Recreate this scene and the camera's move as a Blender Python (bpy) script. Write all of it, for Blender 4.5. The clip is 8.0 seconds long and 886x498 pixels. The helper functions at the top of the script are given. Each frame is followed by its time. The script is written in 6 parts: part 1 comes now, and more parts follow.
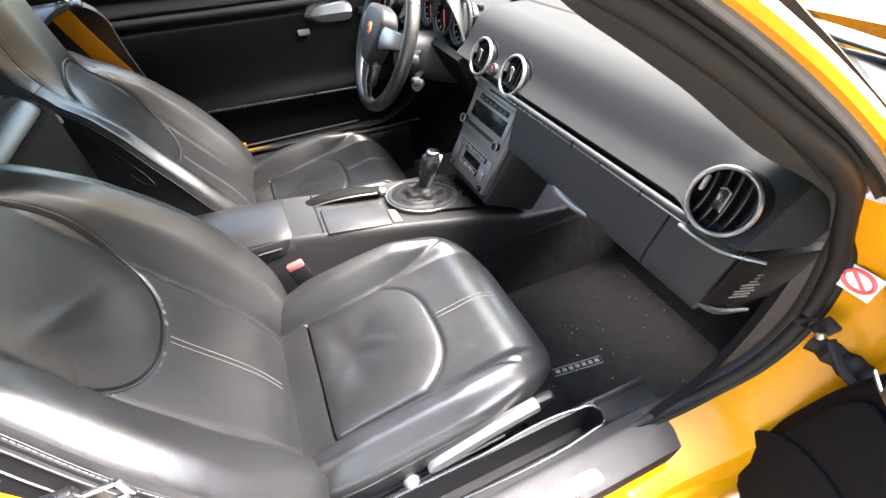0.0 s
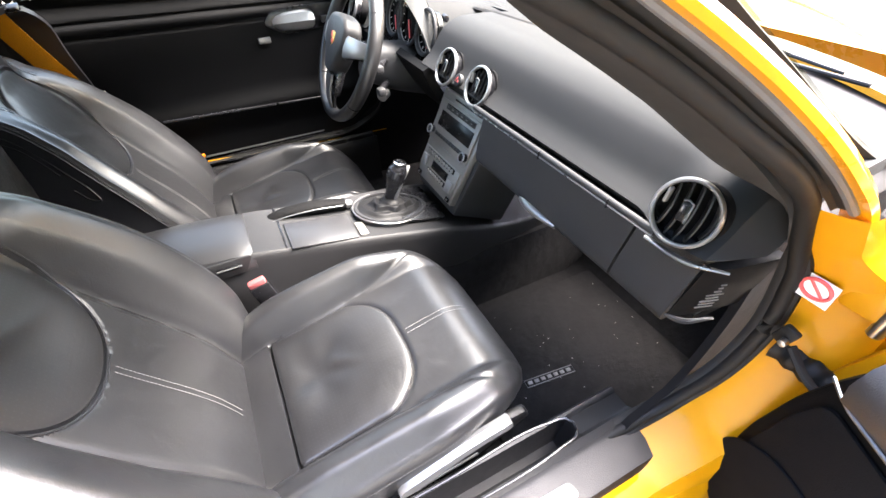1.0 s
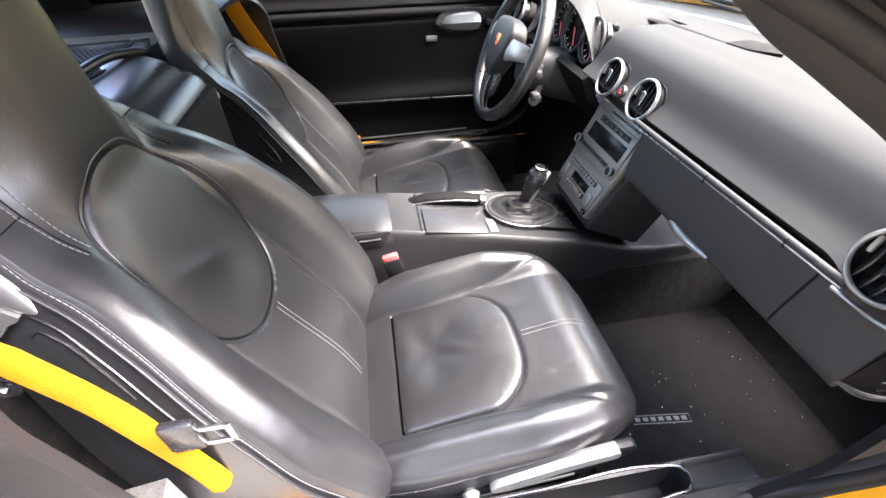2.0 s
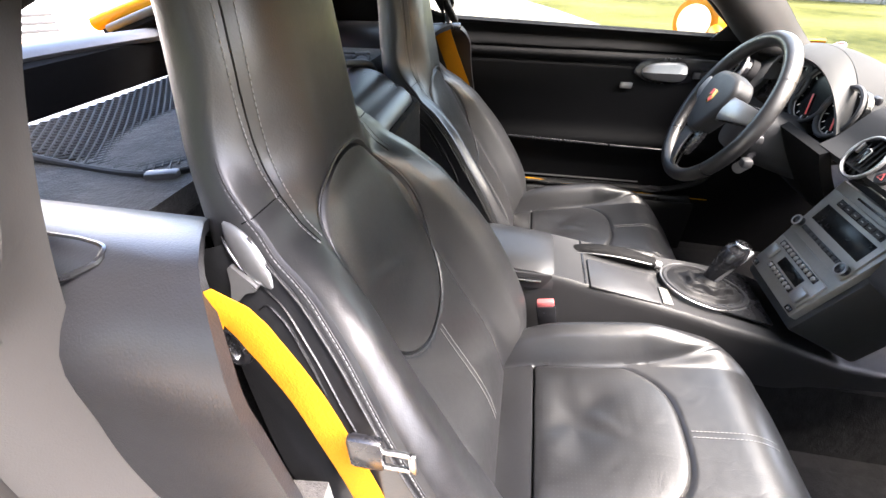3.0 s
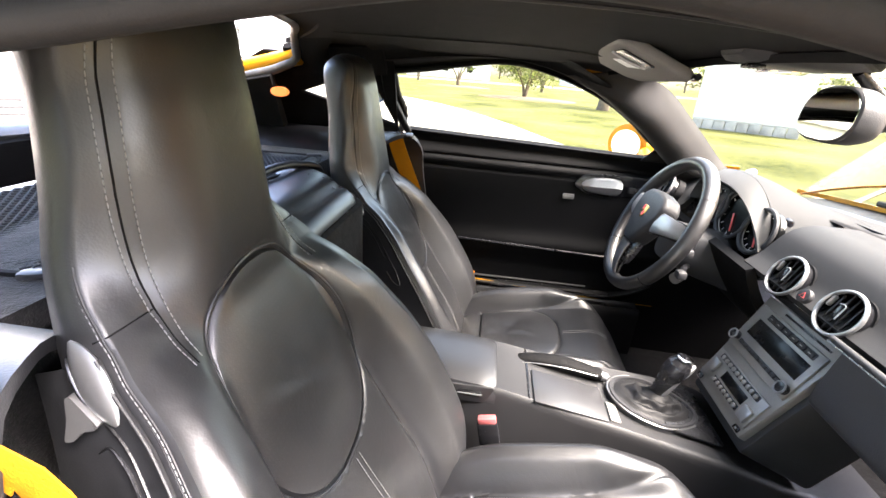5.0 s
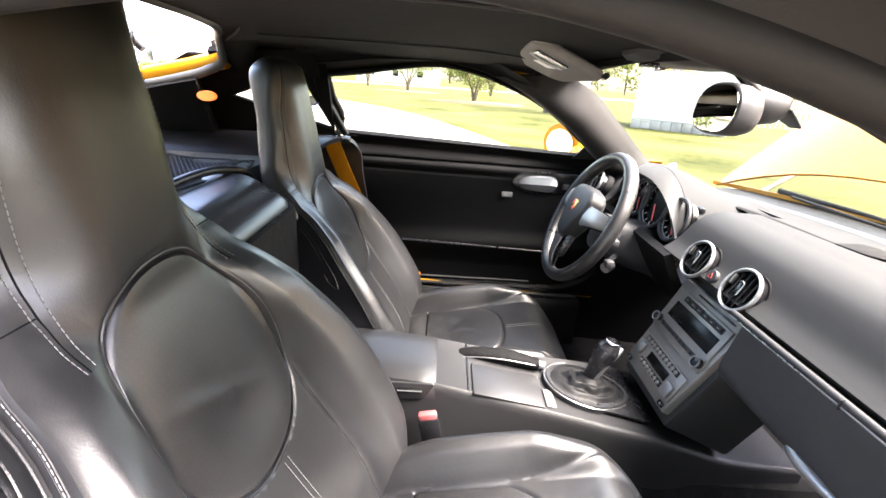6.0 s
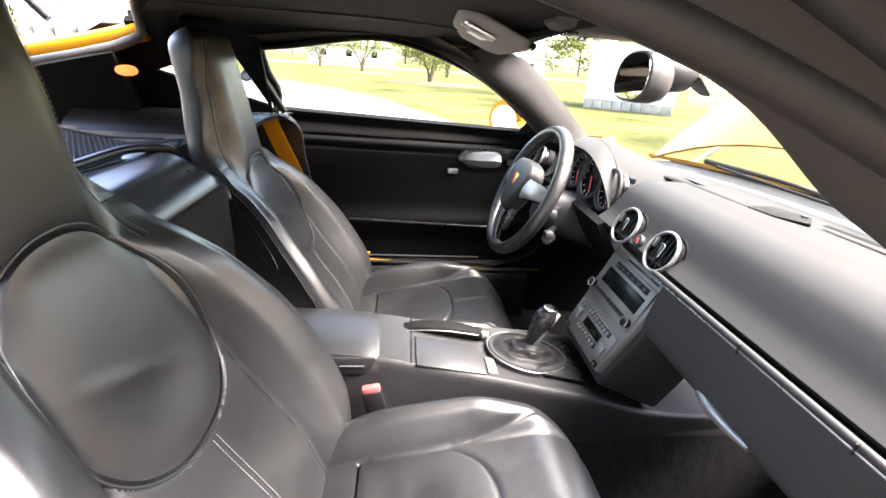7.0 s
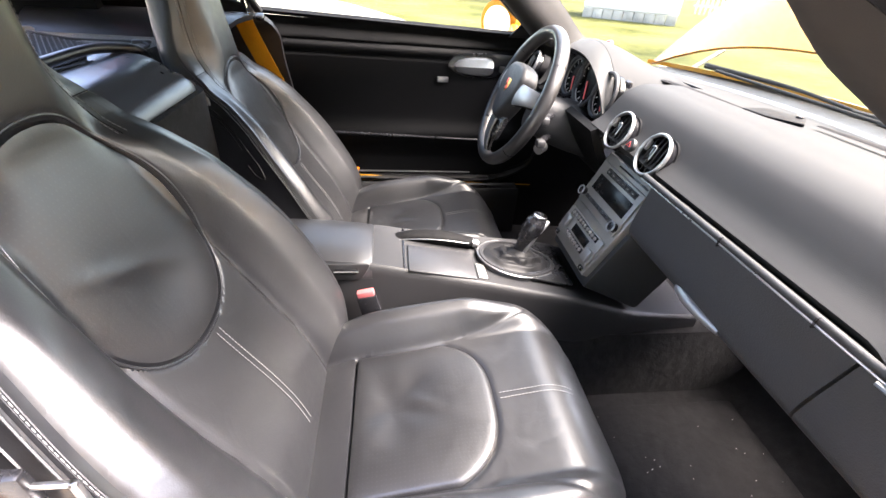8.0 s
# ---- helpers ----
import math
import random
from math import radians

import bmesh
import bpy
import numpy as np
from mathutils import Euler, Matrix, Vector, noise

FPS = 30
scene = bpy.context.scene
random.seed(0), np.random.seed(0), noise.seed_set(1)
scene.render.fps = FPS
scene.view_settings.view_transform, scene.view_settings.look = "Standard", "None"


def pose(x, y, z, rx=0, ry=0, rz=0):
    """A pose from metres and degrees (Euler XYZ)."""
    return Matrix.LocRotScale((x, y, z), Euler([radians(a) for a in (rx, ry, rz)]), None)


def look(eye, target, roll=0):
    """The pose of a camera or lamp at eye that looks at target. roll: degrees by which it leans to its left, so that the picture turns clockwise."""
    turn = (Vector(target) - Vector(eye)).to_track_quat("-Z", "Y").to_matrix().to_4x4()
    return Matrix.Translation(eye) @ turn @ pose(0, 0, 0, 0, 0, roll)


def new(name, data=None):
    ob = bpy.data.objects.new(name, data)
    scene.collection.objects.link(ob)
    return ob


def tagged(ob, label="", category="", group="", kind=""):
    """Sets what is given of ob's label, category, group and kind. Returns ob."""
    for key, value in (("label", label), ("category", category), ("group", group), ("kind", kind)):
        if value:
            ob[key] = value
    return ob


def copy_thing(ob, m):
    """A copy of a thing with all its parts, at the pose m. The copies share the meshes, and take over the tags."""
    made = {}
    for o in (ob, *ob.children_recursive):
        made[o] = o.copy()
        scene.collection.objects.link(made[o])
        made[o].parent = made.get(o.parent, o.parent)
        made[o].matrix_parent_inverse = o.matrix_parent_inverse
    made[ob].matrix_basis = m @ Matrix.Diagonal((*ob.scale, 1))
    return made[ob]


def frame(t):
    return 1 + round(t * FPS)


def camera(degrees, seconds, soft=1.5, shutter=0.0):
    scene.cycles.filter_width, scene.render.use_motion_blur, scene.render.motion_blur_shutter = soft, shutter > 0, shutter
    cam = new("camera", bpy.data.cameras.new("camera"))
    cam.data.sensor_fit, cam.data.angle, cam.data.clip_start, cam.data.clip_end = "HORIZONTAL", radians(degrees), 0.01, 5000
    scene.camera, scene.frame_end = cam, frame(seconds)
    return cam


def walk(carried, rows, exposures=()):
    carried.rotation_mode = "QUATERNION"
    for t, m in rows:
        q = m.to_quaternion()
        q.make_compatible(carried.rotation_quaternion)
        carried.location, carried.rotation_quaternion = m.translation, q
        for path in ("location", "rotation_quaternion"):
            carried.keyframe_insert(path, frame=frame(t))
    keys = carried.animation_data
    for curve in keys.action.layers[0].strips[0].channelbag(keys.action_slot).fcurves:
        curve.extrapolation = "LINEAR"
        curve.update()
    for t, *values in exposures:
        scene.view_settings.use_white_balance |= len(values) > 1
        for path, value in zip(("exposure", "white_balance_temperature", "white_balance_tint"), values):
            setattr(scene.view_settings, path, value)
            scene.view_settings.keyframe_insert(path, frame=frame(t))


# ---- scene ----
cam = camera(92.3, 8.0)
PATH = [
    (0, (0.08, -0.844, 1.148), (0.622, 0.54, -0.19), -3.5),
    (0.5, (0.099, -0.835, 1.144), (0.771, 0.496, -0.189), -1.9),
    (1, (0.095, -0.829, 1.144), (0.766, 0.52, -0.171), -1.3),
    (1.5, (0.074, -0.832, 1.129), (0.59, 0.565, -0.205), -0.3),
    (2, (0.042, -0.831, 1.142), (0.261, 0.688, -0.141), -2.2),
    (2.2, (0.016, -0.829, 1.139), (0.096, 0.722, -0.121), -2.6),
    (3.3, (-0.071, -0.768, 1.125), (-0.422, 0.87, 0.033), 1.9),
    (3.5, (-0.067, -0.753, 1.124), (-0.403, 0.931, 0.098), 3.7),
    (4, (-0.048, -0.732, 1.128), (-0.407, 1.075, 0.349), 2.8),
    (4.5, (-0.037, -0.729, 1.127), (-0.335, 1.1, 0.374), 3.1),
    (4.7, (-0.03, -0.733, 1.129), (-0.278, 1.094, 0.354), 3.7),
    (5.8, (0.015, -0.747, 1.132), (0.004, 1.108, 0.385), 4.1),
    (6, (0.029, -0.749, 1.127), (0.048, 1.109, 0.387), 3.9),
    (6.5, (0.054, -0.755, 1.122), (0.166, 1.094, 0.369), 3.6),
    (7, (0.077, -0.761, 1.113), (0.275, 1.062, 0.313), 4.0),
    (7.5, (0.089, -0.769, 1.097), (0.336, 0.997, 0.191), 4.4),
    (8, (0.079, -0.781, 1.083), (0.319, 0.869, -0.02), 4.3),
]
walk(cam, [(t, look(eye, target, roll)) for t, eye, target, roll in PATH], [(0.0, 5.05, 6600, 14), (2.0, 5.0, 6550, 17), (3.5, 4.80, 6700, 17), (4.5, 4.90, 6750, 17), (6.5, 5.0, 6750, 18), (8.0, 5.0, 6700, 19)])

# ---- light ----
SUN_EL, SUN_AZ = 56.0, 98.0
world = bpy.data.worlds.new("sky")
scene.world = world
world.use_nodes = True
wn = world.node_tree
sky = wn.nodes.new("ShaderNodeTexSky")
sky.sky_type = "NISHITA"
sky.sun_disc = False
sky.sun_elevation, sky.sun_rotation = radians(SUN_EL), radians(SUN_AZ)
sky.air_density, sky.dust_density, sky.ozone_density = 1.0, 3.5, 1.0
wn.nodes["Background"].inputs["Strength"].default_value = 0.135
wn.links.new(sky.outputs[0], wn.nodes["Background"].inputs["Color"])
sun = new("sun", bpy.data.lights.new("sun", "SUN"))
sun.data.energy, sun.data.angle, sun.data.color = 1.9, radians(45.0), (1.0, 0.97, 0.93)
sun.matrix_world = look((0, 0, 0), (-math.sin(radians(SUN_AZ)) * math.cos(radians(SUN_EL)), -math.cos(radians(SUN_AZ)) * math.cos(radians(SUN_EL)), -math.sin(radians(SUN_EL))))


# ---- materials ----
def mat(name, color, rough=0.5, metal=0.0, var=0.12, scale=8.0, bump=0.0, bscale=200.0, bump2=0.0, b2scale=12.0, coat=0.0, spec=0.5, second=None, sheen=0.0, rvar=0.1, stretch=(1, 1, 1), flakes=0.0):
    """A surface with colour and gloss varied at two scales and two layers of relief."""
    m = bpy.data.materials.new(name)
    m.use_nodes = True
    n, l = m.node_tree.nodes, m.node_tree.links
    b = n["Principled BSDF"]
    b.inputs["Metallic"].default_value = metal
    b.inputs["Coat Weight"].default_value = coat
    b.inputs["Coat Roughness"].default_value = 0.04
    b.inputs["Specular IOR Level"].default_value = spec
    b.inputs["Sheen Weight"].default_value = sheen
    tc = n.new("ShaderNodeTexCoord")
    mp = n.new("ShaderNodeMapping")
    mp.inputs["Scale"].default_value = stretch
    l.new(tc.outputs["Object"], mp.inputs["Vector"])

    def noise_tex(s, detail=4.0):
        t = n.new("ShaderNodeTexNoise")
        t.inputs["Scale"].default_value, t.inputs["Detail"].default_value = s, detail
        l.new(mp.outputs[0], t.inputs["Vector"])
        return t
    big, fine = noise_tex(scale), noise_tex(scale * 14, 3.0)
    mix = n.new("ShaderNodeMix")
    mix.data_type = "FLOAT"
    mix.inputs[0].default_value = 0.35
    l.new(big.outputs[0], mix.inputs[2])
    l.new(fine.outputs[0], mix.inputs[3])
    ramp = n.new("ShaderNodeValToRGB")
    dark = [max(0, c * (1 - var * 2)) for c in color]
    light = [min(1, c * (1 + var * 1.5)) for c in (second or color)]
    ramp.color_ramp.elements[0].position, ramp.color_ramp.elements[1].position = 0.3, 0.7
    ramp.color_ramp.elements[0].color, ramp.color_ramp.elements[1].color = (*dark, 1), (*light, 1)
    l.new(mix.outputs[0], ramp.inputs[0])
    l.new(ramp.outputs[0], b.inputs["Base Color"])
    rr = n.new("ShaderNodeMapRange")
    rr.inputs["From Min"].default_value, rr.inputs["From Max"].default_value = 0.25, 0.75
    rr.inputs["To Min"].default_value, rr.inputs["To Max"].default_value = max(0.0, rough - rvar), min(1, rough + rvar)
    l.new(mix.outputs[0], rr.inputs["Value"])
    l.new(rr.outputs[0], b.inputs["Roughness"])
    last = None
    for strength, s, dist in ((bump2, b2scale, 0.01), (bump, bscale, 0.0012)):
        if strength:
            bp = n.new("ShaderNodeBump")
            bp.inputs["Strength"].default_value, bp.inputs["Distance"].default_value = strength, dist
            l.new(noise_tex(s, 3.0).outputs[0], bp.inputs["Height"])
            if last:
                l.new(last.outputs[0], bp.inputs["Normal"])
            last = bp
    if last:
        l.new(last.outputs[0], b.inputs["Normal"])
    return m


def leather(name, color, perforated=False):
    """Grained leather: cells of grain, soft creases, worn gloss and, on the seat panels, rows of pin holes painted pale
    for their glints.
    """
    m = mat(name, color, rough=0.42, var=0.2, scale=6.0, bump=0.0, spec=0.58, rvar=0.12)
    n, l = m.node_tree.nodes, m.node_tree.links
    b = n["Principled BSDF"]
    b.inputs["Coat Weight"].default_value, b.inputs["Coat Roughness"].default_value = 0.26, 0.30
    tc = n.new("ShaderNodeTexCoord")
    cells = n.new("ShaderNodeTexVoronoi")
    cells.inputs["Scale"].default_value = 520.0
    l.new(tc.outputs["Object"], cells.inputs["Vector"])
    crease = n.new("ShaderNodeTexNoise")
    crease.inputs["Scale"].default_value, crease.inputs["Detail"].default_value, crease.inputs["Distortion"].default_value = 11.0, 6.0, 2.2
    l.new(tc.outputs["Object"], crease.inputs["Vector"])
    b1 = n.new("ShaderNodeBump")
    b1.inputs["Strength"].default_value, b1.inputs["Distance"].default_value = 0.10, 0.006
    l.new(crease.outputs[0], b1.inputs["Height"])
    b2 = n.new("ShaderNodeBump")
    b2.inputs["Strength"].default_value, b2.inputs["Distance"].default_value = 0.15, 0.0005
    l.new(cells.outputs["Distance"], b2.inputs["Height"])
    # sparse sharp creases
    fold = n.new("ShaderNodeTexNoise")
    fold.inputs["Scale"].default_value, fold.inputs["Detail"].default_value, fold.inputs["Distortion"].default_value = 9.0, 3.0, 1.2
    l.new(tc.outputs["Object"], fold.inputs["Vector"])
    off, absl, rid = n.new("ShaderNodeMath"), n.new("ShaderNodeMath"), n.new("ShaderNodeMapRange")
    off.operation, absl.operation = "SUBTRACT", "ABSOLUTE"
    off.inputs[1].default_value = 0.5
    l.new(fold.outputs[0], off.inputs[0])
    l.new(off.outputs[0], absl.inputs[0])
    rid.inputs["From Min"].default_value, rid.inputs["From Max"].default_value = 0.0, 0.035
    rid.inputs["To Min"].default_value, rid.inputs["To Max"].default_value = 0.0, 1.0
    l.new(absl.outputs[0], rid.inputs["Value"])
    b3 = n.new("ShaderNodeBump")
    b3.inputs["Strength"].default_value, b3.inputs["Distance"].default_value = 0.045, 0.002
    l.new(rid.outputs[0], b3.inputs["Height"])
    l.new(b1.outputs[0], b3.inputs["Normal"])
    l.new(b3.outputs[0], b2.inputs["Normal"])
    l.new(b2.outputs[0], b.inputs["Normal"])
    if perforated:
        uv = n.new("ShaderNodeUVMap")
        dots = n.new("ShaderNodeTexVoronoi")
        dots.inputs["Scale"].default_value, dots.inputs["Randomness"].default_value = 150.0, 0.0
        l.new(uv.outputs[0], dots.inputs["Vector"])
        rng = n.new("ShaderNodeMapRange")
        rng.inputs["From Min"].default_value, rng.inputs["From Max"].default_value = 0.12, 0.2
        l.new(dots.outputs["Distance"], rng.inputs["Value"])
        mul = n.new("ShaderNodeMix")
        mul.data_type = "RGBA"
        # hole colour lighter than the leather: the glint on each hole is painted in
        mul.inputs[6].default_value = (0.0135, 0.0135, 0.014, 1)
        l.new(rng.outputs[0], mul.inputs[0])
        old = b.inputs["Base Color"].links[0].from_socket
        l.new(old, mul.inputs[7])
        l.new(mul.outputs[2], b.inputs["Base Color"])
    return m


LEATHER = leather("black_leather", (0.0105, 0.0108, 0.0117))
LEATHER_PANEL = leather("black_leather_panel", (0.0070, 0.0072, 0.0078), True)
GAITER = mat("creased_boot_leather", (0.0080, 0.0080, 0.0085), 0.5, spec=0.22, var=0.2, scale=20, bump=0.3, bscale=500)
SATIN = mat("satin_black_moulding", (0.021, 0.0212, 0.0225), 0.36, spec=0.6, var=0.06, scale=5, bump=0.3, bscale=600)
BOOT = mat("soft_boot_leather", (0.003, 0.003, 0.0032), 0.75, spec=0.12, var=0.2, scale=20, bump2=0.3, b2scale=60)
STRIPE = mat("fine_dark_chrome", (0.25, 0.25, 0.25), 0.3, metal=0.9, var=0.05)
SHELL = mat("black_seat_shell", (0.0058, 0.0058, 0.0062), 0.42, spec=0.4, bump=0.3, bscale=500)
RIM = leather("black_rim_leather", (0.0055, 0.0055, 0.0056))
DASH = mat("soft_black_dash", (0.0172, 0.0182, 0.0188), 0.74, spec=0.15, var=0.06, scale=3, bump=0.22, bscale=900, rvar=0.05)
TRIM = mat("black_grained_plastic", (0.0185, 0.0185, 0.0192), 0.52, spec=0.36, var=0.08, scale=5, bump=0.4, bscale=600)
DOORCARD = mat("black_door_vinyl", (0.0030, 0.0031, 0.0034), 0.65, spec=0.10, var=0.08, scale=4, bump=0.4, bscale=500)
GLOSS = mat("satin_black_plastic", (0.008, 0.008, 0.009), 0.25, var=0.1)
SILVER = mat("silver_painted_plastic", (0.27, 0.27, 0.267), 0.36, metal=0.8, var=0.05, scale=10, rvar=0.05)
STACK = mat("dark_silver_panel", (0.25, 0.236, 0.218), 0.42, metal=0.6, var=0.06, scale=12, rvar=0.05)
CHROME = mat("polished_chrome", (0.75, 0.75, 0.75), 0.1, metal=1.0, var=0.04, rvar=0.04)
STEEL = mat("grey_steel", (0.45, 0.45, 0.45), 0.35, metal=1.0, var=0.1)
YELLOW = mat("yellow_car_paint", (0.52, 0.225, 0.001), 0.42, spec=0.2, var=0.03, scale=3, coat=0.15, rvar=0.04)
PAINT = mat("glossy_yellow_bodywork", (0.52, 0.225, 0.001), 0.28, spec=0.5, var=0.03, scale=3, coat=1.0, rvar=0.04)
BELT = mat("yellow_belt_webbing", (0.36, 0.142, 0.001), 0.85, spec=0.2, var=0.08, scale=20, bump=0.6, bscale=400)
CARPET = mat("black_carpet", (0.0120, 0.0118, 0.0120), 0.95, spec=0.12, var=0.25, scale=45, bump=1.0, bscale=420, bump2=0.3, b2scale=40, sheen=0.02, rvar=0.03)
CARPET_GREY = mat("dark_grey_carpet", (0.030, 0.0285, 0.027), 0.95, spec=0.15, var=0.45, scale=14, bump=1.0, bscale=420, bump2=0.3, b2scale=40, sheen=0.2, rvar=0.03)
RUBBER = mat("black_rubber_seal", (0.0075, 0.0073, 0.0071), 0.6, spec=0.22, var=0.08, scale=9, bump=0.12, bscale=700)
HEADLINER = mat("black_headliner_cloth", (0.0065, 0.0065, 0.0067), 0.95, spec=0.1, var=0.12, scale=20, bump=0.6, bscale=500)
PILLAR = mat("grey_black_pillar_trim", (0.021, 0.0203, 0.0195), 0.75, spec=0.25, var=0.05, scale=6, bump=0.15, bscale=800)
THREAD = mat("grey_thread", (0.17, 0.17, 0.168), 0.8, var=0.1)
BUCKLE_RED = mat("faded_red_button", (0.34, 0.085, 0.085), 0.5, var=0.06)
RED = mat("red_plastic", (0.75, 0.10, 0.09), 0.4, var=0.06)
BLUE = mat("blue_print", (0.03, 0.12, 0.35), 0.4, var=0.05)
BLADE = mat("satin_grey_blade", (0.045, 0.045, 0.043), 0.6, spec=0.2, var=0.05)
GOLD = mat("gold_badge", (0.6, 0.42, 0.12), 0.3, metal=0.8, var=0.05)
WHITE = mat("white_plastic", (0.75, 0.74, 0.71), 0.45, var=0.05)
PAPER = mat("white_label_film", (0.8, 0.8, 0.78), 0.4, var=0.03)
AMBER = mat("amber_reflector", (0.7, 0.22, 0.02), 0.2, var=0.1)
MIRROR = mat("mirror_glass", (0.85, 0.87, 0.88), 0.02, metal=1.0, var=0.0, rvar=0.0)
SPEAKER = mat("black_grille_cloth", (0.0035, 0.0035, 0.004), 0.8, spec=0.12, var=0.1, scale=30, bump=0.5, bscale=700)
NET = mat("black_net_cord", (0.020, 0.020, 0.020), 0.75, spec=0.3, var=0.1)
SCREEN = mat("dark_display", (0.003, 0.0033, 0.0033), 0.22, spec=0.25, var=0.05)
GRASS = mat("lawn_grass", (0.036, 0.048, 0.014), 0.95, var=0.3, scale=0.5, second=(0.078, 0.078, 0.030), spec=0.03, bump2=0.6, b2scale=30)
DRIVE = mat("pale_concrete", (0.24, 0.228, 0.203), 0.85, var=0.1, scale=0.8, spec=0.05, bump2=0.4, b2scale=20)
MULCH = mat("brown_mulch", (0.13, 0.07, 0.04), 0.95, var=0.4, scale=3)
BARK = mat("grey_brown_bark", (0.11, 0.085, 0.06), 0.9, var=0.35, scale=6, bump2=0.7, b2scale=25)
LEAF = mat("green_leaves", (0.030, 0.052, 0.008), 0.6, var=0.4, scale=1.5, second=(0.072, 0.088, 0.014), spec=0.1)
LOUVRE = mat("grey_louvre_slats", (0.012, 0.012, 0.0125), 0.6, var=0.1, scale=4)
SIDING = mat("white_siding", (0.55, 0.54, 0.52), 0.6, var=0.04, scale=2)
ROOFING = mat("grey_shingles", (0.22, 0.21, 0.2), 0.9, var=0.2, scale=4)
STONE = mat("grey_foundation", (0.3, 0.29, 0.27), 0.9, var=0.25, scale=3)
PANEL = mat("satin_black_shoulder", (0.0105, 0.0108, 0.0122), 0.36, spec=0.36, var=0.06, scale=5, bump=0.2, bscale=500, rvar=0.05)
# paler, bluer copy of the shoulder's satin black: sky sheen put into its colour
SHELF = mat("satin_shelf_with_sheen", (0.024, 0.0245, 0.027), 0.30, spec=0.6, var=0.06, scale=5, bump=0.2, bscale=500, rvar=0.05)
SEALGREY = mat("grey_rubber", (0.085, 0.085, 0.088), 0.5, var=0.12, scale=8)
GLASS = bpy.data.materials.new("tinted_car_glass")
GLASS.use_nodes = True
gn, gl = GLASS.node_tree.nodes, GLASS.node_tree.links
gn.remove(gn["Principled BSDF"])
tint, sheen, skew, both = gn.new("ShaderNodeBsdfTransparent"), gn.new("ShaderNodeBsdfGlossy"), gn.new("ShaderNodeLayerWeight"), gn.new("ShaderNodeMixShader")
tint.inputs[0].default_value = (0.715, 0.72, 0.66, 1)
sheen.inputs["Roughness"].default_value = 0.02
skew.inputs["Blend"].default_value = 0.25
weak = gn.new("ShaderNodeMath")
weak.operation = "MULTIPLY"
weak.inputs[1].default_value = 0.10
gl.new(skew.outputs["Facing"], weak.inputs[0])
gl.new(weak.outputs[0], both.inputs[0])
gl.new(tint.outputs[0], both.inputs[1])
gl.new(sheen.outputs[0], both.inputs[2])
gl.new(both.outputs[0], gn["Material Output"].inputs["Surface"])
SILLTRIM = mat("black_sill_moulding", (0.0090, 0.0090, 0.0094), 0.46, spec=0.26, var=0.06, scale=5, bump=0.3, bscale=600)
CASING = mat("dark_grey_casing", (0.026, 0.026, 0.0265), 0.5, spec=0.4, var=0.06, scale=6, bump=0.3, bscale=600)
VISOR = mat("grey_visor_vinyl", (0.15, 0.145, 0.135), 0.7, spec=0.25, var=0.06, scale=8, bump=0.3, bscale=500)
BULB = bpy.data.materials.new("warm_lit_bulb")
BULB.use_nodes = True
g = BULB.node_tree.nodes["Principled BSDF"]
g.inputs["Base Color"].default_value = (0.8, 0.6, 0.3, 1)
g.inputs["Emission Color"].default_value, g.inputs["Emission Strength"].default_value = (1.0, 0.62, 0.22, 1), 0.08
LAMP = bpy.data.materials.new("lit_lamp_lens")
LAMP.use_nodes = True
g = LAMP.node_tree.nodes["Principled BSDF"]
g.inputs["Base Color"].default_value = (0.8, 0.35, 0.12, 1)
g.inputs["Emission Color"].default_value, g.inputs["Emission Strength"].default_value = (1.0, 0.20, 0.03, 1), 0.05


# ---- building tools: each shape is a pair of lists, points and faces ----
def join(*gs):
    v, f = [], []
    for gv, gf in gs:
        o = len(v)
        v += list(gv)
        f += [tuple(i + o for i in q) for q in gf]
    return v, f


def moved(g, m):
    return [m @ Vector(p) for p in g[0]], g[1]


def mirrored(g):
    return [Vector((p[0], -p[1], p[2])) for p in g[0]], [tuple(reversed(q)) for q in g[1]]


def from_bm(bm):
    bm.verts.index_update()
    r = [v.co.copy() for v in bm.verts], [tuple(v.index for v in f.verts) for f in bm.faces]
    bm.free()
    return r


def box(c, s, bevel=0.004, seg=2):
    bm = bmesh.new()
    bmesh.ops.create_cube(bm, size=1.0, matrix=Matrix.Translation(c) @ Matrix.Diagonal((*s, 1)))
    if bevel:
        bmesh.ops.bevel(bm, geom=bm.edges[:], offset=min(bevel, min(s) * 0.45), segments=seg, profile=0.5, affect="EDGES")
    return from_bm(bm)


def cyl(r, h, n=24, bevel=0.0, r2=None):
    """Along z, from 0 to h."""
    bm = bmesh.new()
    bmesh.ops.create_cone(bm, cap_ends=True, segments=n, radius1=r, radius2=r if r2 is None else r2, depth=h, matrix=Matrix.Translation((0, 0, h / 2)))
    if bevel:
        bmesh.ops.bevel(bm, geom=[e for e in bm.edges if abs(e.verts[0].co.z - e.verts[1].co.z) < 1e-6], offset=bevel, segments=2, profile=0.5, affect="EDGES")
    return from_bm(bm)


def loft(rings, closed=True, caps=True, loop=False):
    v, f = [], []
    n = len(rings[0])
    for r in rings:
        v += [Vector(p) for p in r]
    m = len(rings)
    for i in range(m if loop else m - 1):
        a, b = i * n, ((i + 1) % m) * n
        for j in range(n if closed else n - 1):
            k = (j + 1) % n
            f.append((a + j, a + k, b + k, b + j))
    if caps and not loop:
        f += [tuple(range(n - 1, -1, -1)), tuple(range((m - 1) * n, m * n))]
    return v, f


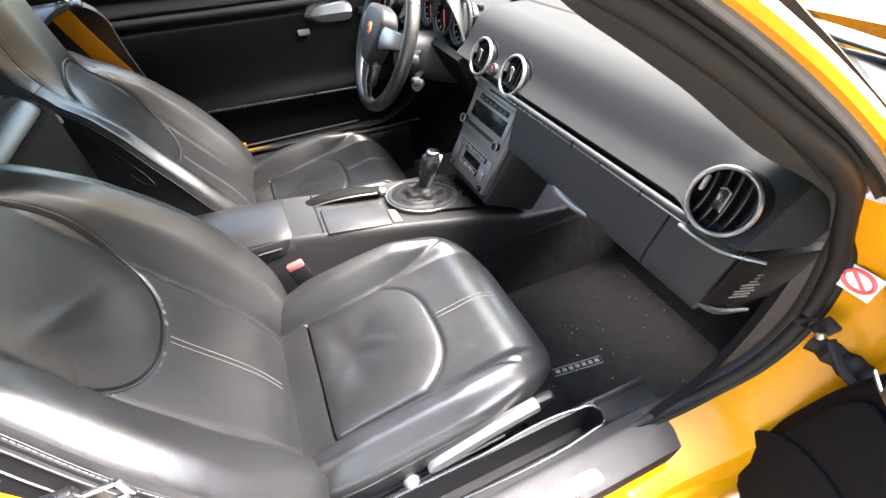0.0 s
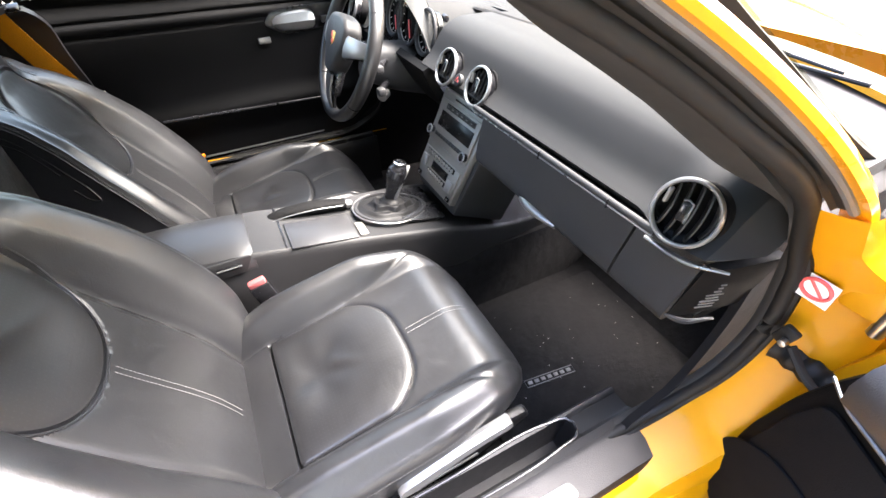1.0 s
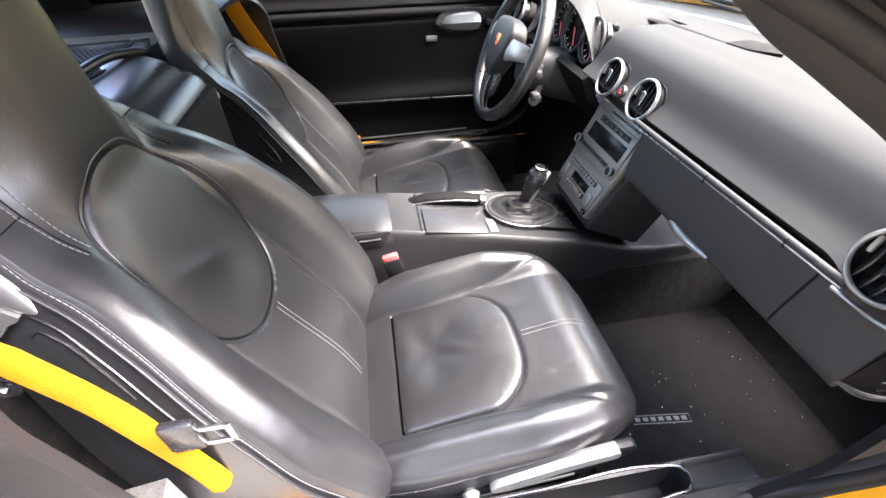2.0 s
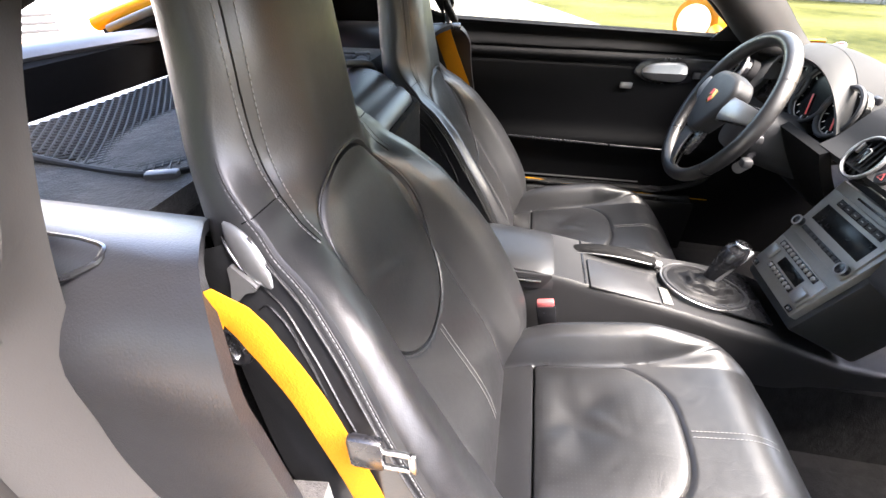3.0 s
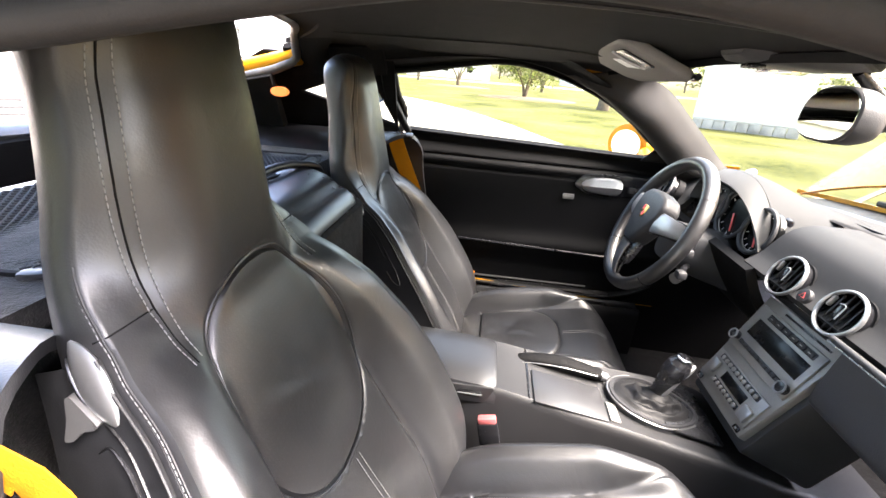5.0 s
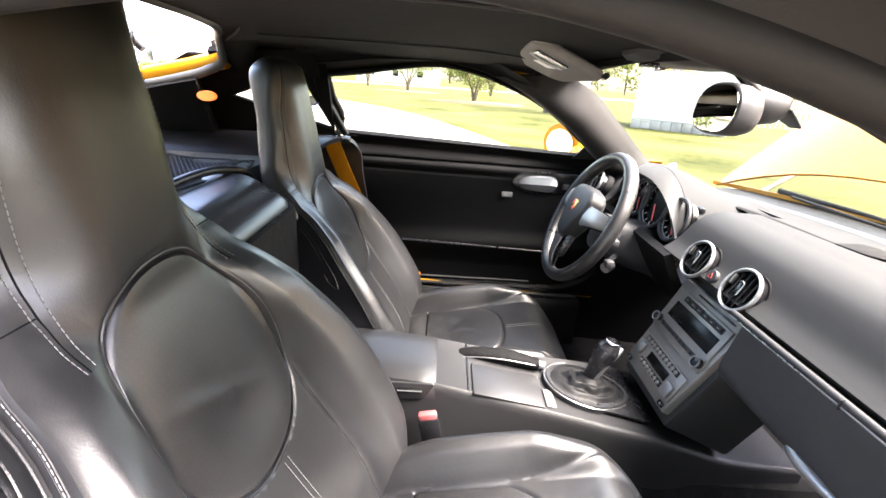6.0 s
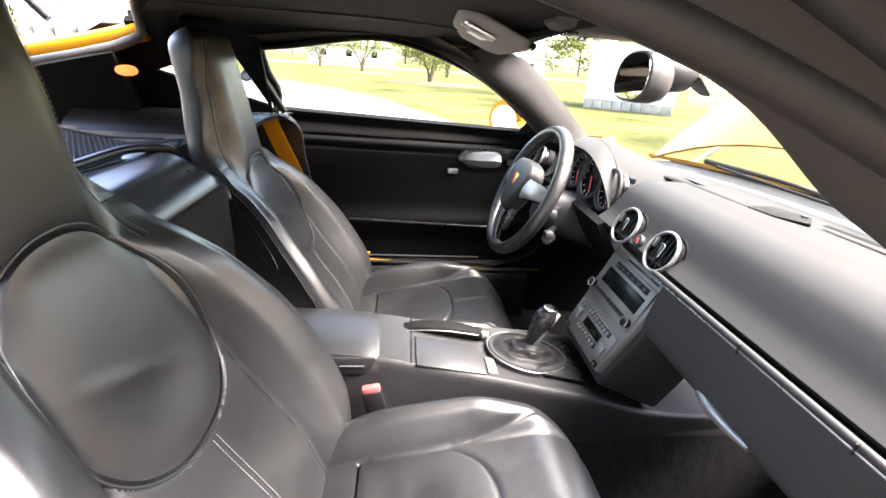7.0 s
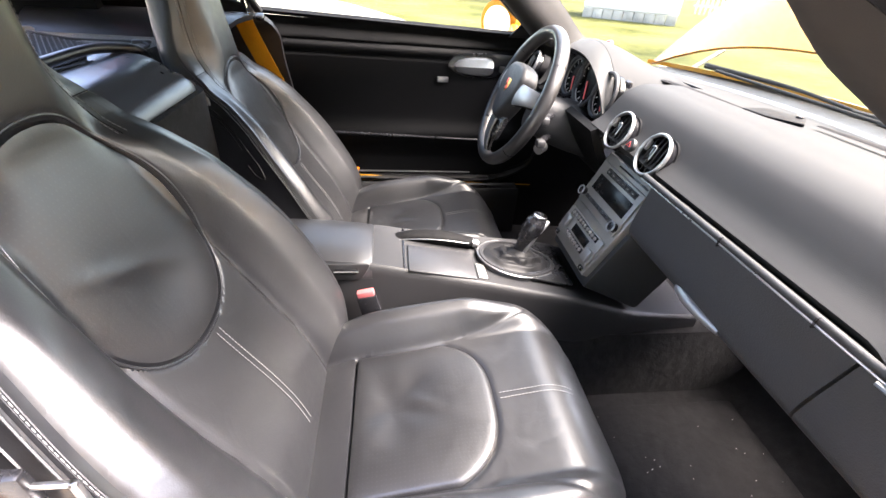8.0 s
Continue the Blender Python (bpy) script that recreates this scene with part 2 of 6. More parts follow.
def smooth_line(pts, n):
    """n points along a smooth curve through pts (of any dimension)."""
    p = np.array(pts, float)
    d = np.r_[0, np.cumsum(np.linalg.norm(np.diff(p, axis=0), axis=1))]
    t = np.linspace(0, d[-1], n)
    m = np.gradient(p, d, axis=0)
    out = []
    for x in t:
        i = min(max(int(np.searchsorted(d, x)) - 1, 0), len(p) - 2)
        h = d[i + 1] - d[i]
        s = (x - d[i]) / h
        out.append((2 * s**3 - 3 * s**2 + 1) * p[i] + (s**3 - 2 * s**2 + s) * h * m[i] + (-2 * s**3 + 3 * s**2) * p[i + 1] + (s**3 - s**2) * h * m[i + 1])
    return out


def tube(pts, r, n=10, steps=None, loop=False, flat=1.0, up=(0, 0, 1), power=2.0):
    """A rod along pts; flat squeezes it across up; power over 2 squares its section."""
    c = [Vector(p) for p in (smooth_line(pts, steps) if steps else pts)]
    rr = r if isinstance(r, (list, tuple)) else [r] * len(c)
    if len(rr) != len(c):
        rr = np.interp(np.linspace(0, 1, len(c)), np.linspace(0, 1, len(rr)), rr)
    rings = []
    for i, p in enumerate(c):
        a, b = (c[i - 1], c[(i + 1) % len(c)]) if loop else (c[max(i - 1, 0)], c[min(i + 1, len(c) - 1)])
        t = (b - a).normalized()
        s = t.cross(Vector(up))
        s = s.normalized() if s.length > 1e-5 else t.orthogonal().normalized()
        u = s.cross(t)
        ring = []
        for k in range(n):
            q = 2 * math.pi * k / n
            cx, cy = math.cos(q), math.sin(q)
            sq = (abs(cx)**power + abs(cy)**power)**(-1 / power)
            ring.append(p + s * cx * sq * rr[i] + u * cy * sq * rr[i] * flat)
        rings.append(ring)
    return loft(rings, True, True, loop)


def sheet(fn, nu, nv, thick=0.0):
    """A skin over fn(u, v), u and v from 0 to 1, with thickness behind it."""
    v = [Vector(fn(i / nu, j / nv)) for j in range(nv + 1) for i in range(nu + 1)]
    w = nu + 1
    f = [(j * w + i, j * w + i + 1, (j + 1) * w + i + 1, (j + 1) * w + i) for j in range(nv) for i in range(nu)]
    if thick:
        nrm = [Vector() for _ in v]
        for q in f:
            c = (v[q[2]] - v[q[0]]).cross(v[q[3]] - v[q[1]])
            for i in q:
                nrm[i] += c
        o = len(v)
        v += [p - q.normalized() * thick for p, q in zip(v, nrm)]
        f += [tuple(i + o for i in reversed(q)) for q in f]
        rim = [i for i in range(w)] + [j * w + nu for j in range(1, nv + 1)] + [nv * w + i for i in range(nu - 1, -1, -1)] + [j * w for j in range(nv - 1, 0, -1)]
        for a, b in zip(rim, rim[1:] + rim[:1]):
            f.append((b, a, a + o, b + o))
    return v, f


def prism(pts, depth, bevel=0.003, seg=2):
    """An outline in x and y, raised along z."""
    bm = bmesh.new()
    lo = [bm.verts.new((x, y, 0)) for x, y in pts]
    bm.faces.new(lo)
    ext = bmesh.ops.extrude_face_region(bm, geom=bm.faces[:])
    bmesh.ops.translate(bm, vec=(0, 0, depth), verts=[v for v in ext["geom"] if isinstance(v, bmesh.types.BMVert)])
    bmesh.ops.recalc_face_normals(bm, faces=bm.faces[:])
    if bevel:
        bmesh.ops.bevel(bm, geom=[e for e in bm.edges if e.calc_face_angle(0) > 0.6], offset=bevel, segments=seg, profile=0.5, affect="EDGES")
    return from_bm(bm)


def part(name, g, material, parent=None, label="", flat=False, uv=None):
    me = bpy.data.meshes.new(name)
    if isinstance(g, bmesh.types.BMesh):
        g = from_bm(g)
    me.from_pydata([tuple(p) for p in g[0]], [], [tuple(q) for q in g[1]])
    me.validate()
    bm = bmesh.new()
    bm.from_mesh(me)
    bmesh.ops.recalc_face_normals(bm, faces=bm.faces[:])
    bm.to_mesh(me)
    bm.free()
    me.materials.append(material)
    if not flat:
        me.polygons.foreach_set("use_smooth", [True] * len(me.polygons))
        me.set_sharp_from_angle(angle=radians(38))
    if uv:
        layer = me.uv_layers.new(name="UVMap")
        for lp in me.loops:
            layer.data[lp.index].uv = uv[lp.vertex_index]
    ob = new(name, me)
    if parent:
        ob.parent = parent
    if label:
        ob["label"] = label
    return ob


def thing(name, label, category, at=(0, 0, 0), group="", kind=""):
    """An empty at the thing's base that carries its parts; the parts are given in the thing's own axes."""
    ob = new(name)
    ob.location = at
    ob.empty_display_size = 0.05
    return tagged(ob, label, category, group, kind)


def lerp(a, b, t):
    return a + (b - a) * t


def curve_at(table, s):
    """A smooth curve through the table's points, without overshoot."""
    if s <= table[0][0]:
        return table[0][1]
    if s >= table[-1][0]:
        return table[-1][1]
    i = next(k for k in range(len(table) - 1) if s <= table[k + 1][0])

    def slope(k):
        if k <= 0 or k >= len(table) - 1:
            k0 = min(max(k, 1), len(table) - 1)
            return (table[k0][1] - table[k0 - 1][1]) / (table[k0][0] - table[k0 - 1][0])
        h0, h1 = table[k][0] - table[k - 1][0], table[k + 1][0] - table[k][0]
        a, b = (table[k][1] - table[k - 1][1]) / h0, (table[k + 1][1] - table[k][1]) / h1
        return 0.0 if a * b <= 0 else 3 * (h0 + h1) / ((2 * h1 + h0) / a + (h1 + 2 * h0) / b)
    (x0, y0), (x1, y1) = table[i], table[i + 1]
    h = x1 - x0
    t = (s - x0) / h
    return (2 * t**3 - 3 * t**2 + 1) * y0 + (t**3 - 2 * t**2 + t) * h * slope(i) + (-2 * t**3 + 3 * t**2) * y1 + (t**3 - t**2) * h * slope(i + 1)


def step(a, b, x):
    t = min(max((x - a) / (b - a), 0), 1)
    return t * t * (3 - 2 * t)


def stitches(points, length=0.0044, gap=0.0014, r=0.0006):
    """A seam's stitches: a row of short threads along points."""
    c = [Vector(p) for p in points]
    d = [0]
    for a, b in zip(c, c[1:]):
        d.append(d[-1] + (b - a).length)

    def at(x):
        i = min(max(int(np.searchsorted(d, x)) - 1, 0), len(c) - 2)
        return c[i].lerp(c[i + 1], (x - d[i]) / max(d[i + 1] - d[i], 1e-6))
    out, x = [], 0.0
    while x + length < d[-1]:
        a, b = at(x), at(x + length)
        m = a.lerp(b, 0.5)
        out.append(tube([a, m, b], [r * 0.6, r, r * 0.6], 5))
        x += length + gap
    return join(*out)


def rounded(pts, r, n=6):
    out = []
    for i, p in enumerate(pts):
        p, a, b = Vector(p), Vector(pts[i - 1]), Vector(pts[(i + 1) % len(pts)])
        u, v = (a - p).normalized(), (b - p).normalized()
        for k in range(n + 1):
            t = k / n
            out.append(tuple((p + u * r * (1 - t) ** 2 + v * r * t ** 2)))
    return out


# ---- the seats ----
BACK_TILT = 24.0
HW_BACK = [(-0.04, 0.160), (-0.02, 0.184), (0, 0.202), (0.04, 0.228), (0.1, 0.250), (0.2, 0.256), (0.3, 0.240), (0.4, 0.208), (0.48, 0.174), (0.54, 0.152), (0.60, 0.131), (0.66, 0.113), (0.72, 0.104), (0.76, 0.101), (0.79, 0.096), (0.81, 0.087), (0.825, 0.070), (0.834, 0.044), (0.838, 0.015)]
MID_BACK = [(-0.04, 0.0), (0, 0.01), (0.1, 0.02), (0.25, 0.008), (0.4, 0.0), (0.5, 0.003), (0.56, 0.022), (0.62, 0.042), (0.7, 0.068), (0.76, 0.083), (0.79, 0.084), (0.81, 0.078), (0.825, 0.066), (0.834, 0.053), (0.838, 0.042)]
BOL_BACK = [(-0.04, 0.028), (0, 0.042), (0.1, 0.060), (0.25, 0.066), (0.4, 0.050), (0.46, 0.028), (0.52, 0.004), (0.62, 0.0), (0.84, 0.0)]


def insert_back(w, s):
    return abs(w / 0.122) ** 2.3 + abs((s - 0.375) / (0.168 if s > 0.375 else 0.114)) ** 2.2


def seam_back(s):
    return curve_at([(-0.04, 0.132), (0.05, 0.130), (0.12, 0.129), (0.2, 0.127), (0.27, 0.124), (0.34, 0.121), (0.48, 0.118), (0.51, 0.114), (0.54, 0.1105), (0.58, 0.106), (0.62, 0.1035), (0.66, 0.100), (0.70, 0.094), (0.73, 0.089), (0.77, 0.080), (0.80, 0.070)], s)


def roll_back(w, s):
    """The side bolster: a fat roll that starts at the seam and turns over at the seat's edge."""
    hw, a = curve_at(HW_BACK, s), curve_at([(0.0, 0.124), (0.3, 0.116), (0.4, 0.104), (0.5, 0.085)], s)
    return curve_at(BOL_BACK, s) * (0.55 * step(a, lerp(a, hw, 0.42), abs(w)) + 0.45 * step(a, lerp(a, hw, 0.80), abs(w)) - 0.20 * step(0.86, 1.0, abs(w) / hw))


def depth_back(w, s):
    hw = curve_at(HW_BACK, s)
    t = min(abs(w) / hw, 1)
    d = curve_at(MID_BACK, s) + roll_back(w, s)
    head = step(0.52, 0.64, s)
    d -= head * (1 - 0.8 * step(0.71, 0.82, s)) * 0.046 * t ** 3.2
    d -= 0.032 * step(0.045, 0.125, abs(w)) * math.exp(-(((s - 0.57) / 0.06) ** 2))
    q = insert_back(w, s)
    d -= 0.012 * (1 - step(0.90, 1.04, q))
    if q > 1:
        d -= 0.0065 * math.exp(-(((abs(w) - seam_back(s)) / 0.007) ** 2)) * (step(0.36, 0.31, s) + 0.16 * step(0.50, 0.54, s))
    if s > 0.5:
        d -= 0.0015 * math.exp(-(((s - 0.545) / 0.005) ** 2)) * step(0.108, 0.114, abs(w))
    return d


def back_point(w, s, lift=0.0):
    t = radians(BACK_TILT)
    d = depth_back(w, s) + lift
    return Vector((-0.05 - s * math.sin(t) + d * math.cos(t), w, 0.44 + s * math.cos(t) + d * math.sin(t)))


def back_flat(w, s, d):
    t = radians(BACK_TILT)
    return Vector((-0.05 - s * math.sin(t) + d * math.cos(t), w, 0.44 + s * math.cos(t) + d * math.sin(t)))


CUSH_TILT = 11.3
HW_CUSH = [(-0.06, 0.185), (0, 0.20), (0.1, 0.216), (0.25, 0.218), (0.34, 0.206), (0.39, 0.190), (0.43, 0.163), (0.455, 0.125)]


BOL_CUSH = [(-0.06, 0.02), (0.0, 0.045), (0.12, 0.064), (0.26, 0.060), (0.36, 0.030), (0.42, 0.008), (0.46, 0.0)]


def insert_cush(w, s):
    return max(abs(w / 0.132) ** 4, abs((s - 0.10) / 0.19) ** 2.4 + abs(w / 0.15) ** 3 if s > 0.1 else abs((s - 0.10) / 0.045) ** 8)


def seam_cush(s):
    return curve_at([(-0.06, 0.130), (0.2, 0.136), (0.30, 0.146), (0.36, 0.160), (0.41, 0.182)], s)


def roll_cush(w, s):
    hw, a = curve_at(HW_CUSH, s), min(seam_cush(s), 0.14) - 0.010
    return curve_at(BOL_CUSH, s) * (0.6 * step(a, lerp(a, hw, 0.45), abs(w)) + 0.4 * step(a, lerp(a, hw, 0.80), abs(w)))


def depth_cush(w, s):
    hw = curve_at(HW_CUSH, s)
    t = min(abs(w) / hw, 1)
    d = roll_cush(w, s) - 0.35 * curve_at(BOL_CUSH, s) * step(0.84, 1.0, t) - 0.012 * t ** 8
    d -= 0.085 * max(0.0, (s - 0.355) / 0.1) ** 2.6
    d -= 0.02 * step(0.05, -0.06, s)
    q = insert_cush(w, s)
    d -= 0.010 * (1 - step(0.84, 1.05, q))
    if q > 1:
        d -= 0.0055 * math.exp(-(((abs(w) - seam_cush(s)) / 0.005) ** 2)) * (1 - step(0.36, 0.42, s))
    return d


def cush_flat(w, s, d):
    t = radians(CUSH_TILT)
    return Vector((-0.04 + s * math.cos(t) - d * math.sin(t), w, 0.455 + s * math.sin(t) + d * math.cos(t)))


def cush_point(w, s, lift=0.0):
    return cush_flat(w, s, depth_cush(w, s) + lift)


def padded(point, flat_point, widths, s0, s1, ns, back, nf=150):
    """A padded body: its face from point, its sides rounded back to the depth that back gives."""
    rings = []
    for i in range(ns + 1):
        s = lerp(s0, s1, i / ns)
        hw = curve_at(widths, s)
        ring = [point(hw * lerp(-1, 1, k / nf), s) for k in range(nf + 1)]
        e = max(back(s), -0.2)
        for w, d in ((1.016, 0.04), (1.034, 0.18), (1.04, 0.45), (1.0, 0.8), (0.93, 1.0), (0.5, 1.08), (0, 1.1), (-0.5, 1.08), (-0.93, 1.0), (-1.0, 0.8), (-1.04, 0.45), (-1.034, 0.18), (-1.016, 0.04)):
            top = (ring[nf] if w > 0 else ring[0])
            base = flat_point(hw * w, s, e * min(d, 1.0) - 0.012 * max(d - 1, 0) * 10)
            if d < 1:
                edge = flat_point(hw * w, s, 0)
                nrm = (flat_point(0, s, 1) - flat_point(0, s, 0))
                lift = (top - flat_point((hw if w > 0 else -hw), s, 0)).dot(nrm)
                base = flat_point(hw * w, s, lerp(lift, e, d))
            ring.append(base)
        rings.append(ring)
    return loft(rings)


def pillow(point, inside, cw, cs, bulge, n=132, rings=20, reach=0.4):
    """A padded panel inside a seam: lifted in the middle, tucked in along the seam. Also gives flat map places for its pin holes."""
    v, uv, f = [], [], []
    out = []
    for k in range(n):
        a = 2 * math.pi * k / n
        lo, hi = 0.0, reach
        for _ in range(26):
            mid = (lo + hi) / 2
            if inside(cw + math.cos(a) * mid, cs + math.sin(a) * mid) < 1.0:
                lo = mid
            else:
                hi = mid
        out.append(lo)
    for j in range(rings + 1):
        r = 1 - (1 - j / rings) ** 1.6
        for k in range(n):
            a = 2 * math.pi * k / n
            w, s = cw + math.cos(a) * out[k] * r, cs + math.sin(a) * out[k] * r
            lift = 0.0105 + bulge * (1 - r ** 6) - 0.013 * max(0, (r - 0.94) / 0.06) ** 2
            v.append(point(w, s, lift))
            uv.append((w, s))
    for j in range(rings):
        for k in range(n):
            a, b = j * n + k, j * n + (k + 1) % n
            f.append((a, b, b + n, a + n))
    return (v, f), uv




def panel_base_back(w, s, lift):
    d = curve_at(MID_BACK, s) + roll_back(w, s) - 0.012 - 0.032 * step(0.045, 0.125, abs(w)) * math.exp(-(((s - 0.57) / 0.06) ** 2))
    d -= 0.004 * math.exp(-((w / 0.06) ** 2) - ((s - 0.34) / 0.05) ** 2)
    d += 0.0022 * math.exp(-(((s - 0.37 + 0.45 * w) / 0.012) ** 2) - ((w + 0.02) / 0.05) ** 2)
    return back_flat(w, s, d + lift)


def panel_base_cush(w, s, lift):
    d = roll_cush(w, s) - 0.010
    # a sat-in hollow with a few folds running out of it
    r = math.hypot(w - 0.015, (s - 0.13) * 1.1)
    d -= 0.010 * math.exp(-((r / 0.055) ** 2))
    a = math.atan2(s - 0.13, w - 0.015)
    d += 0.0011 * math.sin(5 * a + 1.3) * math.exp(-(((r - 0.06) / 0.03) ** 2)) * step(0.9, 0.5, max(abs(w) / 0.13, 0))
    d += 0.006 * math.exp(-(((w - 0.02 + 0.5 * (s - 0.15)) / 0.010) ** 2) - ((s - 0.165) / 0.03) ** 2)
    return cush_flat(w, s, d + lift)


def seam_row(parent, g):
    tagged(part("stitch_row", g, THREAD, parent, "pale grey thread stitching"), kind="stuff")


def car_seat(label):
    """A sports seat with its headrest in one piece with the back. Its axes: x forward, the middle of the seat at y 0, heights from the ground."""
    seat = thing("sports_seat", label, "car seat", (0, 0, 0.0), "front seats")
    back = part("backrest", padded(back_point, back_flat, HW_BACK, -0.04, 0.838, 200, lambda s: curve_at([(-0.04, -0.10), (0.3, -0.10), (0.5, -0.086), (0.56, -0.077), (0.61, -0.067), (0.65, -0.053), (0.68, -0.039), (0.73, -0.015), (0.78, 0.002), (0.82, 0.015), (0.838, 0.032)], s)), LEATHER, seat)
    g, uv = pillow(panel_base_back, insert_back, 0, 0.375, 0.006)
    part("backrest_panel", g, LEATHER_PANEL, back, "pin-holed black leather back panel", uv=uv)
    part("panel_welt", tube([back_point(w, s, 0.0012) for w, s in uv[-132:]], 0.0017, 8, loop=True), LEATHER, back, "narrow leather welt round the panel")
    for o in (-0.005, 0.005):
        seam_row(back, stitches([back_point(o, lerp(0.252, 0.03, k / 30), 0.0012) for k in range(31)]))
        for side in (-1, 1):
            seam_row(back, stitches([back_point(side * (seam_back(s) + o * 1.2), s, 0.0026) for s in np.linspace(0.80, 0.49, 60)]))
    for side in (-1, 1):
        for o in (0.0, 0.0045):
            part("edge_seam", tube([back_flat(side * curve_at(HW_BACK, s) * 1.018, s, lerp(depth_back(curve_at(HW_BACK, s), s), -0.08, 0.05) - o) for s in np.linspace(0.03, 0.60, 60)], 0.0008, 6), TRIM, back)
        seam_row(back, stitches([back_flat(side * curve_at(HW_BACK, s) * 1.020, s, lerp(depth_back(curve_at(HW_BACK, s), s), -0.08, 0.05) - 0.0022) for s in np.linspace(0.10, 0.60, 90)]))
    for side in (-1, 1):
        part("seam", tube([back_point(side * seam_back(s), s, -0.0004) for s in np.linspace(0.80, 0.49, 60)], 0.0010, 6), BOOT, back)
        part("seam", tube([back_point(side * seam_back(s), s, -0.0003) for s in np.linspace(0.31, 0.0, 40)], 0.0009, 6), BOOT, back)
        hw = curve_at(HW_BACK, 0.545)
        part("seam", tube([back_point(side * w, 0.545, -0.0002) for w in np.linspace(0.111, hw, 16)] + [back_flat(side * hw * 1.03, 0.545, depth_back(hw, 0.545) - 0.010)], 0.0009, 6), BOOT, back)
    for side in (-1, 1):
        def side_shell(u, v):
            s = lerp(0.02, 0.535, u)
            hw = curve_at(HW_BACK, s)
            top = lerp(depth_back(hw, s), -0.09, lerp(0.12, 0.06, math.sin(math.pi * u)))
            return back_flat(side * (hw * lerp(1.044, 1.0, v ** 3) + 0.0015), s, lerp(top, -0.094, v))
        part("side_shell", sheet(side_shell, 30, 10, 0.002), LEATHER, back, "smooth black leather side of the backrest")
        part("piping", tube([side_shell(k / 40, 0.0) + Vector((0, side * 0.0018, 0)) for k in range(41)], 0.0013, 6), TRIM, back, "fine piping along the side")
    cush = part("seat_cushion", padded(cush_point, cush_flat, HW_CUSH, -0.06, 0.452, 150, lambda s: curve_at([(-0.06, -0.1), (0.36, -0.085), (0.43, -0.10), (0.452, -0.11)], s)), LEATHER, seat)
    g, uv = pillow(panel_base_cush, insert_cush, 0, 0.12, 0.007)
    part("cushion_panel", g, LEATHER_PANEL, cush, "pin-holed black leather cushion panel", uv=uv)
    for o in (-0.005, 0.005):
        seam_row(cush, stitches([cush_point(o, lerp(0.297, 0.42, k / 20), 0.0012) for k in range(21)]))
    for side in (-1, 1):
        for o in (0.0, 0.007):
            seam_row(cush, stitches([cush_flat(side * curve_at(HW_CUSH, s) * 1.033, s, depth_cush(curve_at(HW_CUSH, s), s) - 0.022 - o) for s in np.linspace(0.02, 0.40, 60)]))
    # the hard parts under and beside the cushion
    base = [(-0.17, 0.37), (-0.12, 0.425), (0.02, 0.425), (0.30, 0.468), (0.375, 0.468), (0.385, 0.445), (0.30, 0.40), (0.0, 0.37), (-0.12, 0.345)]
    for side in (-1, 1):
        g = moved(prism(base, 0.018, 0.006), Matrix(((1, 0, 0, 0), (0, 0, side, side * 0.196), (0, 1, 0, 0), (0, 0, 0, 1))))
        cover = part("side_cover", g, SHELL, seat)
        part("cover_edge", tube([(-0.10, side * 0.217, 0.372), (0.10, side * 0.217, 0.395), (0.28, side * 0.217, 0.415)], 0.0022, 6, 12), SILVER, cover, "bright edge line")
        part("slide_rail", box((0.08, side * 0.16, 0.285), (0.50, 0.035, 0.07), 0.005), GLOSS, seat, "dark steel slide rail")
        hinge = [(-0.13, 0.40), (-0.06, 0.415), (-0.01, 0.45), (-0.03, 0.50), (-0.09, 0.505), (-0.14, 0.46)]
        part("hinge_cover", moved(prism(rounded(hinge, 0.02), 0.014, 0.005), Matrix(((1, 0, 0, 0), (0, 0, side, side * 0.206), (0, 1, 0, 0), (0, 0, 0, 1)))), SHELL, seat)
    for side in (-1, 1):
        cap = prism(rounded([(-0.030, -0.016), (0.016, -0.022), (0.022, 0.012), (-0.004, 0.030), (-0.024, 0.020)], 0.006), 0.022, 0.004)
        part("hinge_cap", moved(cap, Matrix(((1, 0, 0, -0.034), (0, 0, side, side * 0.170), (0, 1, 0, 0.492), (0, 0, 0, 1)))), SEALGREY, seat, "pale grey hinge cap")
    part("seat_pan", box((0.10, 0, 0.36), (0.44, 0.36, 0.10), 0.02), SHELL, seat)
    lever = loft([[Vector((x, y, z + dz)) for y, dz in ((-0.218, 0), (-0.232, 0.002), (-0.238, 0.010), (-0.236, h - 0.004), (-0.226, h), (-0.218, h - 0.003))] for x, z, h in ((0.135, 0.452, 0.014), (0.142, 0.448, 0.026), (0.165, 0.447, 0.034), (0.20, 0.461, 0.030), (0.24, 0.474, 0.027), (0.29, 0.483, 0.027), (0.322, 0.488, 0.027), (0.327, 0.492, 0.020))])
    lev = part("height_lever", lever, SILVER, seat, "silver seat-height lever")
    part("pivot_cap", moved(cyl(0.024, 0.022, 24, 0.004), pose(0.165, -0.198, 0.458, 90)), GLOSS, lev)
    part("adjust_knob", moved(tube([(0, 0, 0), (0, 0, 0.018), (0, 0, 0.026), (0, 0, 0.04)], [0.006, 0.007, 0.014, 0.010], 16), pose(0.105, -0.205, 0.452, 90)), SILVER, seat, "silver round adjuster knob")
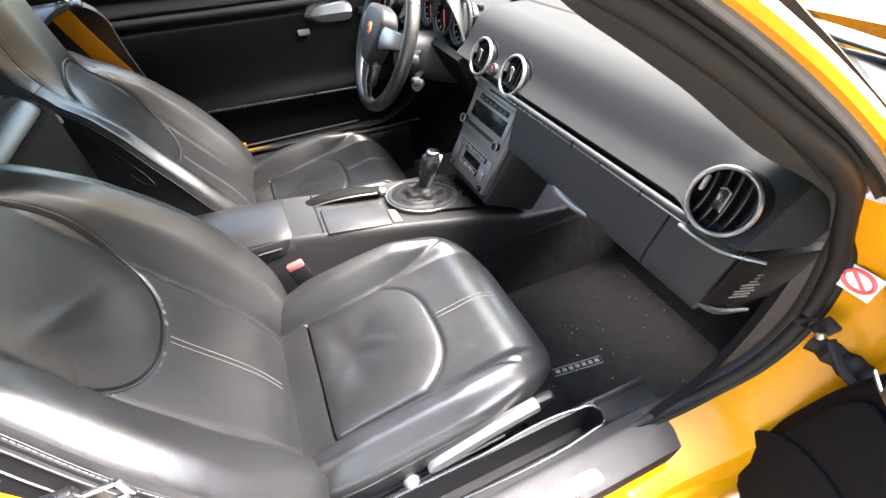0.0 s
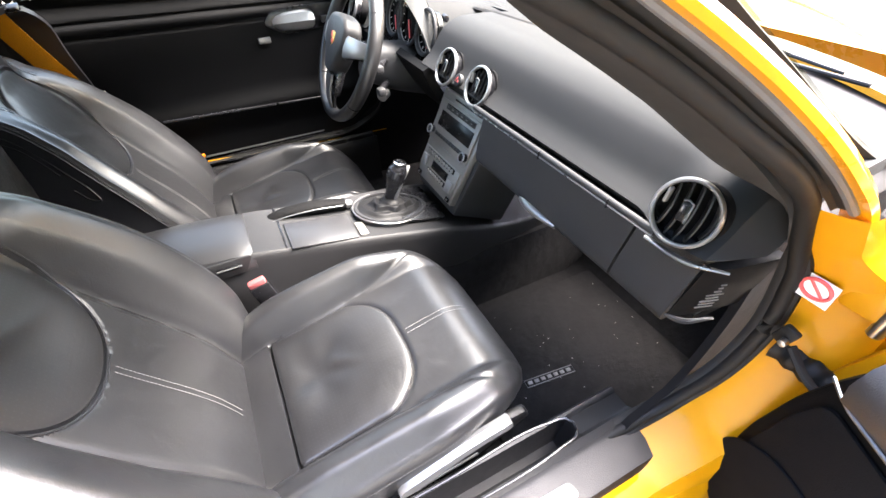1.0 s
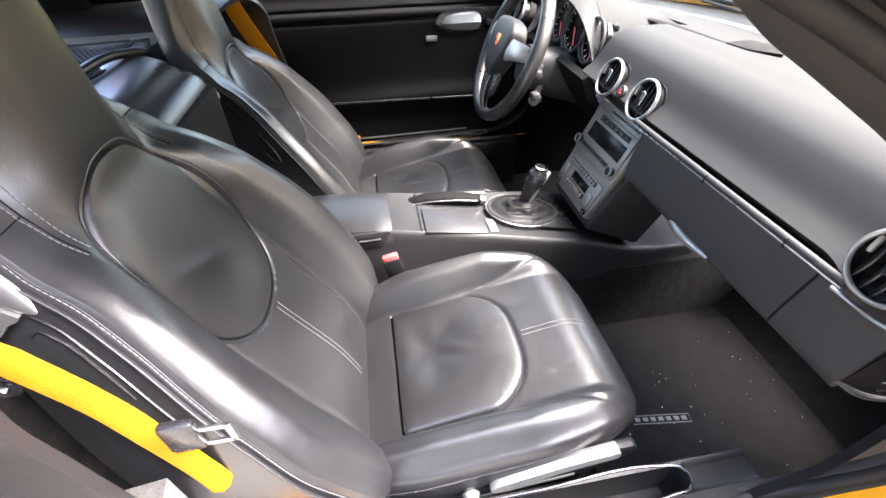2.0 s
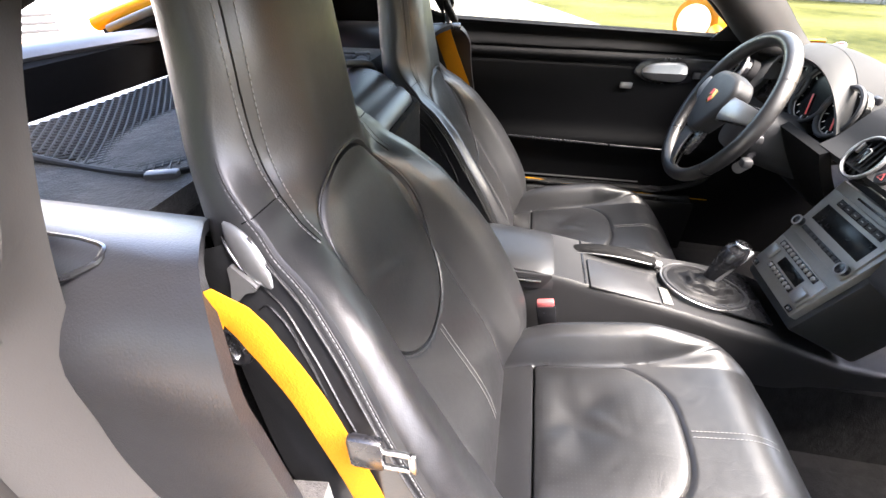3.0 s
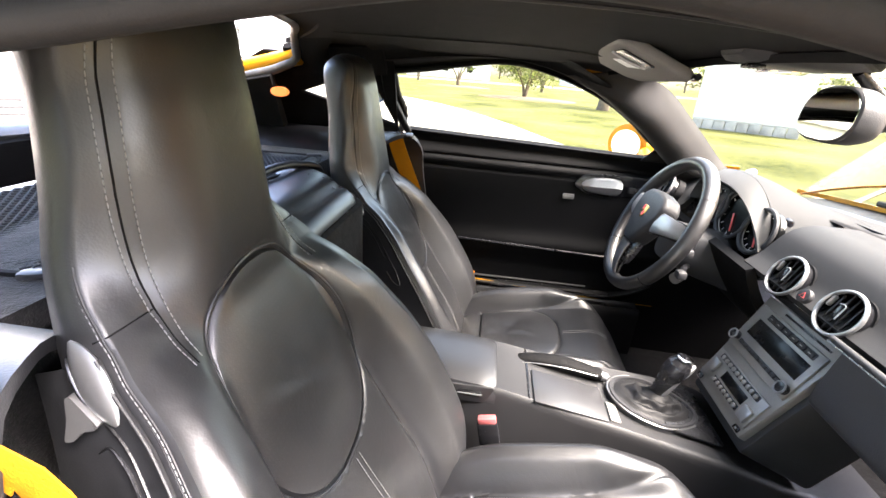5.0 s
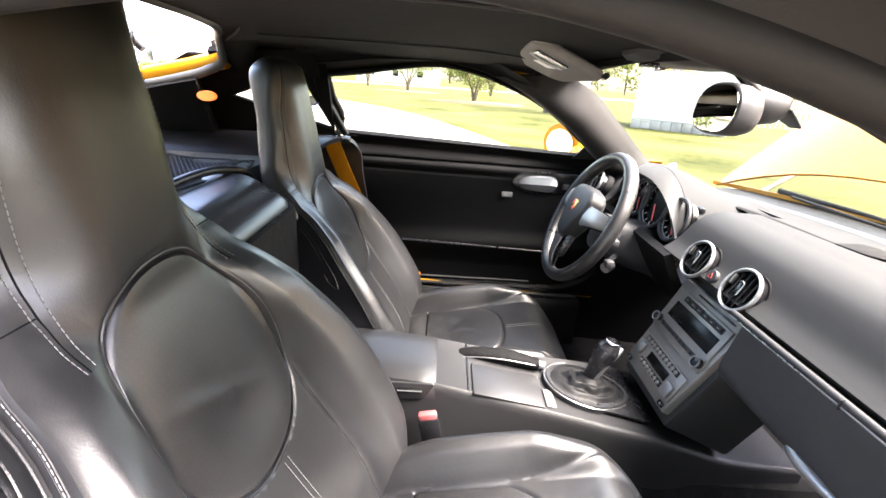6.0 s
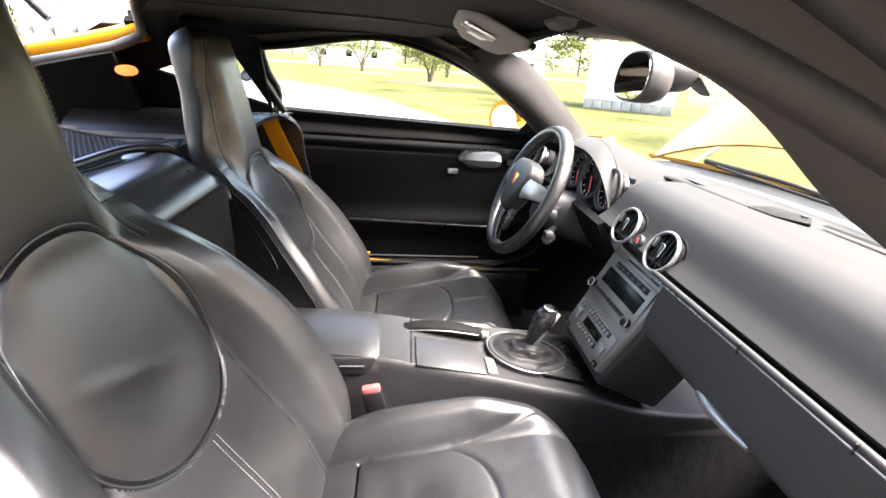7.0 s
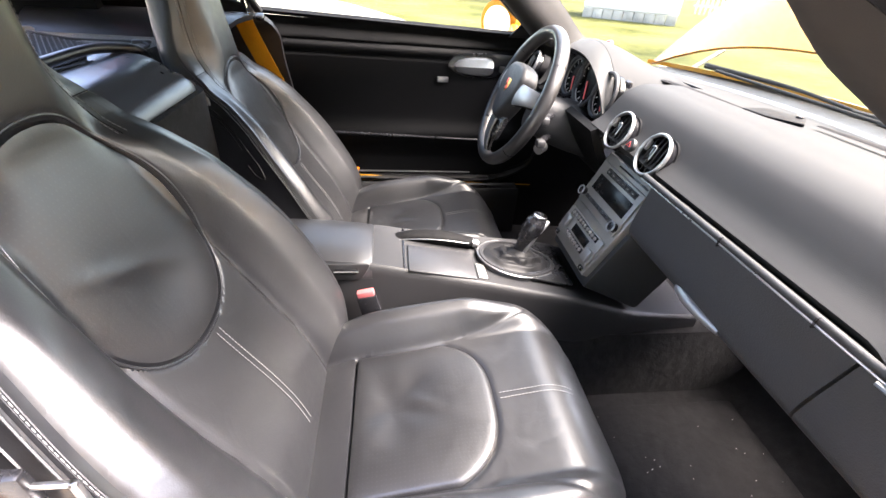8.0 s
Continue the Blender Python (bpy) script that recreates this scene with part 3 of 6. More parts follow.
    for side in (-1, 1):
        # the backrest release: an oval silver bezel with a paddle below it
        def release(c0, c1, half, rise, n=14):
            """A flat oval pad lying on the seat's side from c0 to c1 (up the back, depth)."""
            c0, c1 = Vector(c0), Vector(c1)
            run = (c1 - c0).normalized()
            off = Vector((-run.y, run.x))
            rows = []
            for i in range(n + 1):
                q = i / n
                e = half * max(math.sin(math.pi * q), 0.02) ** 0.6
                m = c0.lerp(c1, q)
                ring = []
                for k in range(10):
                    a = 2 * math.pi * k / 10
                    p = m + off * e * math.cos(a)
                    ring.append(back_flat(side * (curve_at(HW_BACK, p.x) * 1.044 + 0.003 + rise * max(math.sin(math.pi * q), 0.05) ** 0.5 * math.sin(a)), p.x, p.y))
                rows.append(ring)
            return loft(rows)
        rel = part("tilt_bezel", release((0.553, -0.040), (0.489, -0.015), 0.0135, 0.006), SILVER, seat, "silver oval backrest release")
        part("tilt_slot", release((0.543, -0.047), (0.506, -0.036), 0.0030, 0.0048), GLOSS, rel, "dark slot of the release")
        tab = [(0.518, -0.051), (0.518, -0.046), (0.494, -0.026), (0.492, -0.030), (0.493, -0.041), (0.488, -0.052), (0.489, -0.061), (0.503, -0.054)]
        part("tilt_tab", loft([[back_flat(side * (curve_at(HW_BACK, s) * 1.044 + 0.003 + h), s, d) for s, d in rounded(tab, 0.0025, 3)] for h in (0.0, 0.004, 0.0055)]), SILVER, rel, "bright flared release tab")
        # a raised panel with a bright edge below the release
        pts = [side_shell(u, v) + Vector((0, side * 0.0006, 0)) for u, v in ((0.915, 0.46), (0.925, 0.32), (0.895, 0.22), (0.80, 0.175), (0.70, 0.165), (0.62, 0.17), (0.585, 0.21), (0.60, 0.27), (0.66, 0.31))]
        part("side_panel_seam", tube(pts, 0.0014, 6, 50), SHELL, seat)
        pts = [side_shell(u, v) + Vector((0, side * 0.0006, 0)) for u, v in ((0.880, 0.46), (0.885, 0.36), (0.860, 0.28), (0.79, 0.245), (0.72, 0.24))]
        part("side_panel_rib", tube(pts, [0.0008, 0.0016, 0.0016, 0.0008], 8, 40), SHELL, seat)
    return seat


passenger_seat = car_seat("black leather sports seat with pale stitching and silver levers")
passenger_seat.matrix_basis = pose(0, -0.355, 0)
driver_seat = copy_thing(passenger_seat, pose(-0.008, 0.345, -0.056))
recline = Matrix.Translation((-0.05, 0, 0.44)) @ pose(0, 0, 0, 0, -3.0) @ Matrix.Translation((0.05, 0, -0.44))   # the driver's back leans further
for ob in driver_seat.children:
    if ob.name.split(".")[0] in ("backrest", "tilt_bezel", "side_panel_seam", "side_panel_rib"):
        ob.matrix_basis = recline @ ob.matrix_basis
driver_seat["label"] = "black leather driver's sports seat, set lower than its neighbour"


# ---- the dashboard ----
def rise(y):
    """How the passenger's end of the dash lifts and comes back."""
    t = max(0.0, min(1.0, (-0.20 - y) / 0.40))
    return Vector((-0.012 * t, 0, 0.010 * t))


def dash_profile(y):
    """From the screen's foot over the top and down the face to the trim strip."""
    f = 0.06 * step(-0.45, -0.69, y) + 0.06 * step(0.45, 0.70, y)
    return [(1.00 - 0.42 * y * y, 0.858), (0.90 - 0.2 * y * y, 0.872), (0.80, 0.884), (0.70, 0.891), (0.642, 0.888), (0.612, 0.874), (0.592, 0.850), (0.571, 0.820), (0.546, 0.800)]


dash = thing("dashboard", "soft black dashboard with round silver-ringed air vents", "dashboard", (0, 0, 0))


def dash_skin(u, v, y0=0.675, y1=-0.675):
    y = lerp(y0, y1, v)
    p = smooth_line(dash_profile(y), 41)[round(u * 40)]
    k = u ** 1.5
    p = (p[0] - 0.020 * math.exp(-(((abs(y) - 0.607) / 0.055) ** 4)) * step(0.60, 0.85, u) + 0.055 * step(0.650, 0.676, abs(y)) * step(0.5, 0.8, u), p[1])
    r = rise(y)
    return Vector((p[0] + r.x * k, y, p[1] + r.z * k))


part("top_pad", sheet(lambda u, v: dash_skin(u, v, 0.175, -0.675), 40, 60, 0.02), DASH, dash)
part("top_pad_end", sheet(lambda u, v: dash_skin(u, v, 0.675, 0.555), 40, 10, 0.02), DASH, dash)
part("gauge_pad", sheet(lambda u, v: dash_skin(round(u * 16) / 40, v, 0.557, 0.173), 16, 20, 0.02), DASH, dash)


def glove_face(u, v):
    y = lerp(-0.135, lerp(-0.645, -0.625, u), v)
    x, z = smooth_line([(0.540, 0.789), (0.532, 0.75), (0.524, 0.705), (0.524, 0.688), (0.535, 0.676), (0.575, 0.668)], 21)[round(u * 20)]
    return Vector((x, y, z)) + rise(y)


lid = part("glovebox_lid", sheet(lambda u, v: glove_face(u, v * 0.80), 20, 30, 0.02), TRIM, dash)
part("end_cover", sheet(lambda u, v: glove_face(u, 0.808 + v * 0.192), 20, 10, 0.02), TRIM, dash)
part("glovebox_handle", tube([(0.526, -0.300, 0.688), (0.521, -0.315, 0.689), (0.517, -0.36, 0.690), (0.520, -0.405, 0.692)], [0.006, 0.0075, 0.006, 0.004], 10, 16, flat=1.2), SILVER, lid, "silver glovebox catch")
strip = [Vector((0.5275, y, 0.7955)) + rise(y) for y in np.linspace(-0.12, -0.58, 40)]
part("trim_strip", tube(strip, 0.0055, 12), TRIM, dash, "thin satin black strip with chrome lower edge")
part("trim_edge", tube([p + Vector((-0.004, 0, -0.0045)) for p in strip], 0.0018, 8), STRIPE, dash)
for y in (-0.34, -0.50):
    part("trim_joint", box((0.5225 + rise(y).x, y, 0.794 + rise(y).z), (0.006, 0.0015, 0.014), 0), GLOSS, dash)
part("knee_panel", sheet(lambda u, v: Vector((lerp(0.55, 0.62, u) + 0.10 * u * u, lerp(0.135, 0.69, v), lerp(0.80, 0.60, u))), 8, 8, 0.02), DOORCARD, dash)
part("knee_underside", sheet(lambda u, v: Vector((lerp(0.70, 1.06, u), lerp(0.10, 0.69, v), 0.60 + 0.02 * u)), 4, 4, 0.015), TRIM, dash)
part("lower_panel", sheet(lambda u, v: Vector((lerp(0.57, 1.06, u), lerp(-0.12, -0.645, v), 0.668 - 0.03 * u)), 6, 6, 0.015), SPEAKER, dash)


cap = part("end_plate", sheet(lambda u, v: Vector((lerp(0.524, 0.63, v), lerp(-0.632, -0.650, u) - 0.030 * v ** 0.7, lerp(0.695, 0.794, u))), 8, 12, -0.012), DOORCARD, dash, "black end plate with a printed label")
part("end_plate_edge", tube([(0.522, -0.626, 0.700), (0.534, -0.640, 0.692), (0.59, -0.660, 0.682)], [0.004, 0.004, 0.002], 8, 12), TRIM, cap)
part("end_trim", tube([(0.505, -0.575, 0.800), (0.512, -0.63, 0.798), (0.54, -0.668, 0.797)], [0.003, 0.0045, 0.002], 8, 12, flat=0.8), STRIPE, dash)
for k, ln in enumerate((0.040, 0.036, 0.042, 0.028, 0.038, 0.016, 0.010, 0.012)):
    z = 0.716 + 0.0068 * k
    part("label_bar", moved(box((0, 0, 0), (ln * 0.62, 0.0012, 0.0018), 0), Matrix.Translation((0.560, -0.6585 - 0.18 * (z - 0.745), z)) @ pose(0, 0, 0, 10, 0, -19)), STACK, cap)


def air_vent(c, normal_tilt, yaw, parent):
    """A round vent: silver ring, black barrel, curved slats and a thumb tab."""
    m = Matrix.Translation(c) @ Euler((0, radians(-90 + normal_tilt), radians(yaw))).to_matrix().to_4x4()
    v = part("air_vent", moved(cyl(0.039, 0.02, 36), m @ Matrix.Translation((0, 0, -0.034))), SPEAKER, parent)
    part("barrel", moved(loft([[Vector((r * math.cos(a), r * math.sin(a), z)) for a in np.linspace(0, 2 * math.pi, 40, endpoint=False)] for r, z in ((0.041, 0.002), (0.036, 0.002), (0.035, -0.018))], True, False), m), GLOSS, v)
    ring = [Vector((0.0385 * math.cos(a), 0.0385 * math.sin(a), 0.004)) for a in np.linspace(0, 2 * math.pi, 48, endpoint=False)]
    part("ring", moved(tube(ring, 0.0029, 10, loop=True, flat=1.5, up=(0, 0, 1)), m), SILVER, v, "satin silver ring")
    for k in range(-2, 3):
        y = k * 0.0128 - 0.003
        h = math.sqrt(max(0.0355 ** 2 - y * y, 0))
        part("slat", moved(sheet(lambda a, b: Vector((lerp(-h, h, a), y + 0.006 * (2 * a - 1) ** 2 + (b - 0.5) * 0.007, 0.003 - 0.006 * (2 * a - 1) ** 2 - 0.012 * b)), 12, 1, 0.0022), m), TRIM, v)
    tab = part("thumb_tab", moved(box((0.002, 0.001, 0.004), (0.026, 0.013, 0.009), 0.003), m), GLOSS, v)
    part("tab_edge", moved(tube([(0.013, 0.007, 0.009), (0.0155, 0.001, 0.009), (0.013, -0.0055, 0.009), (0.0, -0.0062, 0.009), (-0.011, -0.0060, 0.009)], 0.0011, 6), m), SILVER, tab, "bright tab edge")
    part("thumb_wheel", moved(box((0.010, 0.028, 0.003), (0.020, 0.005, 0.008), 0.002), m), STACK, v)
    return v


for c, tilt, yaw in (((0.556, 0.053, 0.820), 24, 0), ((0.556, -0.084, 0.820), 24, 0), ((0.522, -0.603, 0.848), 22, 6), ((0.522, 0.603, 0.848), 22, -6)):
    air_vent(c, tilt, yaw, dash)
HZ = Matrix.Translation((0.552, -0.015, 0.812)) @ Euler((0, radians(-66), 0)).to_matrix().to_4x4()
hz = part("hazard_switch", moved(cyl(0.013, 0.010, 28, 0.002), HZ), TRIM, dash, "round black hazard switch with a red triangle")
part("triangle", moved(tube([(0.006, 0, 0.0103), (-0.004, 0.006, 0.0103), (-0.004, -0.006, 0.0103)], 0.0006, 6, loop=True), HZ), RED, hz)
for p, q in (((0.725, 0.32), (0.770, 0.005)), ((0.845, -0.095), (0.865, -0.47))):
    m = Matrix.Translation((0, 0, 0.8865))
    part("defrost_slot", moved(tube([(*p, 0), ((p[0] + q[0]) / 2 + 0.004, (p[1] + q[1]) / 2, 0.001), (*q, 0)], [0.007, 0.013, 0.007], 8, 20, flat=0.16), m), SPEAKER, dash, "dark defroster slot")
cover = part("sensor_cover", moved(prism(rounded([(0.765, 0.005), (0.825, 0.012), (0.850, -0.060), (0.812, -0.098), (0.775, -0.050)], 0.006), 0.006, 0.002), pose(0, 0, 0.8835)), DOORCARD, dash)
part("sensor", moved(cyl(0.006, 0.004, 16, 0.001), pose(0.836, -0.058, 0.889)), GLOSS, cover)


# ---- instruments ----


HOOD = smooth_line([(0.562, 0.79), (0.552, 0.855), (0.520, 0.900), (0.46, 0.916), (0.40, 0.919), (0.33, 0.912), (0.27, 0.888), (0.215, 0.845), (0.190, 0.815)], 41)


def hood_point(u, x, grow=0.0):
    """Along the hood's lip from the door's side to the middle; grow lifts it outwards."""
    i = round(u * 40)
    y, z = HOOD[i]
    a, b = HOOD[max(i - 1, 0)], HOOD[min(i + 1, 40)]
    n = Vector((b[1] - a[1], a[0] - b[0])).normalized()
    return Vector((x, y - n.x * grow, z + n.y * grow))


def hood_back(u, v):
    """The pod behind the lip, running down into the dash top."""
    p = hood_point(u, lerp(0.612, 0.80, v), 0.022)
    return Vector((p.x + 0.02 * math.sin(math.pi * u) * v, lerp(p.y, lerp(0.52, 0.16, u), v * v), lerp(p.z, 0.872, step(0.0, 1.0, v) * 0.9)))


part("instrument_hood", sheet(hood_back, 40, 14, -0.008), DASH, dash)
part("hood_blade", sheet(lambda u, v: hood_point(lerp(0.10, 1, u), lerp(0.572, 0.614, v), lerp(-0.002, 0.0245, v ** 0.8)), 40, 6, -0.006), BLADE, dash, "flat satin grey hood edge")
part("hood_lining", sheet(lambda u, v: hood_point(u, lerp(0.580, 0.66, v), -0.006 - 0.006 * v), 40, 4, 0.004), GLOSS, dash)
part("cluster_floor", sheet(lambda u, v: Vector((lerp(0.56, 0.66, v), lerp(0.53, 0.14, u), 0.775 + 0.02 * v)), 10, 3, 0.006), GLOSS, dash)
part("instrument_panel", box((0.645, 0.375, 0.83), (0.02, 0.30, 0.11), 0.01), GLOSS, dash)
for y, z, r in ((0.445, 0.845, 0.052), (0.345, 0.852, 0.064), (0.24, 0.842, 0.052)):
    m = Matrix.Translation((0.612, y, z)) @ Euler((0, radians(-75), 0)).to_matrix().to_4x4()
    d = part("gauge", moved(cyl(r, 0.012, 40), m), SCREEN, dash, "round black-faced gauge with red needle")
    part("bezel", moved(tube([Vector((r * math.cos(a), r * math.sin(a), 0.022)) for a in np.linspace(0, 2 * math.pi, 40, endpoint=False)], 0.005, 8, loop=True), m), TRIM, d)
    part("glass_rim", moved(tube([Vector(((r - 0.006) * math.cos(a), (r - 0.006) * math.sin(a), 0.018)) for a in np.linspace(0, 2 * math.pi, 40, endpoint=False)], 0.0015, 6, loop=True), m), STACK, d)
    part("needle", moved(box((-0.3 * r, 0.2 * r, 0.015), (0.75 * r, 0.0045, 0.002), 0.0005), m @ pose(0, 0, 0, 0, 0, 30)), RED, d)
    part("scale", join(*[moved(box((r * 0.82, 0, 0.013), (0.008, 0.0016, 0.001), 0), m @ pose(0, 0, 0, 0, 0, a)) for a in range(-60, 230, 24)]), WHITE, d)


# ---- centre stack ----
ST = Matrix.Translation((0.528, -0.006, 0.663)) @ Euler((0, radians(25), 0)).to_matrix().to_4x4() @ Matrix(((0, 0, -1, 0), (-1, 0, 0, 0), (0, 1, 0, 0), (0, 0, 0, 1)))
stack = thing("centre_stack", "silver-grey centre stack with radio and climate controls", "control panel", (0, 0, 0))


def sbox(x, y, w, h, d=0.004, up=0.0, bevel=0.0015):
    return moved(box((x, y, up + d / 2), (w, h, d), bevel), ST)


part("panel", moved(prism([(-0.104, 0.106), (-0.09, -0.118), (0.09, -0.118), (0.104, 0.106)], 0.02, 0.004), ST @ Matrix.Translation((0, 0, -0.02))), STACK, stack)
part("housing", moved(prism([(-0.118, 0.12), (-0.10, -0.14), (0.10, -0.14), (0.118, 0.12)], 0.16, 0.01), ST @ Matrix.Translation((0, 0, -0.175))), TRIM, stack)
def knob(x, y, r, parent):
    """A rotary knob: bright ring, dark dished middle."""
    k = part("knob", moved(cyl(r * 0.92, 0.013, 24, 0.001), ST @ Matrix.Translation((x, y, 0.004))), GLOSS, parent)
    part("knob_ring", moved(tube([Vector((r * math.cos(a), r * math.sin(a), 0.0165)) for a in np.linspace(0, 2 * math.pi, 24, endpoint=False)], 0.0018, 8, loop=True), ST @ Matrix.Translation((x, y, 0.0))), SILVER, k, "silver ring")


radio = part("radio", sbox(0, 0.036, 0.182, 0.100, 0.005), STACK, stack, "dark silver radio unit")
part("display", sbox(0.004, 0.042, 0.150, 0.036, 0.0015, 0.0045, 0.0005), SCREEN, radio, "long black display")
part("button_bed", sbox(0.008, 0.074, 0.132, 0.013, 0.0015, 0.0045, 0.0005), GLOSS, radio)
for k in range(6):
    b = part("button", sbox(-0.046 + k * 0.0215, 0.074, 0.019, 0.0095, 0.003, 0.006), TRIM, radio)
    part("mark", sbox(-0.046 + k * 0.0215, 0.074, 0.006, 0.0016, 0.0004, 0.0091, 0), STACK, b)
part("button_bed", sbox(0, 0.004, 0.138, 0.009, 0.0015, 0.0045, 0.0005), GLOSS, radio)
for k in range(10):
    part("button", sbox(-0.0585 + k * 0.013, 0.004, 0.0105, 0.0065, 0.003, 0.006), TRIM, radio)
knob(-0.081, 0.006, 0.0095, radio)
knob(0.081, 0.002, 0.0105, radio)
part("slot_line", sbox(0.0, -0.018, 0.05, 0.0012, 0.0006, 0.0005, 0), SILVER, stack)
part("disc_slot", sbox(0.02, 0.096, 0.12, 0.004, 0.002, 0.0, 0.0005), GLOSS, stack)
climate = part("climate_unit", sbox(0, -0.066, 0.172, 0.062, 0.005), STACK, stack, "dark silver climate control unit")
part("display", sbox(0.008, -0.066, 0.078, 0.020, 0.0015, 0.0045, 0.0005), SCREEN, climate)
part("button_bed", sbox(-0.002, -0.043, 0.136, 0.012, 0.0015, 0.0045, 0.0005), GLOSS, climate)
part("button_bed", sbox(0.002, -0.086, 0.092, 0.011, 0.0015, 0.0045, 0.0005), GLOSS, climate)
for k in range(10):
    part("button", moved(cyl(0.0047, 0.0035, 14, 0.001), ST @ Matrix.Translation((-0.060 + k * 0.0130, -0.043, 0.006))), STACK, climate)
for k in range(7):
    part("button", moved(cyl(0.0046, 0.0035, 14, 0.001), ST @ Matrix.Translation((-0.036 + k * 0.0125, -0.086, 0.006))), STACK, climate)
for x, y in ((-0.064, -0.067), (0.070, -0.078)):
    part("rocker", sbox(x, y, 0.024, 0.028, 0.008, 0.005, 0.003), SILVER, climate, "silver rocker")
for x in (-0.076, 0.076):
    b = part("button", sbox(x, -0.108, 0.016, 0.010, 0.004, 0.001), GLOSS, stack)
    part("mark", sbox(x, -0.108, 0.005, 0.004, 0.0004, 0.0051, 0), STACK, b)


# ---- centre console ----
cons = thing("centre_console", "black centre console between the seats with padded armrest", "centre console", (0, 0, 0.2))


def console_ring(x):
    top = curve_at([(-0.20, 0.588), (-0.1, 0.590), (0.04, 0.578), (0.12, 0.564), (0.26, 0.540), (0.36, 0.525), (0.47, 0.505), (0.65, 0.450), (0.80, 0.43)], x)
    hw = curve_at([(-0.20, 0.070), (-0.1, 0.080), (0.05, 0.084), (0.25, 0.095), (0.40, 0.112), (0.50, 0.118), (0.65, 0.110), (0.80, 0.10)], x)
    half = [(1.10, 0.23), (1.08, 0.34), (1.03, top - 0.06), (1.005, top - 0.022), (1.0, top - 0.010), (0.97, top - 0.003), (0.92, top), (0.86, top - 0.001)]
    ring = [(hw * a, z) for a, z in half] + [(-hw * a, z) for a, z in reversed(half)]
    return [Vector((x, y, z - 0.2)) for y, z in ring]


part("console_body", loft([console_ring(x) for x in np.linspace(-0.20, 0.80, 60)]), TRIM, cons)
arm = [[Vector((x, y, z - 0.2 - dz)) for y, z in [(0.084, 0.552), (0.086, 0.578), (0.080, 0.592), (0.060, 0.599), (0.03, 0.602), (-0.03, 0.602), (-0.060, 0.599), (-0.080, 0.592), (-0.086, 0.578), (-0.084, 0.552)]] for x, dz in ((-0.20, 0.0), (-0.12, 0.0), (-0.05, 0.004), (0.0, 0.009), (0.034, 0.014), (0.040, 0.018))]
part("armrest_lid", loft(arm), SATIN, cons, "smooth black armrest lid")
latch = part("latch_plate", moved(prism(rounded([(-0.055, -0.020), (0.030, -0.020), (0.048, 0.018), (-0.055, 0.018)], 0.008), 0.005, 0.002), Matrix(((1, 0, 0, -0.010), (0, 0, -1, -0.086), (0, 1, 0, 0.368), (0, 0, 0, 1)))), TRIM, cons)
part("latch", box((-0.010, -0.093, 0.371), (0.044, 0.004, 0.011), 0.002), GLOSS, latch)
part("latch_edge", tube([(-0.034, -0.0955, 0.371), (0.014, -0.0955, 0.371)], 0.0016, 6), SILVER, latch)
part("tray_lid", moved(box((0, 0, 0), (0.145, 0.095, 0.006), 0.002), pose(0.185, -0.040, 0.354, 0, 9.5)), SATIN, cons)
part("front_lid_joint", moved(box((0, 0, 0), (0.004, 0.16, 0.004), 0.001), pose(0.105, 0, 0.366, 0, 9)), GLOSS, cons)
part("ashtray_pull", moved(box((0, 0, 0), (0.020, 0.05, 0.004), 0.001), pose(0.272, -0.055, 0.339, 0, 10)), STACK, cons)


def oval(a, r, z):
    """Round the gear lever's surround, pointed a little to the front."""
    return Vector((0.366 + 0.088 * r * math.cos(a), 0.068 * r * math.sin(a) * (1.0 - 0.18 * max(0, math.cos(a))), z - 0.16 * 0.092 * r * math.cos(a)))


angles = np.linspace(0, 2 * math.pi, 64, endpoint=False)
frame_ring = loft([[oval(a, r, z) for a in angles] for r, z in ((1.08, 0.318), (1.06, 0.331), (1.01, 0.337), (0.93, 0.337), (0.90, 0.330))], True, False)
part("shift_surround", frame_ring, SATIN, cons, "satin black oval shift surround")
part("shift_ring", tube([oval(a, 1.06, 0.333) for a in np.linspace(1.9, 5.6, 50)], 0.0022, 8), STRIPE, cons, "fine silver edge")
part("shift_plate", moved(prism(rounded([(-0.055, -0.070), (0.055, -0.078), (0.055, 0.078), (-0.055, 0.070)], 0.012), 0.006, 0.002), pose(0.425, 0, 0.318, 0, 10)), GLOSS, cons)

gear = thing("gear_lever", "black and chrome gear lever with leather boot", "gear lever", (0.340, 0.004, 0.518))
boot = []
for j in range(25):
    t = j / 24
    wob = math.sin(math.pi * min(t * 1.25, 1)) ** 0.8
    row = []
    for a in np.linspace(0, 2 * math.pi, 72, endpoint=False):
        r = lerp(0.92, 0.19, t ** 0.70) + (0.040 * math.sin(5 * a + 6 * t) + 0.022 * math.sin(8 * a - 9 * t + 1)) * wob
        c = oval(a, r, 0.332)
        row.append(Vector((c.x - 0.340 + 0.010 * t, c.y - 0.004, c.z + 0.2 - 0.518 + 0.026 * t ** 0.9 + 0.004 * math.sin(t * 16 + 2 * math.sin(a)) * wob)))
    boot.append(row)
part("boot", loft(boot), GAITER, gear, "creased black leather boot")
part("collar", tube([(0.020, 0, 0.006), (0.024, 0, 0.018), (0.028, 0, 0.028)], [0.016, 0.0145, 0.0125], 16), CHROME, gear)
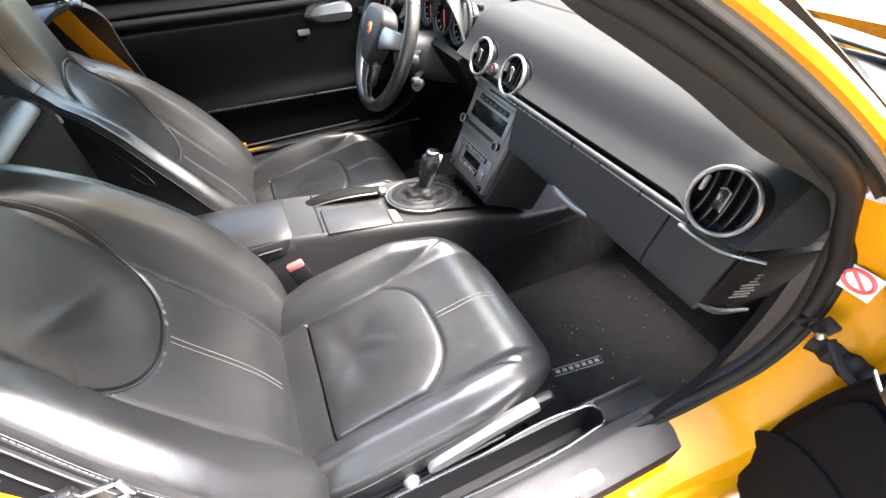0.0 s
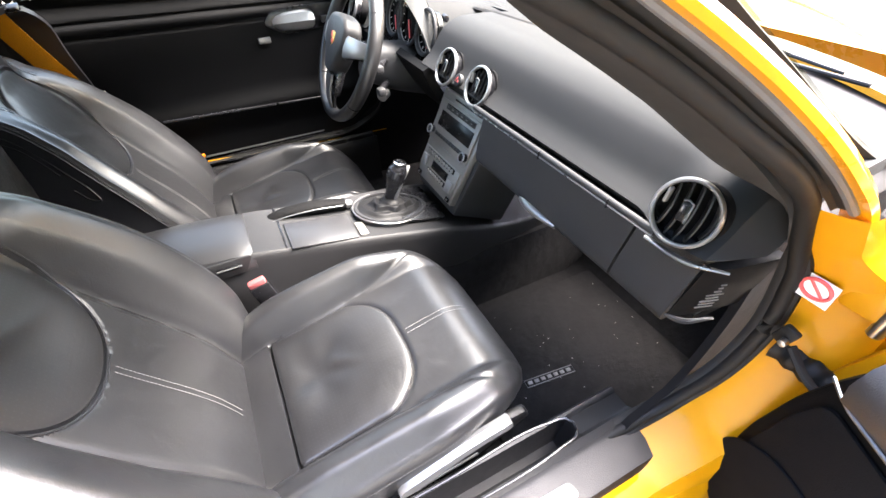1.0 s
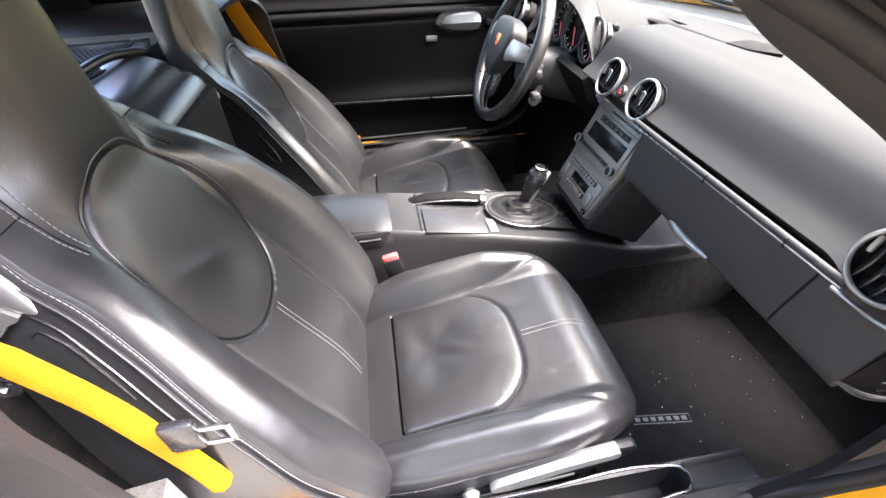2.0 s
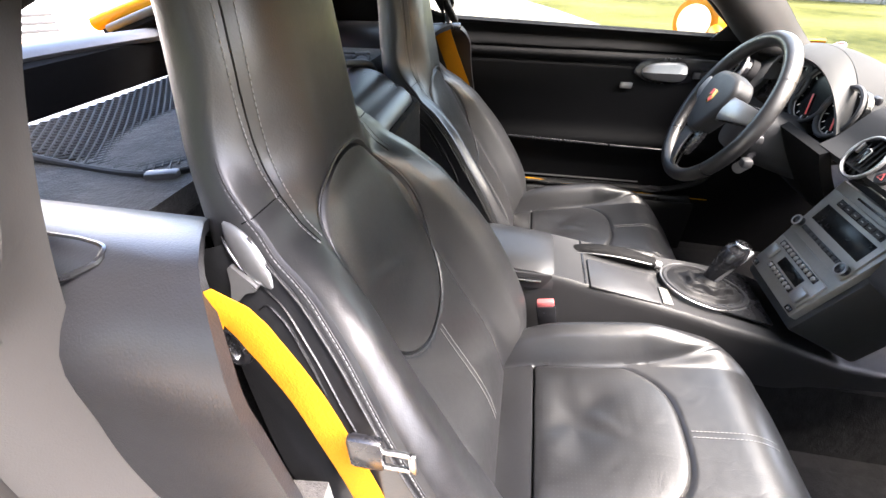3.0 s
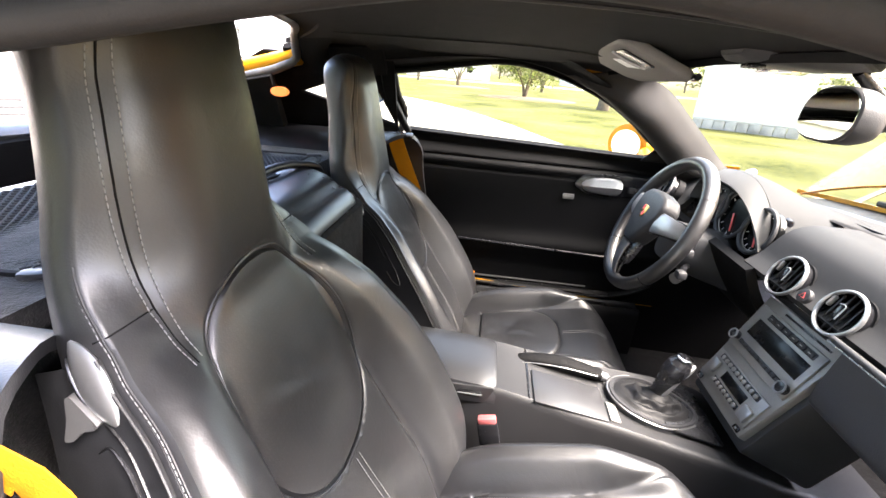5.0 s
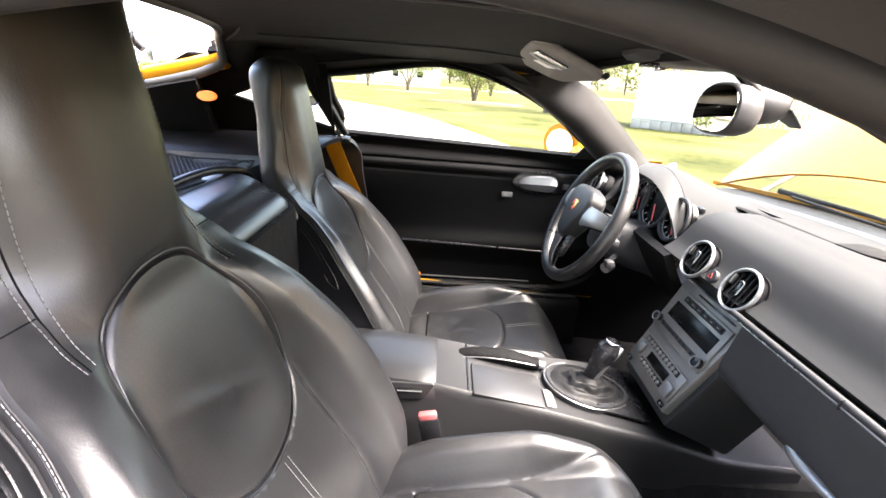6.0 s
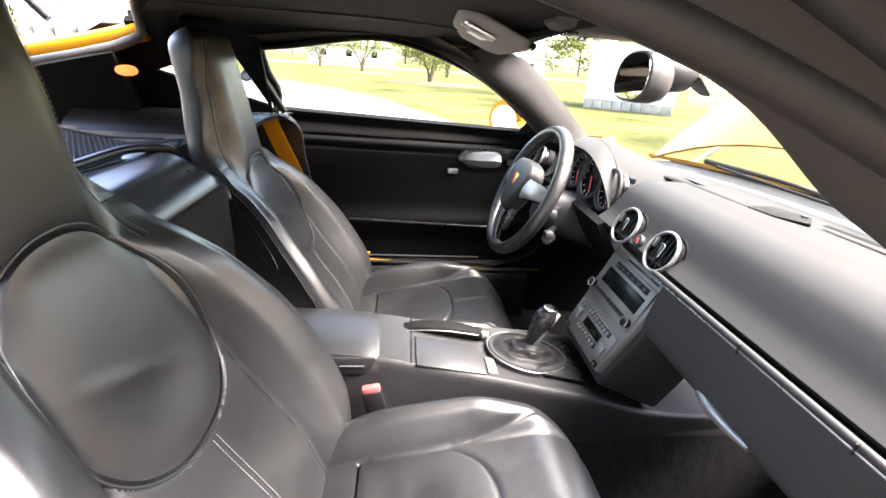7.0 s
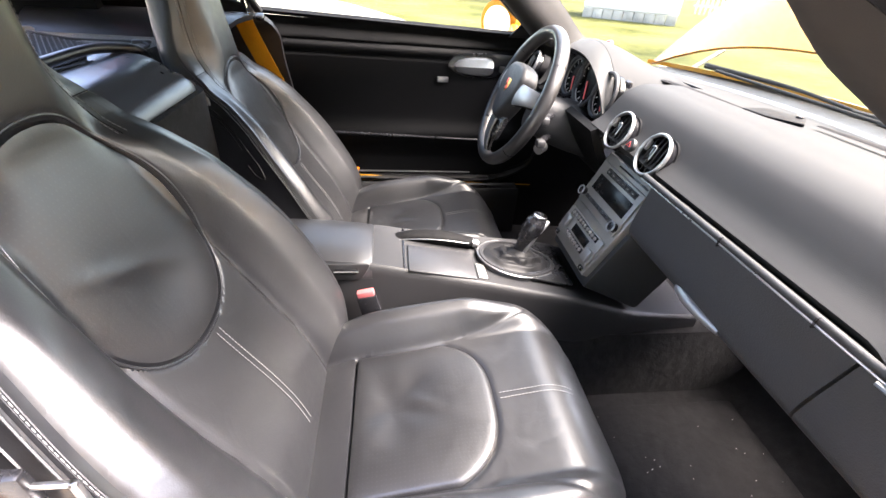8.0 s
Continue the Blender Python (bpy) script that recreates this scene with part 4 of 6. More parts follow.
kn = part("grip", tube([(0.022, 0, 0.014), (0.032, 0, 0.045), (0.043, 0, 0.076), (0.050, 0, 0.096), (0.057, 0, 0.110), (0.061, 0, 0.120), (0.062, 0, 0.127)], [0.0120, 0.0135, 0.0155, 0.0185, 0.0235, 0.0235, 0.014], 24, 32), GLOSS, gear, "black leather grip with chrome cap")
part("inlay", tube([(0.030, -0.008, 0.024), (0.043, -0.009, 0.055), (0.056, -0.010, 0.084), (0.072, -0.009, 0.106), (0.081, -0.004, 0.114)], [0.006, 0.0085, 0.0095, 0.009, 0.005], 12, 22, flat=0.8), SILVER, kn, "silver inlay")
cap = part("cap", moved(cyl(0.0165, 0.005, 28, 0.002), Matrix.Translation((0.061, 0, 0.124)) @ Euler((0, radians(12), 0)).to_matrix().to_4x4()), CHROME, kn, "chrome cap with black shift marks")
part("marks", join(*[moved(box((x, y, 0.0056), (w, h, 0.0008), 0), Matrix.Translation((0.061, 0, 0.124)) @ Euler((0, radians(12), 0)).to_matrix().to_4x4()) for x, y, w, h in ((0, 0, 0.002, 0.018), (0, 0.008, 0.014, 0.002), (0, 0, 0.014, 0.002), (0, -0.008, 0.014, 0.002))]), GLOSS, cap)

brake = thing("handbrake_lever", "black handbrake lever with satin silver edges", "handbrake", (0.10, 0.048, 0.555))
part("grip", tube([(-0.05, 0, -0.006), (0.0, 0, 0.008), (0.09, -0.004, 0.010), (0.165, -0.008, -0.002)], [0.010, 0.016, 0.019, 0.015], 16, 24, flat=0.66, power=2.8), BOOT, brake, "black leather grip")
part("release_button", tube([(0.160, -0.008, -0.003), (0.178, -0.008, -0.007)], 0.010, 14), STEEL, brake, "steel release button")
for dy in (-0.0185, 0.0155):
    part("trim", tube([(-0.045, dy, 0.002), (0.0, dy - 0.001, 0.012), (0.08, dy - 0.004, 0.014), (0.155, dy - 0.005, 0.004)], 0.0014, 8, 24), STRIPE, brake)


# ---- steering wheel ----
wheel = thing("steering_wheel", "black leather three-spoke steering wheel with silver inserts", "steering wheel", (0.414, 0.350, 0.808))
WT = Euler((0, radians(-66), 0)).to_matrix().to_4x4()   # local z looks at the driver, local x up


def wheel_geo(g):
    return moved(g, WT)


circ = [Vector((0.172 * math.cos(a), 0.172 * math.sin(a), 0)) for a in np.linspace(0, 2 * math.pi, 80, endpoint=False)]
rim = part("rim", wheel_geo(tube(circ, 0.0158, 14, loop=True, flat=1.15)), RIM, wheel)
for a in (52, 128, 232, 308):
    c = Vector((0.172 * math.cos(radians(a)), 0.172 * math.sin(radians(a)), 0))
    t = Vector((-math.sin(radians(a)), math.cos(radians(a)), 0))
    part("rim_seam", wheel_geo(tube([c - t * 0.001, c + t * 0.001], 0.0165, 16, flat=1.1)), GLOSS, rim)
bag = [(0.072, 0.052), (0.078, 0.0), (0.072, -0.052), (0.050, -0.076), (0.010, -0.072), (-0.030, -0.050), (-0.062, -0.030), (-0.070, 0), (-0.062, 0.030), (-0.030, 0.050), (0.010, 0.072), (0.050, 0.076)]
hub = part("airbag_cover", wheel_geo(moved(prism(rounded(bag, 0.012, 4), 0.048, 0.012, 3), pose(0, 0, -0.004))), TRIM, wheel)
part("lower_cover", wheel_geo(moved(box((-0.085, 0, 0.012), (0.075, 0.075, 0.024), 0.010), pose(0, 0, 0))), GLOSS, wheel)
badge = part("badge", wheel_geo(moved(prism([(0.014, -0.013), (0.016, 0), (0.014, 0.013), (-0.006, 0.012), (-0.019, 0), (-0.006, -0.012)], 0.003, 0.001), pose(0.016, 0, 0.043))), GOLD, hub, "small shield badge, red bands on gold")
for x, y in ((0.008, 0.006), (-0.006, -0.005)):
    part("band", wheel_geo(box((x + 0.016, y, 0.0465), (0.012, 0.010, 0.001), 0)), RED, badge)
for a, w in ((80, 0.034), (-80, 0.034), (180, 0.030)):
    m = pose(0, 0, 0.010, 0, 0, a)
    sp = part("spoke", wheel_geo(moved(tube([(0.05, 0, 0.012), (0.10, 0, 0.006), (0.168, 0, -0.010)], [w * 0.85, w * 0.7, w * 0.6], 14, 10, flat=0.3, power=3), m)), GLOSS, wheel)
    part("insert", wheel_geo(moved(tube([(0.070, 0, 0.022), (0.10, 0, 0.019), (0.135, 0, 0.010), (0.158, 0, -0.002)], [w * 0.80, w * 0.70, w * 0.60, w * 0.5], 14, 12, flat=0.22, power=3.5), m)), SILVER, sp, "silver spoke insert")
col = thing("steering_column", "black steering column shroud with control stalks", "steering column", (0.50, 0.355, 0.74))
part("shroud", tube([(-0.04, 0, 0.03), (0.02, 0, 0.01), (0.16, 0, -0.02)], [0.05, 0.065, 0.075], 20, 12, power=3), TRIM, col)
for side, z in ((-1, 0.035), (1, 0.035), (-1, -0.02)):
    st = part("stalk", tube([(0.0, side * 0.05, z), (-0.03, side * 0.10, z + 0.01), (-0.05, side * 0.135, z + 0.012)], [0.007, 0.008, 0.010], 12, 10), GLOSS, col)
    part("stalk_end", moved(box((0, 0, 0), (0.022, 0.026, 0.02), 0.006), pose(-0.052, side * 0.14, z + 0.012)), TRIM, st)
part("ignition_lock", tube([(-0.01, -0.055, -0.045), (-0.03, -0.07, -0.05)], 0.014, 16), SILVER, col)


# ---- the car's shell ----
EDGE = [(0.510, 0.672, 0.934), (0.405, 0.619, 1.022), (0.26, 0.565, 1.105), (0.05, 0.530, 1.168), (-0.13, 0.527, 1.170), (-0.362, 0.542, 1.146)]
SCREEN_EDGE = [(0.79, 0.69, 0.865), (0.749, 0.678, 0.883), (0.553, 0.592, 1.027), (0.414, 0.53, 1.130), (0.33, 0.50, 1.165)]
POST = [(0.510, 0.672, 0.934), (0.56, 0.682, 0.890), (0.60, 0.686, 0.83), (0.625, 0.692, 0.75), (0.63, 0.696, 0.68), (0.612, 0.688, 0.58), (0.575, 0.668, 0.50), (0.50, 0.655, 0.462)]
SILL = [(0.50, 0.655, 0.462), (0.30, 0.650, 0.452), (0.0, 0.648, 0.450), (-0.20, 0.648, 0.456)]
BPOST = [(-0.20, 0.648, 0.456), (-0.31, 0.648, 0.50), (-0.365, 0.648, 0.62), (-0.385, 0.644, 0.76), (-0.378, 0.638, 0.87), (-0.362, 0.625, 0.97), (-0.362, 0.59, 1.06), (-0.362, 0.542, 1.146)]
PILLAR_DEEP = 0.066
MIDDLE = Vector((0.1, 0.62, 0.80))

body = thing("sports_coupe", "yellow sports coupe body with black interior lining", "car", (0, 0, 0.1))


def bpart(name, g, material, label="", parent=None):
    return part(name, ([Vector(p) - Vector((0, 0, 0.1)) for p in g[0]], g[1]), material, parent or body, label)


def hang(b):
    """How far a section hangs below the edge, by its distance outwards: the seal most, the outer skin not at all."""
    return curve_at([(0.0, 0.0), (0.042, 0.042), (0.066, 0.030), (0.074, 0.004), (0.12, 0.0)], b)


def strip_along(path, section, n=60, low=None):
    """Sweep an open section (away from the opening, outward) along an edge of the door opening on the +y side; low is the section below the window line."""
    c = [Vector(p) for p in smooth_line(path, n)]
    rows = []
    for i, p in enumerate(c):
        t = (c[min(i + 1, n - 1)] - c[max(i - 1, 0)]).normalized()
        m = t.cross(Vector((0, 1, 0))).normalized()
        if m.dot(p - MIDDLE) < 0:
            m = -m
        o = m.cross(t).normalized()
        if o.y < 0:
            o = -o
        k = step(0.86, 0.97, p.z) if low else 1.0
        fall = (0.45 + 0.55 * step(0.02, -0.26, p.x)) * step(0.92, 1.0, p.z)   # the roof side slopes down outwards
        q = 1 - 0.48 * step(0.12, 0.36, p.x) * step(0.78, 0.84, p.z)   # the screen pillar is slimmer than the roof side
        rows.append([p + m * (lerp(e[0], a, k) - fall * hang(lerp(e[1], b, k))) * q + o * lerp(e[1], b, k) * q for (a, b), e in zip(section, low or section)])
    return loft(rows, False, False)


def ring_along(path, a, b, r, n=60, seg=10):
    rows = [q[0] for q in [strip_along(path, [(a, b)], n)]][0]
    return tube(rows, r, seg)


# the closed side's post slants forward to the window line
BPOST_CLOSED = [(-0.20, 0.648, 0.456), (-0.30, 0.648, 0.50), (-0.345, 0.648, 0.62), (-0.350, 0.644, 0.76), (-0.335, 0.640, 0.87), (-0.312, 0.630, 0.945), (-0.352, 0.596, 1.045), (-0.388, 0.552, 1.146)]
for side in (-1, 1):
    def S(g):
        return g if side > 0 else mirrored(g)
    post = BPOST_CLOSED if side > 0 else BPOST
    ring = EDGE[::-1] + POST[1:] + SILL[1:] + post[1:-1] + [EDGE[-1]]
    bpart("opening_lining", S(strip_along(ring, [(-0.002, -0.014), (0.0, 0.0), (0.008, 0.016), (0.016, 0.032)], 170, [(0.006, -0.012), (0.002, -0.006), (0.002, 0.0), (0.010, 0.002)])), PILLAR)
    bpart("door_seal", S(tube([Vector(p) for p in strip_along(ring, [(0.014, 0.040)], 170, [(0.010, 0.006)])[0]], 0.0105, 10)), RUBBER, "black rubber door seal")
    bpart("seal_lip", S(strip_along(ring, [(0.016, 0.046), (0.024, 0.052), (0.028, 0.064)], 170, [(0.008, 0.014), (0.012, 0.020), (0.022, 0.020)])), RUBBER)
    upper = POST[:3][::-1] + EDGE[1:]
    gutter = POST[:2][::-1] + EDGE[1:]
    bpart("drip_channel", S(strip_along(gutter, [(0.022, 0.045), (0.032, 0.05), (0.036, 0.074)], 70)), RUBBER)
    bpart("drip_strip", S(ring_along(gutter, 0.036, 0.074, 0.0045, 70, 8)), SEALGREY, "satin grey drip strip")
    bpart("outer_rail", S(strip_along(upper, [(0.038, 0.074), (0.042, 0.096), (0.054, 0.100), (0.070, 0.086), (0.082, 0.055), (0.088, 0.02)], 70)), PAINT, "yellow painted roof rail and pillar")
    bpart("roof_side_lining", S(strip_along(EDGE[2:], [(-0.001, -0.004), (0.012, -0.02), (0.022, -0.05), (0.030, -0.10)], 50)), HEADLINER)
    # pillar lining between the opening and the screen
    a, b = smooth_line([POST[2], POST[1]] + EDGE[:3] + [(0.16, 0.54, 1.145)], 40), smooth_line(SCREEN_EDGE, 40)

    def lining(u, v):
        p, q = Vector(a[round(u * 39)]), Vector(b[round(u * 39)])
        c = p.lerp(q, v)
        k = max(round(u * 39), 1)
        along = (Vector(a[min(k + 1, 39)]) - Vector(a[k - 1])).normalized()
        out = along.cross(q - p).normalized()
        if out.y > 0:
            out = -out
        return c + out * PILLAR_DEEP * math.sin(math.pi * v) ** 0.75 * step(0.0, 0.25, u) * step(1.0, 0.7, u)
    bpart("pillar_lining", S(sheet(lining, 39, 24, 0.006)), PILLAR)
    # sill: carpeted inner side, black cover with a pocket, painted outer edge
    def sill_row(x):
        deep = 0.062 * step(0.435, 0.415, x) * step(0.02, 0.05, x)
        low = 0.032 if side > 0 else 0.0   # the closed door's side sits lower
        return [Vector((x, y, z - low)) for y, z in ((0.590, 0.20), (0.590, 0.43), (0.593, 0.452), (0.597, 0.457), (0.602, 0.455), (0.606, 0.450 - deep), (0.634, 0.450 - deep), (0.638, 0.452), (0.643, 0.457), (0.656, 0.458), (0.664, 0.452), (0.690, 0.449), (0.716, 0.442), (0.724, 0.430), (0.728, 0.38), (0.70, 0.2))]
    bpart("sill_cover", S(loft([sill_row(x) for x in np.r_[np.linspace(-0.40, 0.40, 30), np.linspace(0.41, 0.44, 8), np.linspace(0.46, 0.54, 8)]])), SILLTRIM, "black moulded sill cover with a pocket")
    bpart("pocket_rim", S(tube([(0.03, 0.600, 0.4565), (0.20, 0.600, 0.4575), (0.40, 0.600, 0.4575), (0.428, 0.606, 0.457), (0.435, 0.620, 0.457), (0.428, 0.636, 0.457), (0.40, 0.640, 0.457), (0.05, 0.640, 0.457)], 0.0025, 8, 60)), GLOSS)
    bpart("sill_paint", S(loft([[Vector((x, y, z)) for y, z in ((0.690, 0.443), (0.705, 0.440), (0.728, 0.430), (0.742, 0.415), (0.770, 0.405), (0.785, 0.380), (0.795, 0.30), (0.78, 0.20), (0.70, 0.2))] for x in np.linspace(-0.45, 0.72, 30)])), YELLOW)
    bpart("scuff_plate", S(moved(prism(rounded([(-0.10, 0.678), (0.372, 0.684), (0.375, 0.708), (-0.10, 0.704)], 0.010), 0.004, 0.0015), Matrix.Translation((0, 0, 0.4465)))), SILVER, "brushed silver scuff plate")
    # front jamb: painted, facing the opening
    bpart("hinge_jamb", S(strip_along(POST[1:] + [(0.40, 0.652, 0.456)], [(0.018, 0.012), (0.020, 0.032), (0.026, 0.070), (0.036, 0.100), (0.06, 0.112), (0.10, 0.116)], 90)), YELLOW, "yellow painted door jamb")
    bpart("rear_jamb", S(strip_along(post[:5], [(0.018, 0.014), (0.03, 0.075), (0.04, 0.12), (0.10, 0.14)], 40)), RUBBER)
    bpart("post_cover", S(strip_along(post[2:6] if side > 0 else post[2:], [(-0.006, -0.012), (-0.005, 0.004), (0.003, 0.030), (0.012, 0.048), (0.022, 0.054)], 40)), PILLAR, "dark grey door post cover")
    # front wing outside
    bpart("front_wing", S(sheet(lambda u, v: Vector((lerp(0.672, 2.15, u), lerp(0.72 + 0.045 * step(0.14, 0.0, u), 0.87, math.sin(v * math.pi / 2)) - 0.1 * u * u, lerp(0.79 + 0.075 * step(0.18, 0.0, u) + 0.03 * math.sin(u * 3) - 0.14 * u * u, 0.30, v ** 1.8))), 40, 12, 0.01)), PAINT)
    bpart("rear_wing", S(sheet(lambda u, v: Vector((lerp(-0.42, -1.95, u), lerp(0.60, 0.88, math.sin(v * math.pi / 2)) - 0.12 * u * u, lerp(0.93 - 0.12 * u, 0.30, v ** 1.8))), 16, 12, 0.01)), PAINT)

def roof(u, v, lift):
    y = lerp(-0.535, 0.535, v)
    k = (y / 0.535) ** 2
    x = lerp(0.36, -0.36 - 0.95 * y * y, u)
    return Vector((x, y * (1 + 0.04 * (lift > 0.03)), 1.172 + 0.034 * (1 - k) + lift - 0.03 * max(0.0, (x + 0.05) / 0.41) ** 2))


bpart("headliner", sheet(lambda u, v: roof(u, v, 0.0), 20, 24, 0.012), HEADLINER)
bpart("roof_skin", sheet(lambda u, v: roof(u, v, 0.045), 20, 24, 0.010), PAINT)
for y in (-0.30, 0.30):
    bpart("roof_joint", tube([Vector(roof(0.05 + 0.9 * t, 0.5 + y / 1.07, -0.001)) for t in np.linspace(0, 1, 16)], 0.0025, 6), RUBBER)


def screen(u, v):
    y = lerp(0.69, -0.69, u)
    a, b = Vector(SCREEN_EDGE[0]), Vector(SCREEN_EDGE[4])
    e = Vector(smooth_line(SCREEN_EDGE, 21)[round(v * 20)])
    k = 2 * u - 1
    return Vector((e.x + lerp(0.21, 0.06, v) * (1 - k * k), -e.y * k, e.z + 0.02 * (1 - k * k) * v))


pane = bpart("windscreen", sheet(screen, 24, 20, 0.004), GLASS, "faintly green laminated windscreen")
pane.visible_shadow = False
bpart("screen_header", sheet(lambda u, v: screen(u, 1.0) + Vector((-0.07 * v, 0, 0.004 - 0.02 * v)), 24, 3, 0.01), HEADLINER)
bpart("scuttle", sheet(lambda u, v: screen(round(lerp(0.05, 0.95, u) * 48) / 48, 0.0) + Vector((0.03 - 0.12 * v + 0.25 * (1 - v), 0, -0.02 + 0.0 * v)), 24, 4, 0.01), RUBBER, "black scuttle panel")
bpart("floor_pan", sheet(lambda u, v: Vector((lerp(-0.55, 1.15, u), lerp(-0.72, 0.72, v), 0.235 + 0.40 * step(0.82, 1.0, u) ** 1.3)), 40, 10, 0.03), CARPET, "black carpeted floor")
for side in (-1, 1):
    bpart("kick_panel", sheet(lambda u, v: Vector((lerp(curve_at([(0.22, 0.46), (0.46, 0.49), (0.50, 0.57), (0.58, 0.612), (0.68, 0.63), (0.75, 0.625), (0.83, 0.60)], lerp(0.22, 0.80, v)), 1.12, u), side * (0.668 - 0.04 * u), lerp(0.22, 0.80, v))), 8, 16, 0.012), SPEAKER, "black carpeted kick panel")
bpart("tunnel_carpet", loft([[Vector((x, y, z)) for y, z in ((0.16, 0.22), (0.145, 0.33), (0.12, 0.40), (-0.12, 0.40), (-0.145, 0.33), (-0.16, 0.22))] for x in np.linspace(-0.45, 1.10, 20)]), CARPET)
bpart("bulkhead", sheet(lambda u, v: Vector((lerp(-0.37, -0.47, v), lerp(-0.62, 0.62, u), lerp(0.23, 0.865, v))), 10, 10, 0.03), CARPET_GREY, "dark carpeted rear bulkhead")
def shelf_front(y):
    """The satin bolster comes forward between the seats."""
    return -0.298 - 0.13 * step(0.12, 0.26, abs(y))


def shelf_roll(u, v):
    y = lerp(-0.225, 0.225, v)
    p = smooth_line([(0.0, 0.852), (-0.002, 0.860), (-0.012, 0.872), (-0.035, 0.884), (-0.06, 0.902), (-0.10, 0.908), (-0.17, 0.895), (-0.20, 0.868)], 25)[round(u * 24)]
    return Vector((shelf_front(y) + p[0], y, p[1] - 0.05 * step(0.17, 0.225, abs(y))))


bpart("shelf_edge", sheet(shelf_roll, 24, 40, -0.015), SHELF, "satin black moulded shelf edge")
bpart("shelf_carpet_front", sheet(lambda u, v: Vector((shelf_front(lerp(-0.42, 0.42, v)) + 0.002, lerp(-0.42, 0.42, v), lerp(0.30, 0.852, u))), 8, 40, 0.012), CARPET, "black carpeted front of the shelf")
bpart("parcel_shelf", sheet(lambda u, v: Vector((lerp(-0.45, -0.80, u), lerp(-0.60, 0.60, v), 0.862)), 12, 12, 0.03), CARPET_GREY, "dark grey carpeted luggage shelf")
bpart("shelf_ledge", box((-0.800, 0, 0.880), (0.055, 1.0, 0.042), 0.012), SILVER, "pale grey ledge behind the luggage net")
bpart("well_floor", sheet(lambda u, v: Vector((lerp(-0.85, -1.40, u), lerp(-0.56, 0.56, v), 0.70)), 4, 4, 0.02), CARPET, "black carpeted rear well")
bpart("well_back", sheet(lambda u, v: Vector((lerp(-1.30, -1.22, u), lerp(-0.56, 0.56, v), lerp(0.70, 0.905, u))), 6, 12, 0.03), HEADLINER, "black lining at the back of the well")
bpart("well_lining", sheet(lambda u, v: Vector((lerp(-1.12, -1.215, u), lerp(-0.50, -0.06, v), lerp(0.72, 0.862, u))), 6, 10, 0.02), CARPET_GREY, "grey carpeted well lining")
bpart("lining_stud", moved(cyl(0.008, 0.006, 16, 0.002), Matrix.Translation((-1.208, 0.08, 0.885)) @ Euler((0, radians(68), 0)).to_matrix().to_4x4()), STEEL)
bpart("hatch_sill", tube([(-1.20, -0.58, 0.900), (-1.26, 0, 0.912), (-1.20, 0.58, 0.900)], [0.040, 0.050, 0.040], 12, 30, flat=0.45), SEALGREY, "grey hatch seal along the rear sill")
bpart("rear_panel", sheet(lambda u, v: Vector((lerp(-1.30, -1.75, u), lerp(-0.66, 0.66, v), 0.876 - 0.10 * u * u)), 6, 8, 0.02), YELLOW)
